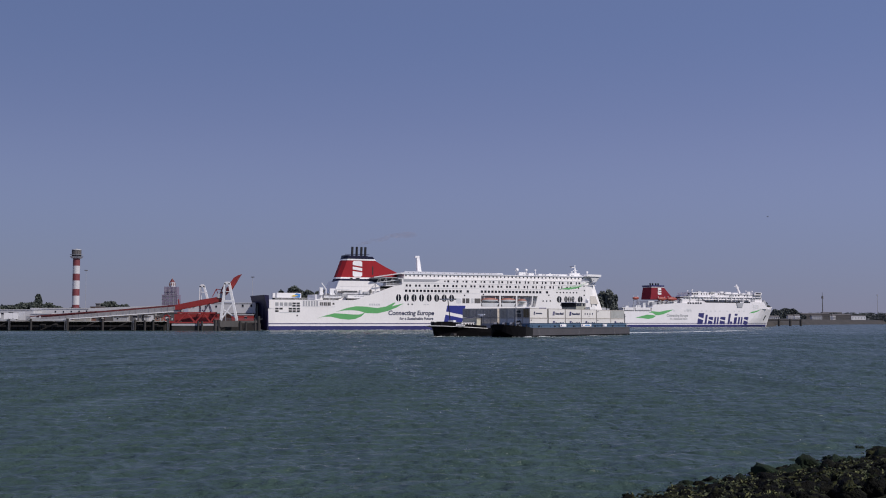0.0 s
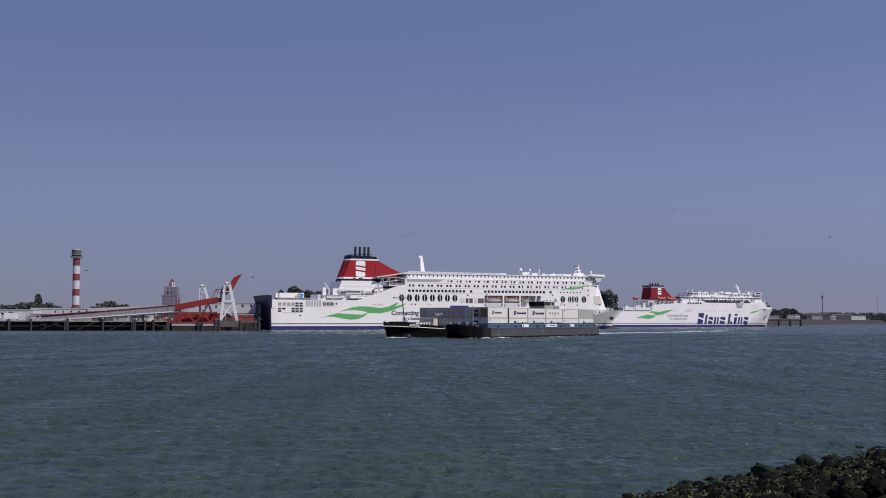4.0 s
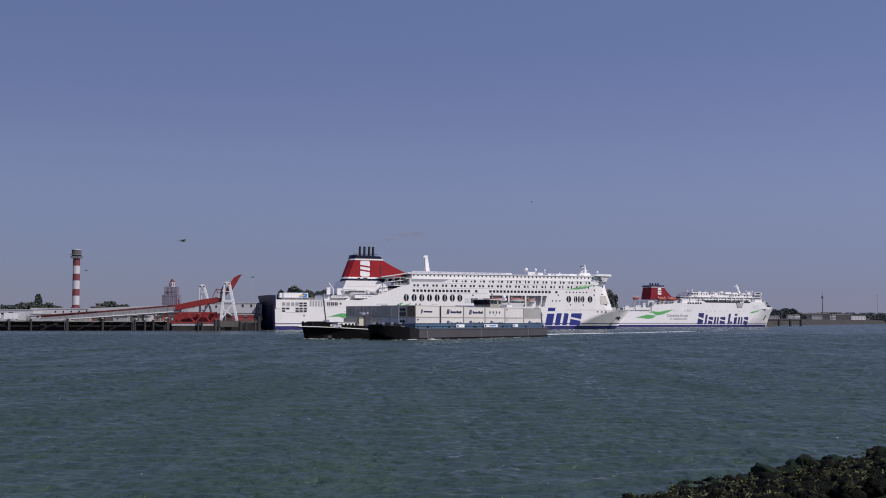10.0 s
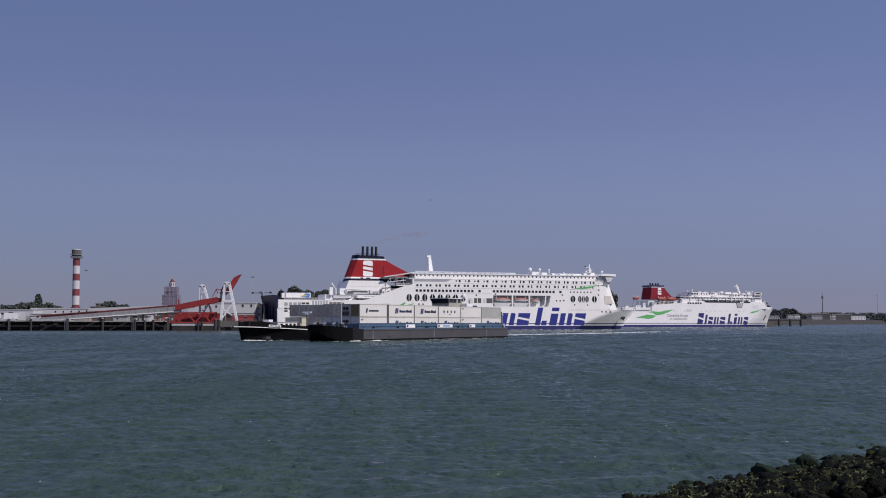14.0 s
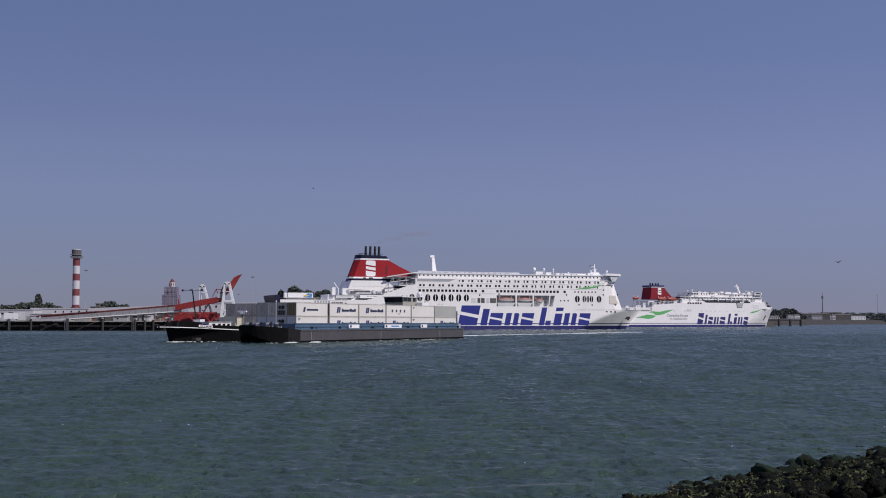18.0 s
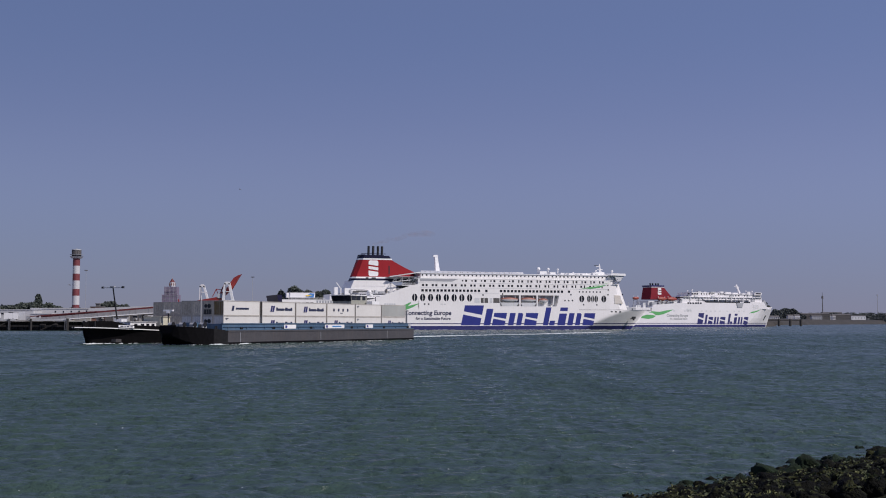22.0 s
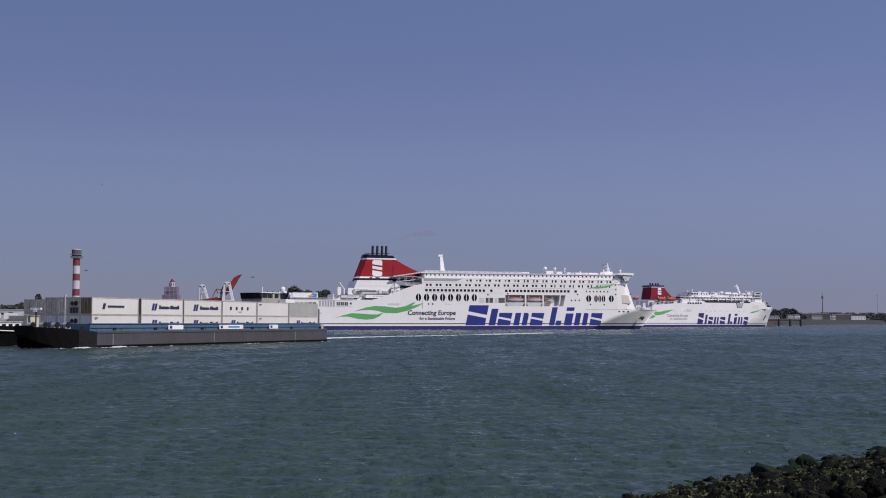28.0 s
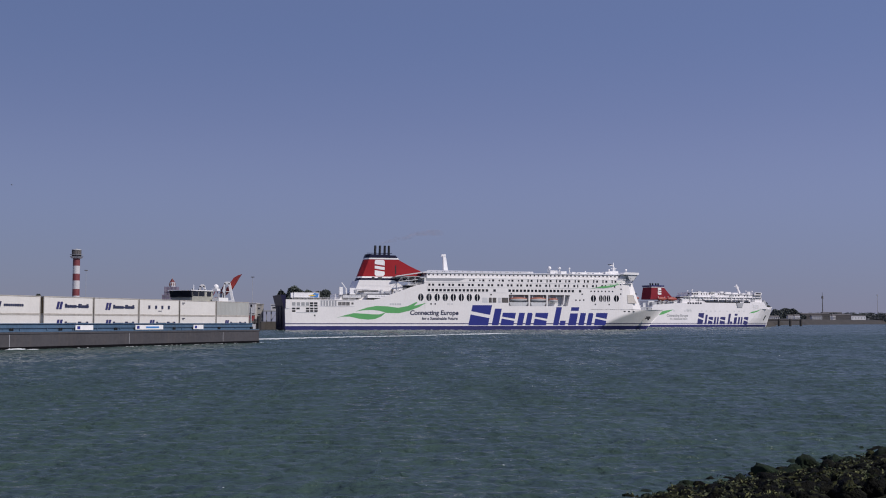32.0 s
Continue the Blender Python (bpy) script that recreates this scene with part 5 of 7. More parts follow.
        part("rail_post", Shape().tube((x, cy - 0.6 - i * 0.45, 3.0), (x, cy - 0.6 - i * 0.45, 4.5), 0.05, n=5), M_LGREY, b)
    part("mast_winch", Shape().box(2.2, 3.8, cy - 1.2, cy + 0.6, 4.36, 4.9), M_LGREY, b)
    part("store_cabin", Shape().box(10.2, 13.2, cy - 4.6, cy - 0.2, 2.5, 5.35), M_CREAM, b, "cream painted store cabin")
    part("cabin_roof", Shape().box(10.05, 13.35, cy - 4.75, cy - 0.05, 5.35, 5.45), M_CREAM, b)
    rd = part("bow_radar", Shape().tube((10.4, cy - 6.4, 3.1), (10.4, cy - 6.4, 6.5), 0.12), M_BLACK, b)
    part("radar_bar", Shape().box(10.2, 10.6, cy - 7.6, cy - 5.2, 6.5, 6.85), M_WHITE2, rd)
    part("radar_motor", Shape().box(10.1, 10.7, cy - 6.8, cy - 6.0, 6.1, 6.5), M_WHITE2, rd)
    for x in (-6.2, -2, 9.6, 11.2):
        part("bollard", Shape().tube((x, cy - 2.0, 3.3), (x, cy - 2.0, 4.4), 0.15), M_BLACK, b)
    part("coaming", Shape().box(19.0, 82, cy - 6.98, cy + 6.0, 2.4, 3.95), M_GREYP, b)
    part("after_house", Shape().box(88, 104, cy - 5.4, cy + 5.4, 2.9, 5.8), M_WHITE2, b, "white after deckhouse")
    part("wheelhouse", Shape().box(90.2, 98.6, cy - 2.9, cy + 2.9, 5.8, 10.0), M_OLIVEG, b, "olive grey raised wheelhouse")
    part("wheelhouse_front", Shape().prism([(90.0, 10.0), (89.5, 11.45), (90.3, 11.45), (90.3, 10.0)], cy - 2.9, cy + 2.9), M_GLASS, b, "dark wheelhouse windows")
    part("wheelhouse_side", Shape().box(90.3, 98.7, cy - 2.92, cy + 2.92, 10.0, 11.45), M_OLIVEG, b)
    for x, w in ((91.5, 2.2), (93.9, 2.2), (96.9, 1.7)):
        part("side_window", Shape().box(x - w / 2, x + w / 2, cy - 2.98, cy - 2.9, 10.25, 11.3), M_GLASS, b)
    part("wheelhouse_roof", Shape().box(89.3, 99.2, cy - 3.2, cy + 3.2, 11.45, 11.62), M_WHITE2, b)
    for x in (91, 93.5, 96):
        part("roof_lamp", Shape().tube((x, cy - 2.4, 11.62), (x, cy - 2.4, 11.95), 0.12, n=6), M_BLACK, b)
    part("aerial", Shape().tube((95, cy, 11.6), (95, cy, 13.0), 0.08), M_WHITE2, b)
    part("roof_box", Shape().box(98.2, 99.6, cy - 4.2, cy - 2.8, 11.6, 12.1), M_WHITE2, b)
    part("radome", Shape().dome((98.9, cy - 3.5, 12.5), 0.65), M_WHITE2, b, smooth=True)
    part("bridge_wing", Shape().box(97.5, 101.5, cy - 5.2, cy - 3.4, 9.0, 10.0), M_WHITE2, b)
    part("radar_pole", Shape().tube((100.8, cy - 4.4, 5.8), (100.8, cy - 4.4, 11.2), 0.12), M_BLACK, b)
    for y in (-3.5, 3.5):
        part("funnel_box", Shape().box(100.5, 103, cy + y - 0.9, cy + y + 0.9, 5.8, 8.0), M_WHITE2, b)
    return b


def container_parts(root, body, door, hh, mark, dmat=None):
    """A 40-foot container: x aft, y inward, origin at its forward near lower corner."""
    L, Wd, Hh = 12.02, 2.44, hh
    frame_ = Shape()
    t = 0.14
    for y in (0, Wd - t):
        for z in (0, Hh - t):
            frame_.box(0, L, y, y + t, z, z + t)
        for x in (0, L - t):
            frame_.box(x, x + t, y, y + t, t, Hh - t)
    for x in (0, L - t):
        for z in (0, Hh - t):
            frame_.box(x, x + t, t, Wd - t, z, z + t)
    panels = Shape().box(0.05, L - 0.05, 0.05, Wd - 0.05, 0.05, Hh - 0.05)
    if body is not M_REEFER:
        for i in range(24):
            x = 0.35 + i * 0.49
            panels.box(x, x + 0.22, 0.025, 0.06, 0.16, Hh - 0.16)
    doors = Shape().box(0.01, 0.05, 0.16, 1.2, 0.16, Hh - 0.16).box(0.01, 0.05, 1.24, 2.28, 0.16, Hh - 0.16)
    bars = Shape()
    for y in (0.4, 0.95, 1.5, 2.05):
        bars.tube((0.0, y, 0.2), (0.0, y, Hh - 0.2), 0.02, n=5)
    return frame_, panels, doors, bars, mark


def make_containers():
    cache = {}
    def build(body, hh, mark, front, reefer):
        key = (body.name, hh, mark, front.name, reefer)
        if key in cache:
            return cache[key]
        fr, pa, do, ba, _ = container_parts(None, body, front, hh, mark)
        sets = [("corner_frame", fr.data("corner_frame", [M_FRAME])), ("wall", pa.data("wall", [body])), ("door", do.data("door", [front])), ("lock_gear", ba.data("lock_gear", [M_STEEL]))]
        if reefer:
            r = Shape().box(0.0, 0.03, 0.3, 2.14, 0.25, 1.2)
            r.tube((-0.02, 0.85, 1.85), (0.02, 0.85, 1.85), 0.42, n=12).tube((-0.02, 1.65, 1.85), (0.02, 1.65, 1.85), 0.36, n=12)
            sets.append(("cooling_unit", r.data("cooling_unit", [M_DARK])))
        if mark == 1:
            s = Shape()
            for k in (0, 1):
                s.prism([(2.9 + k * 0.72, 0.85), (3.42 + k * 0.72, 0.85), (3.78 + k * 0.72, 2.05), (3.26 + k * 0.72, 2.05)], -0.03, 0.02)
            sets.append(("brand_mark", s.data("brand_mark", [M_NAVY])))
            s = Shape()
            x = 5.0
            for w, h in ((0.5, 0.85), (0.45, 0.6), (0.5, 0.6), (0.45, 0.6), (0.5, 0.6), (0.25, 0.15), (0.45, 0.85), (0.25, 0.85), (0.5, 0.6), (0.45, 0.6), (0.5, 0.85)):
                z0 = 1.1 if h > 0.2 else 1.3
                s.box(x, x + w, -0.03, 0.02, z0, z0 + 0.75 * h)
                x += w + 0.1
            s.box(5.0, x, -0.025, 0.02, 1.22, 1.36)
            sets.append(("brand_mark", s.data("brand_mark", [M_TEXT])))
        if mark == 2:
            s = Shape()
            for x in (2.6, 4.6, 6.5, 8.5):
                s.box(x, x + 0.55, -0.03, 0.02, 1.15, 1.75)
            s.box(5.6, 6.6, -0.03, 0.02, 0.72, 0.82)
            sets.append(("brand_mark", s.data("brand_mark", [M_TEXT])))
        if mark == 3:
            s = Shape().box(0.7, 1.6, -0.03, 0.02, 2.3, 2.42).box(0.8, 1.2, -0.03, 0.02, 2.1, 2.18)
            sets.append(("brand_mark", s.data("brand_mark", [M_TEXT])))
        if mark == 4:
            s = Shape().prism([(2.6, 0.95), (3.2, 0.95), (3.5, 1.9), (2.9, 1.9)], -0.03, 0.02)
            x = 4.0
            for w in (0.4, 0.35, 0.4, 0.35, 0.4, 0.35, 0.4, 0.35, 0.4):
                s.box(x, x + w, -0.03, 0.02, 1.2, 1.55); x += w + 0.1
            sets.append(("brand_mark", s.data("brand_mark", [M_TEXT])))
        cache[key] = sets
        return sets
    def place(x, y, z, body, hh, mark, front, reefer, label):
        at = pose(x, y, z)
        c = thing("container", label, "container", BARGE[0][1] @ at, group="containers on the barges")
        for nm, me in build(body, hh, mark, front, reefer):
            part(nm, me, body, c)
        barge_load.append((c, at))
    rnd = random.Random(5)
    marks = {(0, 0): 3, (0, 1): 4, (1, 0): 1, (1, 1): 1, (2, 0): 1, (2, 1): 1, (3, 0): 1, (3, 1): 2, (4, 0): 3, (4, 1): 3, (5, 0): 1, (5, 1): 0}
    for i in range(6):
        for lay in (0, 1):
            for j in range(4):
                z = 2.62 + 2.9 * lay
                near = j == 0
                body = (M_REEFERG if (i, lay) == (5, 1) else M_REEFER) if near else rnd.choice([M_REEFER, M_REEFERG, M_REEFERG])
                front = (M_OLIVE if lay else M_LGREY) if near else M_CGREY if lay else M_LGREY
                place(12.3 * i + (0.45 if i else 0.0), 0.05 + 2.5 * j, z, body, 2.88, marks[(i, lay)] if near else 0, front, i == 0 and j == 1,
                      "white refrigerated container with dark brand mark, stacked on barge" if near and body is M_REEFER else "grey steel freight container stacked on barge" if body is M_REEFERG else "steel freight container stacked in the barge hold")
    for i in range(5):
        for lay in (0, 1):
            for j in range(5):
                place(20.0 + 12.25 * i, 21.1 + 2.5 * j, 2.9 + 2.9 * lay, M_CGREY, 2.83, 0, M_CGREY, False, "grey steel container stacked on motor barge")


cargo_barge = make_cargo_barge()
motor_barge = make_motor_barge()
make_containers()


def make_wake():
    """Foam round the barges and the white track behind them."""
    rnd = random.Random(11)
    w = thing("wake_foam", "white bow wave foam and wake trail of the barges", "foam", BARGE[0][1], kind="stuff")
    def chip(s, x, y, r, h, z=0.02, long=2.6):
        """A low rounded cushion of foam, drawn out along the course."""
        n = 8
        a0 = rnd.uniform(0, 6)
        k = len(s.v)
        for ring_, lift in ((1.0, -0.12), (0.62, 0.75 * h)):
            for i in range(n):
                a = a0 + 2 * math.pi * i / n
                q = r * ring_ * rnd.uniform(0.75, 1.1)
                s.v.append((x + long * q * math.cos(a), y + q * math.sin(a), z + lift))
        s.v.append((x, y, z + h))
        for i in range(n):
            j = (i + 1) % n
            s.face([k + i, k + j, k + n + j, k + n + i])
            s.face([k + n + i, k + n + j, k + 2 * n])
    trail = Shape()
    for i in range(2500):
        u = rnd.random() ** 1.6
        x = 105 + 200 * u
        y = 24 + rnd.gauss(0, 0.8 + 1.6 * u) + 1.5 * math.sin(x * 0.05)
        k = max(0.0, 1 - u * 2.2)
        chip(trail, x, y, rnd.uniform(0.1, 0.3) * (1 + k), rnd.uniform(0.005, 0.05) * (1 + 2.0 * k), z=0.07 + 0.04 * k, long=4.0)
    part("foam_trail", trail, M_FOAM, w)
    bow = Shape()
    for i in range(34):
        u = rnd.random() ** 1.4
        x = -7.6 + 17 * u
        if math.sin(x * 1.1) < -0.3 and u > 0.2:
            continue
        half = min(6.9, 0.7 + 7.2 * u)
        chip(bow, x, 28.0 - half - rnd.uniform(-0.2, 0.9), rnd.uniform(0.12, 0.34), rnd.uniform(0.04, 0.24) * (1.1 - u))
    for i in range(24):
        q = abs(rnd.gauss(0, 1))
        chip(bow, -6.8 + 2.2 * q + rnd.gauss(0, 0.5), 27.4 - 2.6 * q + rnd.gauss(0, 0.5), rnd.uniform(0.12, 0.34), rnd.uniform(0.04, 0.2), z=0.03)
    for i in range(95):
        x = rnd.gauss(-3.4, 0.7) if rnd.random() < 0.5 else rnd.gauss(5.0, 0.8)
        chip(bow, x, -0.9 - abs(rnd.gauss(0, 0.5)) + max(0, -x - 3.5) * 0.5, rnd.uniform(0.12, 0.32), rnd.uniform(0.05, 0.26))
    for i in range(110):
        y = rnd.uniform(1, 11)
        chip(bow, -6.6 - rnd.gauss(0, 0.6), y - 0.8, rnd.uniform(0.08, 0.26), rnd.uniform(0.02, 0.16), long=1.6)
    part("bow_wave", bow, M_FOAM, w)
    side = Shape()
    for i in range(420):
        u = rnd.random()
        x = -2 + 79 * u
        if math.sin(x * 0.35) + math.sin(x * 0.13 + 1) < 0.35 and rnd.random() < 0.9:
            continue
        chip(side, x, -0.9 - abs(rnd.gauss(0, 0.5)), rnd.uniform(0.08, 0.22), rnd.uniform(0.02, 0.09))
    part("side_foam", side, M_FOAM, w)
    return w


wake = make_wake()


# ---- quay, linkspan and harbour buildings on the far bank ----
def make_jetty():
    j = thing("jetty", "dark piled timber jetty with concrete deck along the water", "jetty", pose(0, 622, 0))
    part("deck", Shape().box(-420, -197, 0, 12, 5.0, 5.5).box(-197, -146, 1.0, 12, 4.6, 5.1), M_CONC, j, "grey concrete deck")
    part("deck_kerb", Shape().box(-420, -224, -0.2, 0.3, 5.2, 5.95).box(-216.5, -197.5, -0.2, 0.3, 5.2, 5.9), M_WALLW, j, "white painted kerb")
    part("fender_wall", Shape().box(-420, -146, 8, 9, -4, 4.6).box(-146, -97, 9, 10, -4, 3.9), M_WOOD, j, "dark timber fender wall")
    rnd = random.Random(3)
    x = -300
    for i in range(96):
        x = -300 + i * 1.62
        part("fender_board", Shape().box(x, x + 1.2, 7.6 + rnd.uniform(-0.1, 0.1), 8.0, -3, rnd.uniform(3.6, 4.7)), M_WOOD, j)
    for x, top in ((-260, 6), (-244.4, 6.1), (-227.5, 6.0), (-215.9, 6.3), (-196.7, 6.4), (-178.3, 6.3), (-161.4, 6.0), (-156.2, 5.4), (-151.8, 5.6), (-144.2, 6.6)):
        p = part("pile", Shape().tube((x, 0, -6), (x, 0, top), 0.58, 0.58, 10), M_PILE, j)
        part("pile_cap", Shape().tube((x, 0, top), (x, 0, top + 0.25), 0.8, 0.6, 10), M_CONC, p)
    for x in (-233, -206, -187, -170):
        part("cross_brace", Shape().beam((x - 5, 0.6, 0.4), (x + 5, 0.6, 4.6), 0.3, 0.4), M_WOOD, j)
    part("waler", Shape().box(-420, -146, 0.2, 0.6, 2.2, 2.7), M_WOOD, j)
    for x in (-211, -204.5, -160, -152):
        part("mooring_gear", Shape().box(x, x + 2.6, -0.3, 1.0, 2.9, 3.5), M_WOOD, j)
    for x in (-197.6, -162.4, -143.8, -227.0):
        lad = part("pile_ladder", Shape().box(x - 0.5, x - 0.38, -0.75, -0.6, 0.2, 6.6).box(x + 0.38, x + 0.5, -0.75, -0.6, 0.2, 6.6), M_STEEL, j, "weathered steel ladder")
        for k in range(10):
            part("rung", Shape().box(x - 0.38, x + 0.38, -0.72, -0.64, 0.6 + 0.6 * k, 0.7 + 0.6 * k), M_STEEL, lad)
        part("bollard", Shape().tube((x + 1.6, 0.6, 5.5), (x + 1.6, 0.6, 6.5), 0.35, 0.5, 8), M_WALLW, j)
    # berthing dolphins by the linkspan
    d = thing("berthing_dolphin", "grey concrete berthing dolphin on steel piles", "dolphin", pose(0, 618, 0))
    part("cap_beam", Shape().box(-119.5, -95.5, -0.5, 1.5, 4.2, 5.3), M_CONCD, d)
    part("fender_panel", Shape().box(-116, -106.5, -0.9, -0.4, 2.0, 4.4), M_CONCD, d)
    for x, top, r in ((-118.5, 5.6, 0.9), (-116.6, 5.6, 0.9), (-105.5, 5.0, 0.8), (-102.6, 4.6, 0.6), (-96.0, 7.6, 0.8), (-97.8, 6.0, 0.6)):
        part("pile", Shape().tube((x, 0, -6), (x, 0, top), r, r, 10), M_PILE, d)
    for x in (-112, -100.5):
        part("brace", Shape().beam((x - 4, 0.4, 0.5), (x + 4, 0.4, 4.2), 0.4, 0.5), M_PILE, d)
    part("walkway_rail", Shape().beam((-119, 0, 6.3), (-94, 0, 6.3), 0.1, 0.1).beam((-119, 0, 5.8), (-94, 0, 5.8), 0.1, 0.1), M_STEEL, d)


def make_linkspan():
    """A long ramp rising to the right, on trestles, with red rails."""
    r = thing("linkspan_ramp", "pale grey steel ramp bridge with red rails", "ramp", pose(0, 638, 0))
    top = lambda x: 6.9 + (x + 216) * 0.083
    bot = lambda x: 4.9 + (x + 216) * 0.070
    n = 22
    for i in range(n):
        x0, x1 = -216 + i * 75 / n, -216 + (i + 1) * 75 / n
        part("girder_panel", Shape().prism([(x0 + 0.08, bot(x0)), (x1 - 0.08, bot(x1)), (x1 - 0.08, top(x1)), (x0 + 0.08, top(x0))], -0.35, 0.0), M_RAMP, r)
        part("girder_flange", Shape().prism([(x0, bot(x0)), (x1, bot(x1)), (x1, bot(x1) + 0.45), (x0, bot(x0) + 0.45)], -0.75, -0.35), M_WHITE2, r)
        part("girder_post", Shape().box(x0 - 0.1, x0 + 0.1, -0.5, 0.1, bot(x0), top(x0) + 0.1), M_RAMP, r)
    for y in (0, 7.5):
        s = Shape().beam((-216, y - 0.2, top(-216) + 0.5), (-141, y - 0.2, top(-141) + 0.5), 0.3, 0.85)
        part("red_rail", s, M_MAROON, r, "dark red top rail")
    part("red_curb", Shape().beam((-222, -0.5, 7.5), (-186, -0.5, top(-186) + 0.8), 0.4, 0.5), M_MAROON, r)
    part("roadway", Shape().prism([(-216, bot(-216)), (-141, bot(-141)), (-141, bot(-141) + 0.8), (-216, bot(-216) + 0.8)], 0, 7.5), M_CONC, r)
    for x in (-186, -163, -150):
        part("trestle", Shape().box(x - 0.5, x + 0.5, 0.5, 1.5, 3, bot(x)).box(x - 0.5, x + 0.5, 6, 7, 3, bot(x)).box(x - 0.7, x + 0.7, 0, 7.5, bot(x) - 0.8, bot(x)), M_CONC, r)
    part("abutment", Shape().box(-223, -212, -0.2, 8, 4.9, 6.4), M_CONC, r)


def make_gantry():
    """Red lifting bridge with white portal frames."""
    g = thing("lifting_bridge", "red steel lifting bridge between white portal frames", "bridge", pose(0, 630, 0))
    part("arm", Shape().prism([(-142, 10.9), (-119, 15.3), (-118.5, 18.0), (-128, 16.4), (-142, 13.6)], -1.2, 0.4), M_CRED, g, "red box girder arm")
    part("arm", Shape().prism([(-142, 10.9), (-119, 15.3), (-118.5, 18.0), (-128, 16.4), (-142, 13.6)], 5.6, 7.2), M_CRED, g, "red box girder arm")
    part("boom", Shape().prism([(-118.5, 16.2), (-115.6, 18.6), (-112.2, 21.6), (-110.0, 25.0), (-108.6, 27.6), (-107.0, 29.9), (-109.0, 29.3), (-111.2, 28.0), (-113.0, 25.4), (-115.4, 21.6), (-119, 19.6)], -0.8, 0.8), M_CRED, g, "red counterweight boom")
    tr = Shape()
    pts = [(-122.5, 18.0), (-120.5, 22.0), (-117.8, 21.6), (-116.5, 24.0), (-114.5, 22.0)]
    for p, q in zip(pts, pts[1:]):
        tr.beam((p[0], 0, p[1]), (q[0], 0, q[1]), 0.35, 0.35)
    for p in pts[1:4]:
        tr.beam((p[0], 0, p[1]), (-119, 0, 17.6), 0.3, 0.3)
    tr.beam((-140.2, 0, 13.5), (-140.6, 0, 16.6), 0.6, 0.6)
    part("stay_truss", tr, M_CRED, g, "red lattice stays")
    part("machine_box", Shape().box(-119.5, -117.3, -1.5, 1.5, 17.2, 19.6), M_WALLW, g)
    # (depth, top, crown from and to, left foot, right foot, leg thickness)
    for y, top, c0, c1, x0, x1, lw in ((9.0, 24.3, -130.7, -128.9, -131.0, -123.4, 1.0), (-2.0, 25.4, -115.4, -113.3, -117.6, -109.0, 1.25)):
        def leg(z, side):
            k = (z - 5.0) / (top - 5.0)
            return x0 + (c0 - x0) * k if side else x1 + (c1 - x1) * k
        f = part("portal_frame", Shape().beam((x0, y, 5.0), (c0, y, top - 0.4), 1.2, lw).beam((x1, y, 5.0), (c1, y, top - 0.4), 1.2, lw).prism([(c0 - 0.7, top - 1.0), (c0 - 0.2, top + 0.1), (c0 + 0.4, top + 0.5), (c1 - 0.4, top + 0.5), (c1 + 0.2, top + 0.1), (c1 + 0.7, top - 1.0)], y - 0.6, y + 0.6), M_WHITE2, g, "white portal frame")
        for z in (15.2, 20.4):
            part("cross_tie", Shape().box(leg(z, 1) - 0.6, leg(z, 0) + 0.6, y - 0.66, y + 0.66, z, z + (0.95 if z < 18 else 0.4)), M_WHITE2, f)
        part("diagonal", Shape().beam((leg(5.6, 1), y - 0.1, 5.6), (leg(14.8, 0), y - 0.1, 14.8), 0.7, 0.8), M_WHITE2, f)
        part("diagonal", Shape().beam((leg(6.5, 0), y + 0.3, 6.5), (leg(12.4, 1) + 1.0, y + 0.3, 11.0), 0.5, 0.6), M_WHITE2, f)
        part("ladder", Shape().beam((c0 + 0.3, y - 0.8, 16.2), (c0 + 0.6, y - 0.8, top - 0.6), 0.1, 0.14), M_GREYP, f)
    # red base trusses
    ch = Shape().box(-147, -119, -0.4, 0.4, 3.9, 4.6).box(-141, -120, -0.4, 0.4, 9.0, 9.8)
    part("base_chord", ch, M_CRED, g)
    xs = [-146, -141, -136, -131.5, -127, -123.5, -120]
    for i, (p, q) in enumerate(zip(xs, xs[1:])):
        lo, hi = (4.3, 9.2) if i % 2 else (9.2, 4.3)
        if i == 0:
            lo = 5.0
        part("base_diagonal", Shape().beam((p, 0, lo), (q, 0, hi), 0.7, 0.7), M_CRED, g)
    part("base_girder", Shape().box(-144, -120, 6.0, 6.6, 5.0, 8.8), M_CRED, g, "deep red girder behind the truss")
    part("base_plate", Shape().prism([(-131, 4.6), (-119, 4.6), (-121, 9.2), (-129, 9.2)], 2.0, 3.0), M_CRED, g)
    wheel = Shape()
    for i in range(14):
        a0, a1 = 2 * math.pi * i / 14, 2 * math.pi * (i + 1) / 14
        wheel.beam((-146.5 + 1.5 * math.cos(a0), -0.6, 6.7 + 1.5 * math.sin(a0)), (-146.5 + 1.5 * math.cos(a1), -0.6, 6.7 + 1.5 * math.sin(a1)), 0.6, 0.6)
    part("sheave_wheel", wheel, M_CRED, g, "red cable wheel")
    part("sheave_hub", Shape().tube((-146.5, -0.9, 6.7), (-146.5, 0.3, 6.7), 0.6), M_WALLW, g)
    for x in (-147.5, -143, -133, -124):
        part("foot", Shape().box(x - 0.6, x + 0.6, -1, 7, -3, 4.0), M_PILE, g)
    p = thing("pontoon", "white edged floating pontoon under the bridge", "pontoon", pose(0, 624, 0))
    part("float", Shape().box(-142.5, -118.5, 0, 5, -1, 2.6), M_WOOD, p)
    part("deck", Shape().box(-142.6, -118.4, -0.1, 5.1, 2.6, 3.6), M_WALLW, p)
    for x in (-128.5, -126.5):
        part("pile", Shape().tube((x, -0.7, -6), (x, -0.7, 5.0), 0.5, n=8), M_PILE, p)


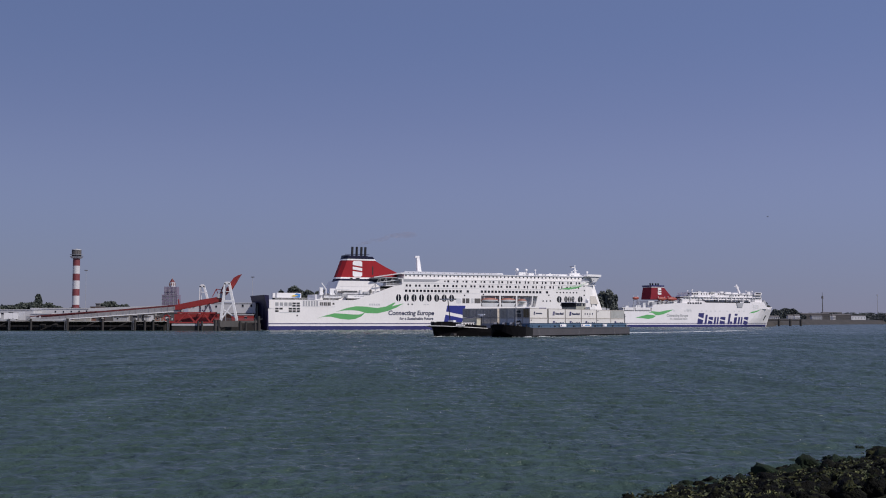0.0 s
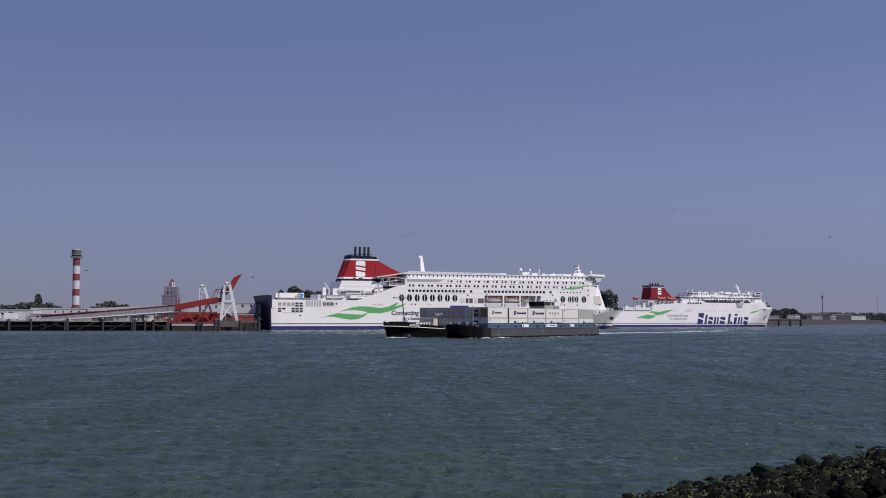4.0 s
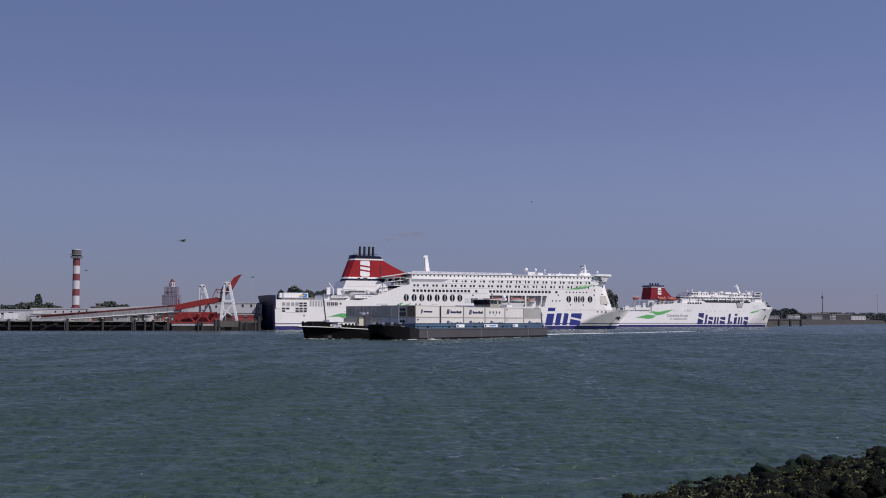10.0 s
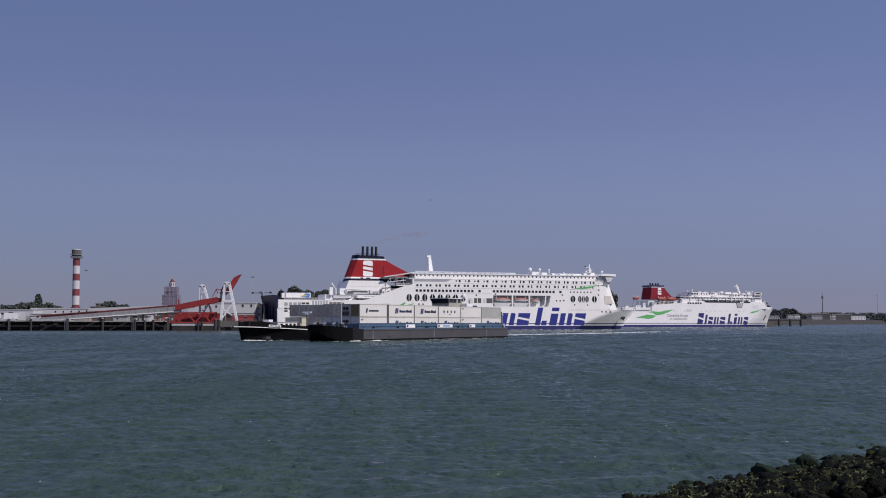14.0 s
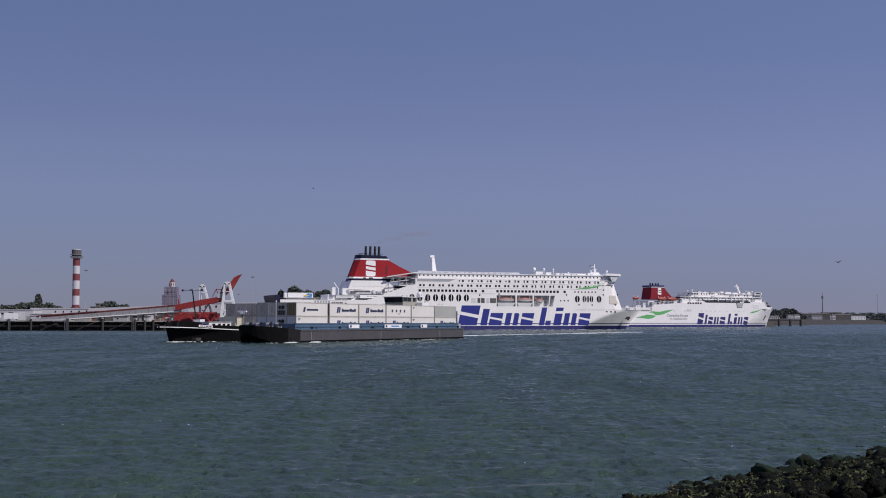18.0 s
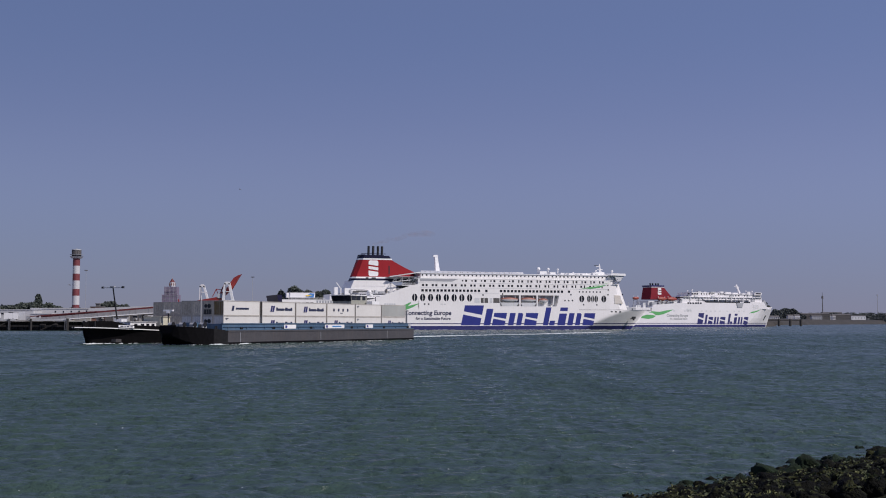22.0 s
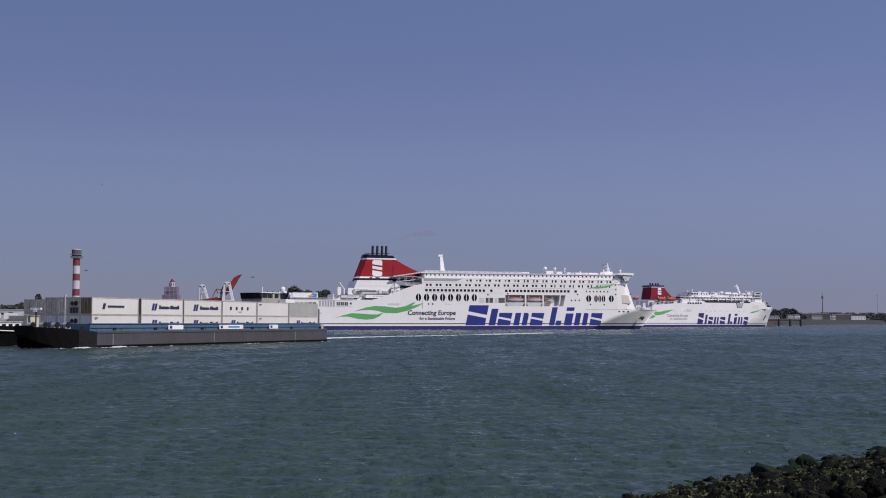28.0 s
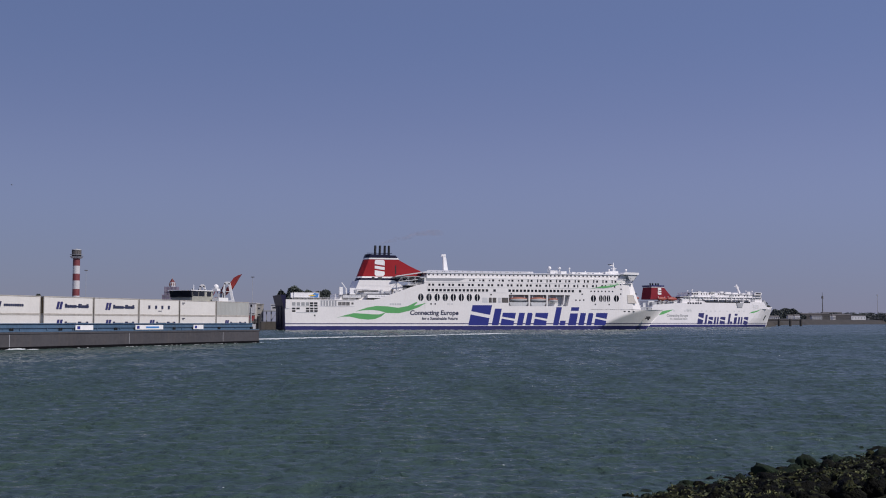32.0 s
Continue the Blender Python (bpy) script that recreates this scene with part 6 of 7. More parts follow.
def building(name, label, x0, x1, y0, y1, z0, z1, wall, roof, wins=(), doors=(), pitched=0.0, group=""):
    """A box building with roof, windows (x, z, w, h) and doors on its near side."""
    b = thing(name, label, "building", pose(0, y0, 0), group)
    part("wall", Shape().box(x0, x1, 0, y1 - y0, z0, z1), wall, b)
    if pitched:
        part("roof", Shape().prism([(-0.4, z1), ((y1 - y0) / 2, z1 + pitched), (y1 - y0 + 0.4, z1)], x0 - 0.3, x1 + 0.3, plane="yz"), roof, b)
    else:
        part("roof", Shape().box(x0 - 0.3, x1 + 0.3, -0.3, y1 - y0 + 0.3, z1, z1 + 0.45), roof, b)
    for x, z, w, h in wins:
        wi = part("window", Shape().box(x - w / 2, x + w / 2, -0.06, 0.05, z - h / 2, z + h / 2), M_GLASS, b)
        part("window_frame", Shape().box(x - w / 2 - 0.12, x + w / 2 + 0.12, -0.04, 0.04, z + h / 2, z + h / 2 + 0.14).box(x - w / 2 - 0.12, x + w / 2 + 0.12, -0.14, 0.04, z - h / 2 - 0.14, z - h / 2), M_WALLW, wi)
    for x, w, h, m in doors:
        part("door", Shape().box(x - w / 2, x + w / 2, -0.08, 0.05, z0, z0 + h), m, b)
    return b


def quay_trailer(x, w, z1, paint, label):
    """A parked box trailer on the quay."""
    t = thing("box_trailer", label, "trailer", pose(x, 646, 4.9), group="trailers on the quay")
    part("body", Shape().box(0, w, 0, 2.6, 1.25, z1 - 4.9), paint, t)
    part("door_frame", Shape().box(w - 0.08, w + 0.03, 0.1, 2.5, 1.3, z1 - 5.0), M_LGREY, t)
    part("chassis", Shape().box(0.4, w - 0.4, 0.4, 2.2, 0.85, 1.25), M_BLACK, t)
    for i in range(3):
        part("wheel", Shape().tube((0.9 + i * 1.2, 0.1, 0.5), (0.9 + i * 1.2, 2.5, 0.5), 0.5, n=10), M_BLACK, t)
    for q in (0.33, 0.66):
        part("side_post", Shape().box(w * q - 0.05, w * q + 0.05, -0.04, 0.0, 1.3, z1 - 5.0), M_LGREY, t)


quay_trailer(-239.0, 7.0, 9.4, M_WHITE2, "white box trailer parked on the quay")
quay_trailer(-251.0, 9.5, 9.2, M_SCREEN, "pale box trailer parked on the quay")
make_jetty()
make_linkspan()
make_gantry()
building("terminal_shed", "long white clad terminal shed on the quay", -320, -226, 655, 672, 4.9, 11.0, M_WALLW, M_WALLW, [(-238.5, 9.4, 2.6, 1.0), (-243.5, 9.2, 2.0, 1.0), (-252, 9.2, 2.5, 1.0)], [(-240, 2.4, 3.8, M_GREYP), (-232.4, 3.2, 5.2, M_LGREY), (-229.2, 1.4, 3.0, M_GREYP), (-248, 3, 4, M_LGREY)])
building("flat_store", "low white store with red rail on the quay", -226, -214.5, 650, 656, 4.9, 8.9, M_WALLW, M_WALLW, [(-222, 7.6, 1.6, 0.9)], [(-218, 2.0, 2.6, M_GREYP)])
gal = building("covered_walkway", "white covered passenger walkway with small windows", -232, -197.5, 668, 674, 7.6, 12.0, M_WALLW, M_WALLW, [(-218.2, 10.3, 0.8, 1.0), (-213.7, 10.3, 0.8, 1.0), (-209.3, 10.4, 0.8, 1.0), (-204.9, 10.5, 0.8, 1.0), (-200.6, 10.6, 0.8, 1.0)])
part("support", Shape().box(-231, -230, 1, 4, 4.9, 7.6).box(-214, -213, 1, 4, 4.9, 7.6).box(-199, -198, 1, 4, 4.9, 7.6), M_CONC, gal)
wk = thing("upper_walkway", "white sloping upper walkway with red lower edge", "walkway", pose(0, 660, 0))
part("wall", Shape().prism([(-197.3, 10.4), (-141, 12.6), (-141, 14.3), (-197.3, 12.2)], 0, 4), M_WALLW, wk)
part("red_edge", Shape().prism([(-197.3, 10.0), (-141, 12.2), (-141, 12.6), (-197.3, 10.4)], -0.2, 3.8), M_MAROON, wk)
for x in (-190, -175, -160, -146):
    part("column", Shape().box(x - 0.4, x + 0.4, 1, 2, 4.9, 10 + (x + 197) * 0.04), M_CONC, wk)
building("lift_house", "small brown brick lift house", -196.6, -190.2, 662, 668, 4.9, 12.8, M_BRICK, M_ROOF, [(-193.4, 11.5, 1.0, 1.0)])
building("plant_cabin", "small dark plant cabin on a roof", -194.4, -192.4, 664, 666, 13.25, 14.6, M_ROOF, M_ROOF)
term = building("passenger_terminal", "long white terminal building with square windows", -146, -107.5, 680, 694, 4.9, 15.2, M_WALLW, M_WALLW, [(-143, 13.4, 1, 1.2), (-136, 13.4, 1, 1.2), (-130, 13.4, 1, 1.2), (-119.7, 13.9, 1.1, 1.3), (-114.8, 13.9, 1.1, 1.3), (-109.9, 13.9, 1.1, 1.3), (-122, 7.5, 3, 1.4), (-113, 7.4, 3, 1.4)], [(-117, 2.2, 2.8, M_GREYP)])
part("canopy", Shape().box(-145, -108, -3.0, 0, 9.0, 9.6), M_ROOF, term, "dark canopy along the terminal front")
part("plinth", Shape().box(-145.8, -107.7, -0.12, 0, 4.9, 9.0), M_BRICK, term, "brown brick lower storey")
for x in range(-142, -108, 6):
    part("canopy_post", Shape().box(x - 0.15, x + 0.15, -2.9, -2.6, 4.9, 9.0), M_GREYP, term)
building("orange_cabin", "low orange clad quay cabin", -119, -107, 668, 673, 4.9, 8.4, M_CRED, M_WALLW, [(-116, 7.0, 1.6, 0.9), (-111, 7.0, 1.6, 0.9)])
building("stair_tower", "grey brown concrete stair tower beside the berth", -107.9, -104.4, 684, 690, 4.9, 14.6, M_CONC, M_CONC, [(-106.1, 12.5, 1.2, 0.8), (-106.1, 9.0, 1.2, 0.8)])
building("gangway_cabin", "white gangway cabin beside the berth", -101.5, -97.0, 700, 704, 11.4, 14.6, M_WALLW, M_WALLW, [(-99.3, 13.0, 2.6, 0.9)])
gw = thing("gangway_trestle", "dark steel gangway trestle", "trestle", pose(0, 699, 0))
for x in (-101.2, -97.6):
    part("leg", Shape().box(x - 0.3, x + 0.3, 0, 0.6, 4.9, 11.4), M_GREYP, gw)
part("platform", Shape().box(-106, -92, -1, 5.4, 10.8, 11.4), M_GREYP, gw)
part("brace", Shape().beam((-101.2, 0, 5.2), (-97.6, 0, 10.8), 0.3, 0.3), M_GREYP, gw)
for x in (-104, -95):
    part("leg", Shape().box(x - 0.25, x + 0.25, 0, 0.6, 4.9, 10.8), M_GREYP, gw)


# shed and cabins are added to close off bright sky under the ramp
building("backing_shed", "long low dark shed added as backing behind the ramp", -212, -147, 690, 704, 4.9, 9.6, M_ROOF, M_ROOF, [(-205 + i * 6.5, 7.6, 2.4, 1.2) for i in range(9)], [(-190, 3.4, 3.6, M_GREYP), (-170, 3.4, 3.6, M_LGREY)])
for x, w, m, lab in ((-181, 7.5, M_GREYP, "grey site cabin on the quay under the ramp"), (-166.5, 5.0, M_WALLW, "white site cabin on the quay under the ramp"), (-158, 4.0, M_BRICK, "brown site cabin on the quay under the ramp"), (-203, 9.0, M_CONC, "weathered site cabin on the quay under the ramp")):
    building("site_cabin", lab, x, x + w, 652, 655, 4.9, 7.4, m, M_ROOF, [(x + w * 0.3, 6.4, 0.9, 0.8)], [(x + w * 0.7, 0.9, 2.0, M_GREYP)], group="site cabins on the quay")


def make_lighthouse():
    t = thing("striped_tower", "red and white banded beacon tower with grey lantern", "tower", pose(-223, 720, 0))
    zs = [4.9, 15.0, 20.5, 24.6, 29.7, 33.9, 38.7, 43.2]
    for i, (a, b) in enumerate(zip(zs, zs[1:])):
        part("band", Shape().tube((0, 0, a), (0, 0, b), 2.25 - 0.004 * a, 2.25 - 0.004 * b, 18), M_LHRED if i % 2 == 0 else M_LHWHT, t, "red band" if i % 2 == 0 else "white band", smooth=False)
    gly = part("gallery", Shape().tube((0, 0, 43.2), (0, 0, 44.4), 3.0, 4.1, 18), M_LHWHT, t, "white gallery")
    part("gallery_rail", Shape().tube((0, 0, 45.4), (0, 0, 45.55), 4.0, 4.0, 18), M_GREYP, gly)
    part("lantern_room", Shape().tube((0, 0, 44.4), (0, 0, 48.2), 2.75, 2.75, 12), M_ROOF, t, "grey lantern room")
    for i in range(12):
        a = 2 * math.pi * i / 12
        part("mullion", Shape().box(2.78 * math.cos(a) - 0.08, 2.78 * math.cos(a) + 0.08, 2.78 * math.sin(a) - 0.08, 2.78 * math.sin(a) + 0.08, 44.4, 48.2), M_ROOF, t)
    part("lantern_roof", Shape().tube((0, 0, 48.2), (0, 0, 48.7), 2.95, 2.8, 14).tube((0, 0, 48.7), (0, 0, 49.3), 0.5, 0.3, 8), M_GREYP, t)


def make_wrapped_tower():
    t = thing("wrapped_tower", "square tower wrapped in grey scaffold sheeting with cupola", "tower", pose(-229.9, 1000, 0))
    part("lower_stage", Shape().box(-7.2, 6.0, 0, 12, 4.9, 27.8), M_SHEET, t)
    part("upper_stage", Shape().box(-5.6, 4.8, 1, 11, 27.8, 34.6), M_SHEET, t)
    for i in range(7):
        z = 16 + i * 2.6
        part("scaffold_lift", Shape().box(-7.4 if z < 27.8 else -5.8, 6.2 if z < 27.8 else 5.0, -0.25, 0, z, z + 0.25), M_GREYP, t)
    for x in (-7.2, -3.9, -0.6, 2.7, 6.0):
        part("scaffold_pole", Shape().tube((x, -0.3, 4.9), (x, -0.3, 28.4 if abs(x + 0.6) > 5 else 35.2), 0.12, n=5), M_GREYP, t)
    part("cupola", Shape().tube((0, 6, 34.6), (0, 6, 38.4), 2.7, 2.4, 8), M_LHWHT, t, "white and red cupola")
    part("cupola_roof", Shape().tube((0, 6, 38.4), (0, 6, 40.0), 2.5, 1.3, 8).tube((0, 6, 40.0), (0, 6, 41.6), 1.3, 0.3, 8), M_MAROON, t)
    for i in range(8):
        a = math.pi / 4 * i
        part("cupola_window", Shape().tube((2.45 * math.cos(a), 6 + 2.45 * math.sin(a), 35.6), (2.3 * math.cos(a), 6 + 2.3 * math.sin(a), 37.6), 0.45, n=6), M_BRICK, t)
    part("finial", Shape().tube((0, 6, 41.6), (0, 6, 43), 0.2, n=5), M_GREYP, t)


make_lighthouse()
make_wrapped_tower()


def light_mast(x, y, top, label, base=4.9, head=0.9):
    m = thing("light_mast", label, "mast", pose(x, y, 0), group="light masts on the quay")
    part("pole", Shape().tube((0, 0, base), (0, 0, top), 0.16, 0.09, 8), M_GREYP, m)
    part("lamp_head", Shape().box(-head, head, -0.4, 0.4, top - 0.35, top + 0.1), M_ROOF, m)


light_mast(-211, 700, 35.2, "tall thin grey light mast with lamp head")
light_mast(-112.5, 700, 31.2, "tall thin grey light mast with lamp head", head=1.0)


# ---- trees ----
def make_tree(x, y, base, top, width, leaf, label, seed, kind_="", slim=False, group="trees on the far bank"):
    rnd = random.Random(seed)
    h = top - base
    t = thing("tree", label, "tree", pose(x, y, base), group)
    tr = Shape().tube((0, 0, 0), (0.2, 0, h * 0.55), 0.05 * h * 0.5, 0.02 * h * 0.5, 7)
    for i in range(5):
        a = rnd.uniform(0, 6.3)
        tr.tube((0.1, 0, h * rnd.uniform(0.25, 0.5)), (width * 0.32 * math.cos(a), width * 0.32 * math.sin(a), h * rnd.uniform(0.55, 0.8)), 0.012 * h, 0.004 * h, 5)
    part("trunk", tr, M_BARK, t)
    cr = Shape()
    lobes = []
    for i in range(9 if not slim else 6):
        if slim:
            lobes.append((rnd.uniform(-0.12, 0.12) * width, rnd.uniform(-0.1, 0.1) * width, h * (0.3 + 0.62 * i / 6), width * (0.46 - 0.045 * i), h * 0.16))
        else:
            a, q = rnd.uniform(0, 6.3), rnd.uniform(0.05, 0.34) * width
            lobes.append((q * math.cos(a), 0.7 * q * math.sin(a), h * rnd.uniform(0.48, 0.82) - 0.25 * q, width * rnd.uniform(0.2, 0.32), h * rnd.uniform(0.13, 0.2)))
    n = int(1500 + 45 * h)
    for i in range(n):
        lx, ly, lz, rw, rh = rnd.choice(lobes)
        u, v = rnd.uniform(-1, 1), rnd.uniform(0, 6.3)
        q = rnd.uniform(0.72, 1.12)
        w = math.sqrt(1 - u * u)
        c = Vector((lx + rw * q * w * math.cos(v), ly + rw * q * w * math.sin(v), lz + rh * q * u))
        s = rnd.uniform(0.4, 1.1) * (0.55 + h / 40)
        m = Euler((rnd.uniform(0, 6), rnd.uniform(0, 6), rnd.uniform(0, 6))).to_matrix()
        k = len(cr.v)
        for p in ((-1, -0.5, 0), (0.1, -0.8, 0.25), (1, 0.1, 0), (0.2, 0.8, -0.25), (-0.8, 0.5, 0.1)):
            cr.v.append(tuple(c + m @ Vector(p) * s))
        cr.face([k, k + 1, k + 2]); cr.face([k, k + 2, k + 3, k + 4])
    part("crown", cr, leaf, t)
    return t


rt = random.Random(21)
for x, top, w, slim in ((-338, 18.5, 16, 0), (-326, 19.5, 15, 0), (-317, 21, 17, 0), (-309, 20, 12, 0), (-305, 26, 7.5, 1), (-297, 19.5, 13, 0), (-290, 18, 10, 0), (-250, 21, 15, 0), (-245, 19, 10, 0), (-282, 17, 12, 0), (-268, 15.5, 8, 0), (-236, 16, 8, 0), (-332, 18.5, 15, 0), (-322, 20, 15, 0), (-313, 20.5, 14, 0), (-301, 20, 13, 0), (-293, 19, 12, 0), (-253, 20.5, 12, 0)):
    make_tree(x, 900 + rt.uniform(-12, 12), 4.9, top, w, M_LEAF2 if slim else M_LEAF, "tall dark poplar on the far bank" if slim else "green broadleaf tree behind the quay buildings", rt.randint(0, 9999), slim=bool(slim))
for x, top, w in ((-119.5, 32, 12), (-114.5, 33.5, 13), (-110, 31.5, 11), (-103, 31.5, 10), (-98, 31, 11), (-93, 31.5, 12), (-88, 30, 9)):
    make_tree(x, 900 + rt.uniform(-8, 8), 4.9, top - 1.2, w, M_LEAF2, "green broadleaf tree behind the ferry berth", rt.randint(0, 9999))
for x, top, w in ((120, 26, 10), (125, 30, 9), (129.5, 30, 8), (134, 27.5, 6)):
    make_tree(x, 925 + rt.uniform(-8, 8), 4.9, top, w, M_LEAFF, "dark green broadleaf tree between the berths", rt.randint(0, 9999))


make_tree(358, 1330, 4.9, 29, 10, M_LEAF2, "dark tree behind the far berth", 77)
make_tree(365, 1335, 4.9, 24, 10, M_LEAF2, "dark tree behind the far berth", 78)


def far_wood(name, x0, x1, y, top, n, seed, label):
    rnd = random.Random(seed)
    s = Shape()
    for i in range(n):
        x = rnd.uniform(x0, x1)
        z = 4.9 + (top - 4.9) * (0.9 + 0.1 * math.sin(x * 0.19 + seed) * math.sin(x * 0.067)) * rnd.random() ** 0.8 * min(1.0, 0.45 + 0.02 * (x1 - x), 0.6 + 0.05 * (x - x0))
        c = Vector((x, y + rnd.uniform(-8, 8), z))
        q = rnd.uniform(0.8, 2.4)
        m = Euler((rnd.uniform(0, 6), rnd.uniform(0, 6), rnd.uniform(0, 6))).to_matrix()
        k = len(s.v)
        for p in ((-1, -0.5, 0), (0.1, -0.8, 0.3), (1, 0.1, 0), (0.2, 0.8, -0.3), (-0.8, 0.5, 0.1)):
            s.v.append(tuple(c + m @ Vector(p) * q))
        s.face([k, k + 1, k + 2]); s.face([k, k + 2, k + 3, k + 4])
    return solid(name, s, M_LEAFW, label, "trees", kind="stuff")


far_wood("far_wood", 752, 830, 2720, 38, 9000, 3, "dark far belt of trees")
far_wood("far_wood", 930, 1420, 3300, 33, 9000, 5, "low far belt of trees")
far_wood("far_wood", -700, -330, 960, 19, 3000, 8, "far belt of trees behind the quay")
far_wood("far_wood", 1350, 2300, 4250, 44, 3000, 9, "low far belt of trees")
far_wood("far_scrub", 150, 330, 1310, 15, 1500, 12, "green scrub behind the far berth")

# ---- far right bank ----
def recede(x):
    """The bank runs away: how far a place lies beyond the first houses, scaled to fit the camera's view."""
    return 1 + 0.7 * max(0.0, (x - 600) / 230)


for x0, x1, z1, w, rf, lab in ((604, 624, 13.2, M_LGREY, M_ROOF, "far white warehouse with dark roof"), (640, 650, 15.0, M_WALLW, M_ROOF, "far white house with dark roof"), (652, 662, 15.5, M_LGREY, M_ROOF, "far white house with dark roof"),
                               (684, 703, 14.8, M_GREYP, M_ROOF, "far long grey shed"), (706, 720, 16.0, M_GREYP, M_ROOF, "far grey house with dark roof"), (722, 728, 15.6, M_WALLW, M_ROOF, "far small white house"),
                               (728, 756, 17.6, M_ROOF, M_ROOF, "far dark grey warehouse"), (757, 784, 15.2, M_LGREY, M_ROOF, "far pale house row"), (786, 800, 13.5, M_GREYP, M_ROOF, "far grey shed with dark roof"), (806, 826, 14.5, M_GREYP, M_ROOF, "far grey shed with dark roof")):
    k = recede(x0)
    u0, u1 = x0 * k, x1 * k
    building("far_building", lab, u0, u1, 2200 * k, 2200 * k + 14, 4.9, 4.16 + (z1 - 2.96) * k, w, rf, [(u0 + (i + 0.5) * (u1 - u0) / 5, 4.16 + 8.8 * k, 1.6 * k, 1.6 * k) for i in range(5)], [((u0 + u1) / 2 + 1, 3 * k, 4 * k, M_GREYP)], pitched=(3.0 if x1 - x0 < 25 else 1.6) * k, group="houses on the far bank")
for x0, x1, z in ((672, 760, 20.4), (745, 784, 22.5), (775, 815, 17.5)):
    k = recede(x0)
    u0, u1, n = x0 * k, x1 * k, int((x1 - x0) / 6)
    building("far_block", "far dark roofed low block", u0, u1, 2330 * k, 2330 * k + 20, 4.9, 4.16 + (z - 3.16) * k, M_ROOF, M_ROOF, [(u0 + (i + 0.5) * (u1 - u0) / n, 4.16 + (z - 8.2) * k, 2 * k, 2 * k) for i in range(n)], pitched=1.5 * k, group="houses on the far bank")
m = thing("radar_tower", "tall dark lattice radar tower on the far bank", "tower", pose(704 * recede(704), 2200 * recede(704), 0))
part("shaft", Shape().tube((0, 0, 4.9), (0, 0, 63), 1.5, 0.9, 8), M_ROOF, m)
part("platform", Shape().tube((0, 0, 63), (0, 0, 69), 2.6, 2.2, 10), M_ROOF, m)
part("antenna", Shape().tube((0, 0, 69), (0, 0, 78), 0.6, 0.3, 6), M_ROOF, m)
m = thing("lattice_mast", "slim grey lattice mast on the far bank", "mast", pose(806 * recede(806), 2200 * recede(806), 0))
part("shaft", Shape().tube((0, 0, 4.9), (0, 0, 86), 1.2, 0.6, 6), M_GREYP, m)
part("crown", Shape().box(-1.6, 1.6, -1.6, 1.6, 85, 89), M_GREYP, m)
j = thing("far_jetty", "dark far jetty on three heavy piles", "jetty", pose(0, 1480, 0))
part("deck", Shape().box(372, 448, 0, 5, 6.6, 8.0), M_PILE, j)
for x in (385, 403, 419.2, 433.3, 446.4):
    part("pile", Shape().tube((x, 1, -6), (x, 1, 8.6), 1.6, 1.6, 8), M_PILE, j)
part("deck_rail", Shape().beam((372, 0, 9.3), (448, 0, 9.3), 0.15, 0.15), M_STEEL, j)
bk = thing("bank_revetment", "grey stone revetment along the far bank", "embankment", None, kind="structure")
s = Shape()
line = [(480, 2050), (600, 2112), (913, 2757), (1290, 3397), (1725, 4032), (4500, 4350)]
for (x, y) in line:
    s.v += [(x, y - 20, -2), (x, y - 8, 3.0), (x, y + 14, 10.2), (x, y + 34, 11.4), (x, y + 60, 4.6)]
for q in range(len(line) - 1):
    for i in range(4):
        k = 5 * q + i
        s.face([k, k + 1, k + 6, k + 5], 0 if i < 1 else 1)
part("slope", s, [M_STONE, M_GRASS], bk)


# ---- vehicles on the ferry deck ----
ferry_load = []


def make_trailer(x, y, w, label, mk, top=3.9, body=None, framed=False):
    at = pose(x, y, 17.2)
    t = thing("trailer", label, "trailer", FERRY[0][1] @ at, group="vehicles on the ferry deck")
    part("body", Shape().box(0, w, 0, 2.6, 1.1, top), body or M_WHITE2, t)
    part("chassis", Shape().box(0.5, w - 0.5, 0.3, 2.3, 0.7, 1.1), M_BLACK, t)
    for i in range(3):
        part("wheel", Shape().tube((0.8 + i * 1.1, 0.1, 0.5), (0.8 + i * 1.1, 2.5, 0.5), 0.5, n=10), M_BLACK, t)
    if framed:
        part("tilt_frame", Shape().box(-0.06, w + 0.06, -0.06, 0.06, top - 0.22, top + 0.05).box(-0.08, 0.14, -0.06, 0.06, 0.9, top).box(w - 0.14, w + 0.08, -0.06, 0.06, 0.9, top), M_BLACK, t, "dark frame of the trailer body")
        for u in (0.3, 0.42, 0.54, 0.62, 0.74):
            part("writing_bar", Shape().box(w * u, w * (u + 0.08), -0.05, 0.0, 2.0, 2.35), M_GREYP, t)
    if mk:
        part("side_mark", Shape().prism([(w * 0.62, 1.4), (w * 0.95, 1.2), (w * 0.98, 3.4), (w * 0.8, 3.7)], -0.05, 0.02), M_SKYBLUE, t)
        part("side_mark", Shape().prism([(w * 0.56, 2.0), (w * 0.72, 1.7), (w * 0.9, 2.6), (w * 0.7, 2.7)], -0.08, 0.02), M_YELLOW, t)
    ferry_load.append((t, at))


make_trailer(5.4, -13.5, 14.4, "white box trailer with blue and yellow mark on ferry deck", True)
make_trailer(4.5, -8.5, 13.6, "white box trailer parked on ferry deck", False)
make_trailer(33.0, -13.6, 11.2, "pale curtain trailer with dark frame on ferry deck", False, 2.9, M_LGREY, framed=True)
make_trailer(47.4, -13.6, 15.0, "white curtain trailer with dark frame on ferry deck", False, 3.2, framed=True)


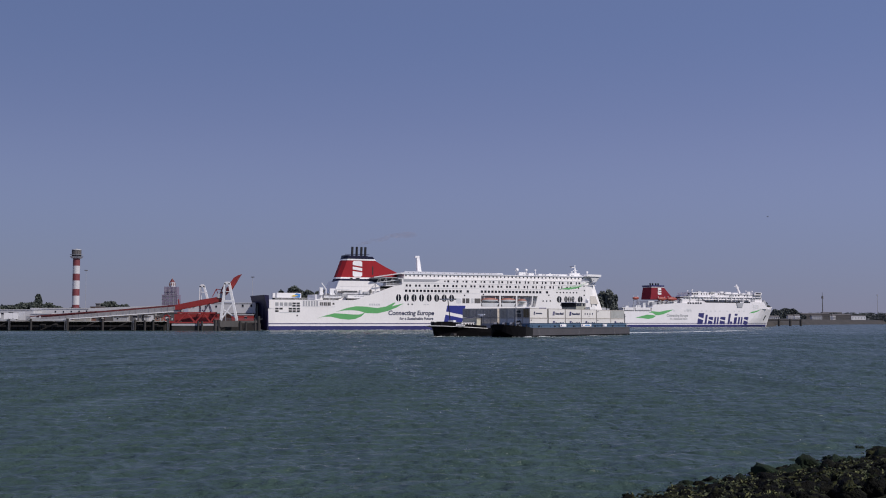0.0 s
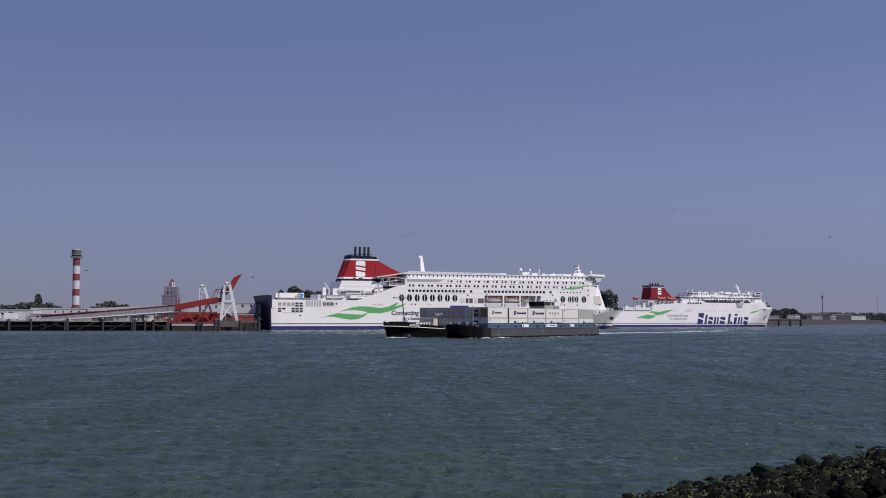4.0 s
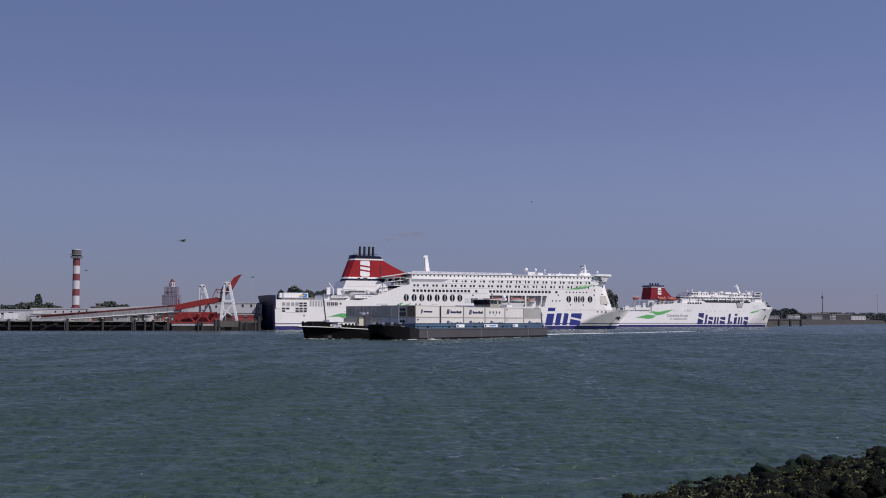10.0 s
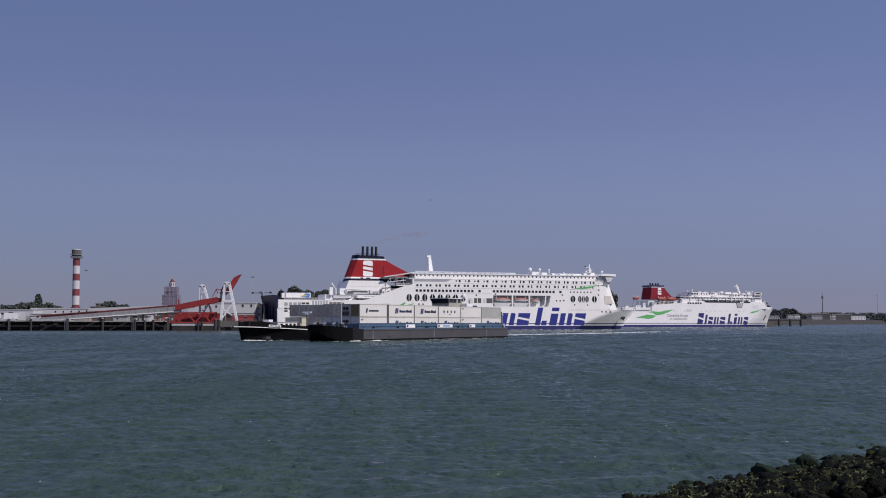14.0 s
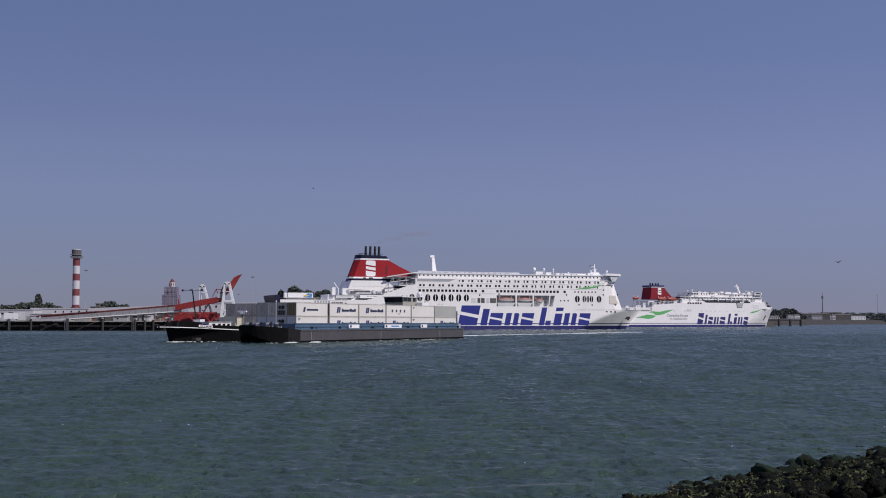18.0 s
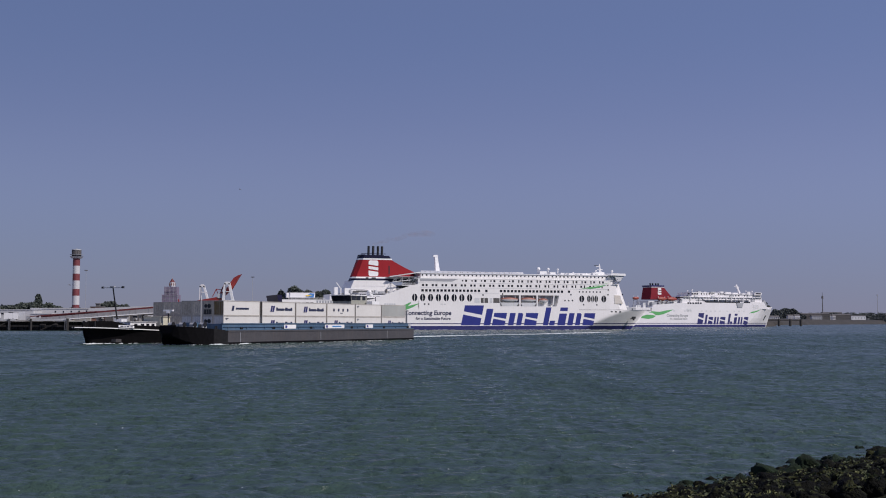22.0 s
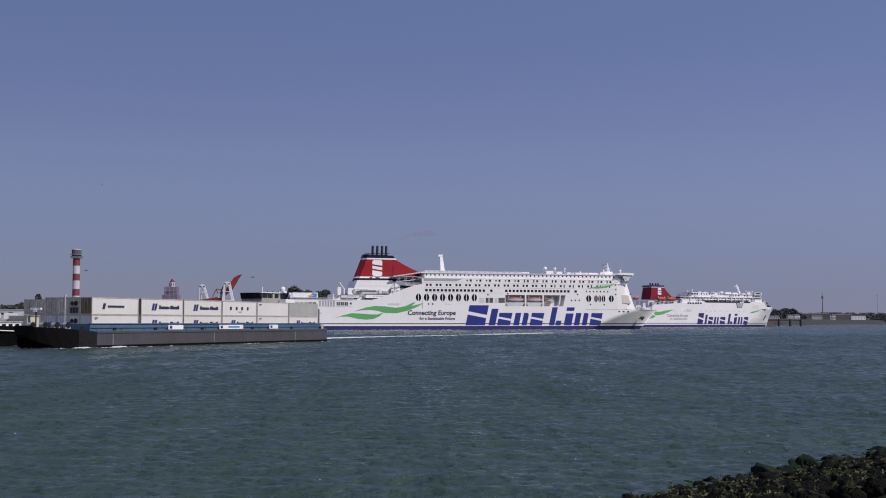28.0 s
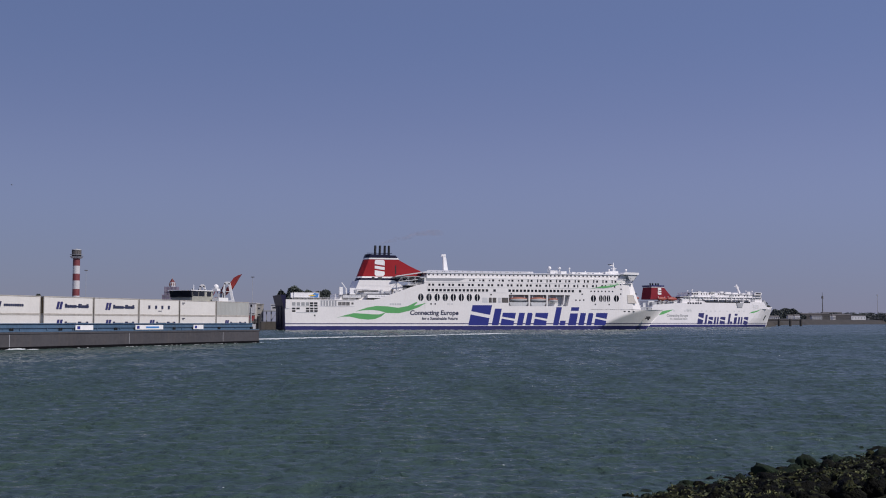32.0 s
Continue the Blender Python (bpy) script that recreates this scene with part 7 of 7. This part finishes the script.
# ---- stones of the near bank ----
def make_rocks():
    rnd = random.Random(8)
    a, along, inland = Vector((3.7, 28.4, 0)), Vector((0.697, 0.717, 0)), Vector((0.717, -0.697, 0))
    root = thing("rock_revetment", "dark wet basalt boulders with weed along the near shore", "rocks", kind="structure")
    shapes = []
    for i in range(14):
        bm = bmesh.new()
        bmesh.ops.create_icosphere(bm, subdivisions=3, radius=1.0)
        off = Vector((rnd.uniform(0, 50), rnd.uniform(0, 50), rnd.uniform(0, 50)))
        sq = (rnd.uniform(0.75, 1.15), rnd.uniform(0.7, 1.0), rnd.uniform(0.55, 0.85))
        for v in bm.verts:
            p = v.co.copy()
            n1 = noise.noise(p * 1.1 + off) * 0.5 + noise.noise(p * 2.7 + off) * 0.26 + noise.noise(p * 6.1 + off) * 0.1
            # flatten towards block shape
            big = max(abs(p.x), abs(p.y), abs(p.z))
            p = p.lerp(p / big * 0.82, 0.45) * (1 + n1)
            v.co = Vector((p.x * sq[0], p.y * sq[1], p.z * sq[2]))
        me = bpy.data.meshes.new("stone")
        bm.to_mesh(me); bm.free()
        me.materials.append(M_ROCK)
        me.polygons.foreach_set("use_smooth", [i % 2 == 0] * len(me.polygons))
        shapes.append(me)
    mossy = [me.copy() for me in shapes[::2]]
    for me in mossy:
        me.materials[0] = M_ALGAE
    spots = []
    u = -16.0
    while u < 30:
        d = -0.9
        while d < 8.5:
            uu, dd = u + rnd.uniform(-0.2, 0.2), d + rnd.uniform(-0.2, 0.2)
            edge = 0.55 * math.sin(uu * 0.9) + 0.35 * math.sin(uu * 2.3 + 1)
            if dd > -0.45 + edge * 0.6:
                spots.append((uu, dd))
            d += 0.4
        u += 0.42
    near = [q for q in spots if 0 < q[0] < 18 and q[1] < 2.4]
    near = near[:300]
    chosen = set(near)
    joined_v, joined_f, tops = [], [], []
    for uu, dd in spots:
        p = a + along * uu + inland * dd
        z = -0.33 + 0.197 * dd
        r = rnd.uniform(0.14, 0.25) if rnd.random() < 0.93 else rnd.uniform(0.25, 0.32)
        z += rnd.uniform(0.0, 0.12) + (0.1 if dd < 0.6 else 0)
        if dd > 0.35 and rnd.random() < 0.5:
            tops.append((p.x + rnd.uniform(-0.4, 0.4) * r, p.y + rnd.uniform(-0.4, 0.4) * r, z + 0.62 * r))
        me = rnd.choice(mossy if (uu, dd) in chosen and rnd.random() < 0.4 else shapes)
        mtx = Matrix.LocRotScale(Vector((p.x, p.y, z)), Euler((rnd.uniform(-0.5, 0.5), rnd.uniform(-0.5, 0.5), rnd.uniform(0, 6.3))), Vector((r * 1.1, r * 1.1, r)))
        if (uu, dd) in chosen:
            ob = new("stone", me)
            ob.parent = root
            ob.matrix_basis = mtx
        else:
            k = len(joined_v)
            joined_v += [tuple(mtx @ v.co) for v in me.vertices]
            joined_f += [tuple(k + i for i in pl.vertices) for pl in me.polygons]
    # a few larger boulders at the water's edge
    for x, y, z, r in ((8.75, 32.4, 0.1, 0.36), (9.95, 32.6, 0.24, 0.4), (7.75, 31.0, -0.02, 0.33), (7.0, 30.2, -0.06, 0.2), (6.0, 29.3, -0.12, 0.22), (4.9, 28.6, -0.1, 0.22), (4.3, 28.3, -0.12, 0.18), (3.6, 28.0, -0.12, 0.16), (11.5, 34.6, 0.05, 0.33), (9.4, 32.2, 0.1, 0.28), (10.8, 33.4, 0.0, 0.26), (13.2, 36.0, 0.12, 0.32), (12.1, 35.2, 0.05, 0.24), (14.0, 40.2, -0.12, 0.22)):
        ob = new("stone", rnd.choice(mossy))
        ob.parent = root
        ob.matrix_basis = Matrix.LocRotScale(Vector((x, y, z)), Euler((rnd.uniform(-0.5, 0.5), rnd.uniform(-0.5, 0.5), rnd.uniform(0, 6.3))), Vector((r, r, r * 1.05)))
    me = bpy.data.meshes.new("loose_stones")
    me.from_pydata(joined_v, [], joined_f)
    me.materials.append(M_ROCK)
    me.polygons.foreach_set("use_smooth", [True] * len(me.polygons))
    ob = new("loose_stones", me)
    ob.parent = root
    ob["kind"] = "stuff"
    # yellow-green weed fronds lying on the stones
    s = Shape()
    for x, y, z in tops:
        pale = rnd.random() < 0.5
        for i in range(rnd.randint(6, 14)):
            a0, ln, w = rnd.uniform(0, 6.3), rnd.uniform(0.04, 0.13), rnd.uniform(0.009, 0.032)
            d, n = Vector((math.cos(a0), math.sin(a0), rnd.uniform(-0.5, 0.5))), Vector((-math.sin(a0), math.cos(a0), rnd.uniform(-0.6, 0.6)))
            o = Vector((x + rnd.gauss(0, 0.07), y + rnd.gauss(0, 0.07), z + rnd.uniform(-0.02, 0.06)))
            k, drop = len(s.v), Vector((0, 0, rnd.uniform(0.01, 0.05)))
            for q in (o - n * w * 0.4, o + d * ln * 0.5 - n * w + drop * 0.5, o + d * ln - drop, o + d * ln * 0.6 + n * w + drop * 0.3, o + n * w * 0.4 + drop):
                s.v.append(tuple(q))
            tint = 0 if pale and rnd.random() < 0.7 else 1
            s.face([k, k + 1, k + 2], tint); s.face([k, k + 2, k + 3, k + 4], tint)
    ob = part("weed_tufts", s, [M_SHELL, M_WEED], root)
    ob["kind"] = "stuff"


make_rocks()


# ---- exhaust haze over the funnel ----
def make_smoke():
    rnd = random.Random(17)
    at = pose(58, 0, 49.5)
    t = thing("smoke_plume", "thin brown exhaust haze above the red funnel", "smoke", FERRY[0][1] @ at, kind="stuff")
    for i in range(14):
        u = i / 13
        x = 1 + 34 * u ** 1.1 + rnd.uniform(-1, 1)
        z = 0.6 + 7.0 * math.sin(u * 1.5) + rnd.uniform(-0.6, 0.6)
        r = 1.0 + 2.2 * u + rnd.uniform(-0.2, 0.4)
        s = Shape().dome((0, 0, 0), r, 12, squash=0.6)
        s.v = [(p[0] * 1.45, p[1], p[2]) for p in s.v]
        part("puff", s, M_SMOKE, t, at=pose(x, rnd.uniform(-2, 2), z), smooth=True)
    ferry_load.append((t, at))


make_smoke()


# ---- gulls ----
# plumage colour darkened to stand in for backlight from the sky
M_GULL = mat("gull_backlit_grey", (0.16, 0.16, 0.165), 0.8, var=0.2)
gulls = []


def make_gull(rows, span, beat):
    g = thing("gull", "gull darkened as if backlit, in flight over the water", "bird", rows[0][1], group="gulls")
    part("body", Shape().loft([[(x, r * math.cos(a), r * math.sin(a)) for a in [2 * math.pi * i / 8 for i in range(8)]] for x, r in ((-0.26, 0.02), (-0.16, 0.07), (0.0, 0.09), (0.14, 0.07), (0.22, 0.05), (0.3, 0.015))]), M_GULL, g, smooth=True)
    part("tail", Shape().prism([(-0.22, -0.03), (-0.4, -0.09), (-0.4, 0.09), (-0.22, 0.03)], -0.01, 0.01, plane="xy"), M_GULL, g)
    wings = []
    for side in (-1, 1):
        s = Shape().prism([(0.1, 0), (0.13, side * span * 0.22), (0.02, side * span * 0.5), (-0.06, side * span * 0.46), (-0.06, side * span * 0.2), (-0.1, 0)], -0.012, 0.012, plane="xy")
        w = part("wing", s, M_GULL, g, at=pose(0, 0, 0.03, -side * 12))
        wings.append((w, side))
    gulls.append((g, rows, wings, beat))


def flight(points):
    """Rows from (seconds, x, y, z): the bird looks along its way."""
    rows = []
    for i, (t, x, y, z) in enumerate(points):
        a, b = points[max(0, i - 1)], points[min(len(points) - 1, i + 1)]
        rows.append((t, pose(x, y, z, rz=math.degrees(math.atan2(b[2] - a[2], b[1] - a[1])))))
    return rows


make_gull(flight([(0, 138, 268, 38), (3, 96.2, 260, 28.3), (3.5, 90.1, 260, 25.2), (5.5, 73.4, 260, 21.5), (6.5, 63.4, 260, 21.0), (7.5, 55.5, 260, 17.2), (8, 51.8, 260, 15.0), (9, 44.1, 262, 12.2), (12, 16, 268, 9.0), (20, -70, 285, 12), (32, -190, 300, 22)]), 1.5, 0.42)
make_gull(flight([(0, -140, 92, 15.5), (8, -41.5, 90, 12.0), (9, -28.8, 90, 12.3), (9.5, -24.0, 90, 11.6), (10, -19.8, 90, 10.4), (11, -11.5, 97, 8.6), (14, 16, 130, 9.5), (20, 72, 170, 14), (32, 190, 230, 24)]), 1.25, 0.36)
make_gull(flight([(0, 110, 400, 40), (10, 30, 400, 45), (17, -33.6, 400, 47.7), (18, -44, 400, 49.6), (19, -52.1, 400, 49.3), (20, -57, 400, 48.9), (24, -84, 400, 50), (32, -150, 410, 52)]), 1.7, 0.5)
make_gull(flight([(0, -260, 58, 20), (22, -95, 56, 8.0), (24.6, -31, 55, 6.4), (25.5, -15.7, 55, 6.5), (26.4, 0, 56, 7.0), (27.4, 21, 60, 8.5), (32, 110, 80, 15)]), 0.75, 0.34)


# ---- white flecks standing in for sun glints on the chop ----
def make_flecks():
    rnd = random.Random(31)
    s = Shape()
    for i in range(46):
        y = 30 + 250 * rnd.random() ** 1.6
        x = rnd.uniform(-0.42, 0.42) * y + rnd.uniform(-8, 8)
        r = rnd.uniform(0.008, 0.02) * (0.7 + y / 90)
        z = 0.06
        k = len(s.v)
        s.v += [(x - 1.6 * r, y - r, z), (x + 1.6 * r, y - r, z), (x + r, y + r, z), (x - r, y + r, z), (x, y, z + 0.8 * r)]
        for f in ((0, 1, 4), (1, 2, 4), (2, 3, 4), (3, 0, 4)):
            s.face([k + j for j in f])
    return solid("glint_flecks", s, M_FOAM, "small white flecks standing for sun glints on the river", "foam", kind="stuff", m=pose(0, 0, 0))


flecks = make_flecks()


def make_hull_wash():
    """Broken water along the waterline of the leaving ferry."""
    rnd = random.Random(41)
    w = thing("hull_wash", "thin broken white water along the ferry waterline", "foam", FERRY[0][1], kind="stuff")
    s = Shape()
    for i in range(300):
        x = rnd.uniform(-6, 226)
        if math.sin(x * 0.21) + math.sin(x * 0.083 + 2) < -0.1 and rnd.random() < 0.7:
            continue
        k = len(s.v)
        r, y = rnd.uniform(0.2, 0.7), -16.4 - abs(rnd.gauss(0, 0.9)) + max(0, x - 190) * 0.2
        s.v += [(x - 2 * r, y - r, -0.1), (x + 2 * r, y - 0.6 * r, -0.1), (x + 1.4 * r, y + r, -0.1), (x - r, y + r, -0.1), (x, y, rnd.uniform(0.04, 0.2))]
        for f in ((0, 1, 4), (1, 2, 4), (2, 3, 4), (3, 0, 4)):
            s.face([k + j for j in f])
    part("foam", s, M_FOAM, w)
    ferry_load.append((w, pose(0, 0, 0)))


make_hull_wash()


def motions():
    for ob in (cargo_barge, motor_barge, wake):
        walk(ob, BARGE)
    for ob, at in barge_load:
        walk(ob, [(t, m @ at) for t, m in BARGE])
    walk(ferry, FERRY)
    for ob, at in ferry_load:
        walk(ob, [(t, m @ at) for t, m in FERRY])
    for g, rows, wings, beat in gulls:
        walk(g, rows)
        for w, side in wings:
            n = int(32 / (beat / 2))
            walk(w, [(min(32.0, i * beat / 2), pose(0, 0, 0.03, -side * (22 if i % 2 else -16))) for i in range(n + 1)] + [(32.0, pose(0, 0, 0.03, side * 16))])
    for ob in (water, flecks):
        walk(ob, [(0, pose(9, 6, 0)), (32, pose(-9, -6, 0))])


motions()
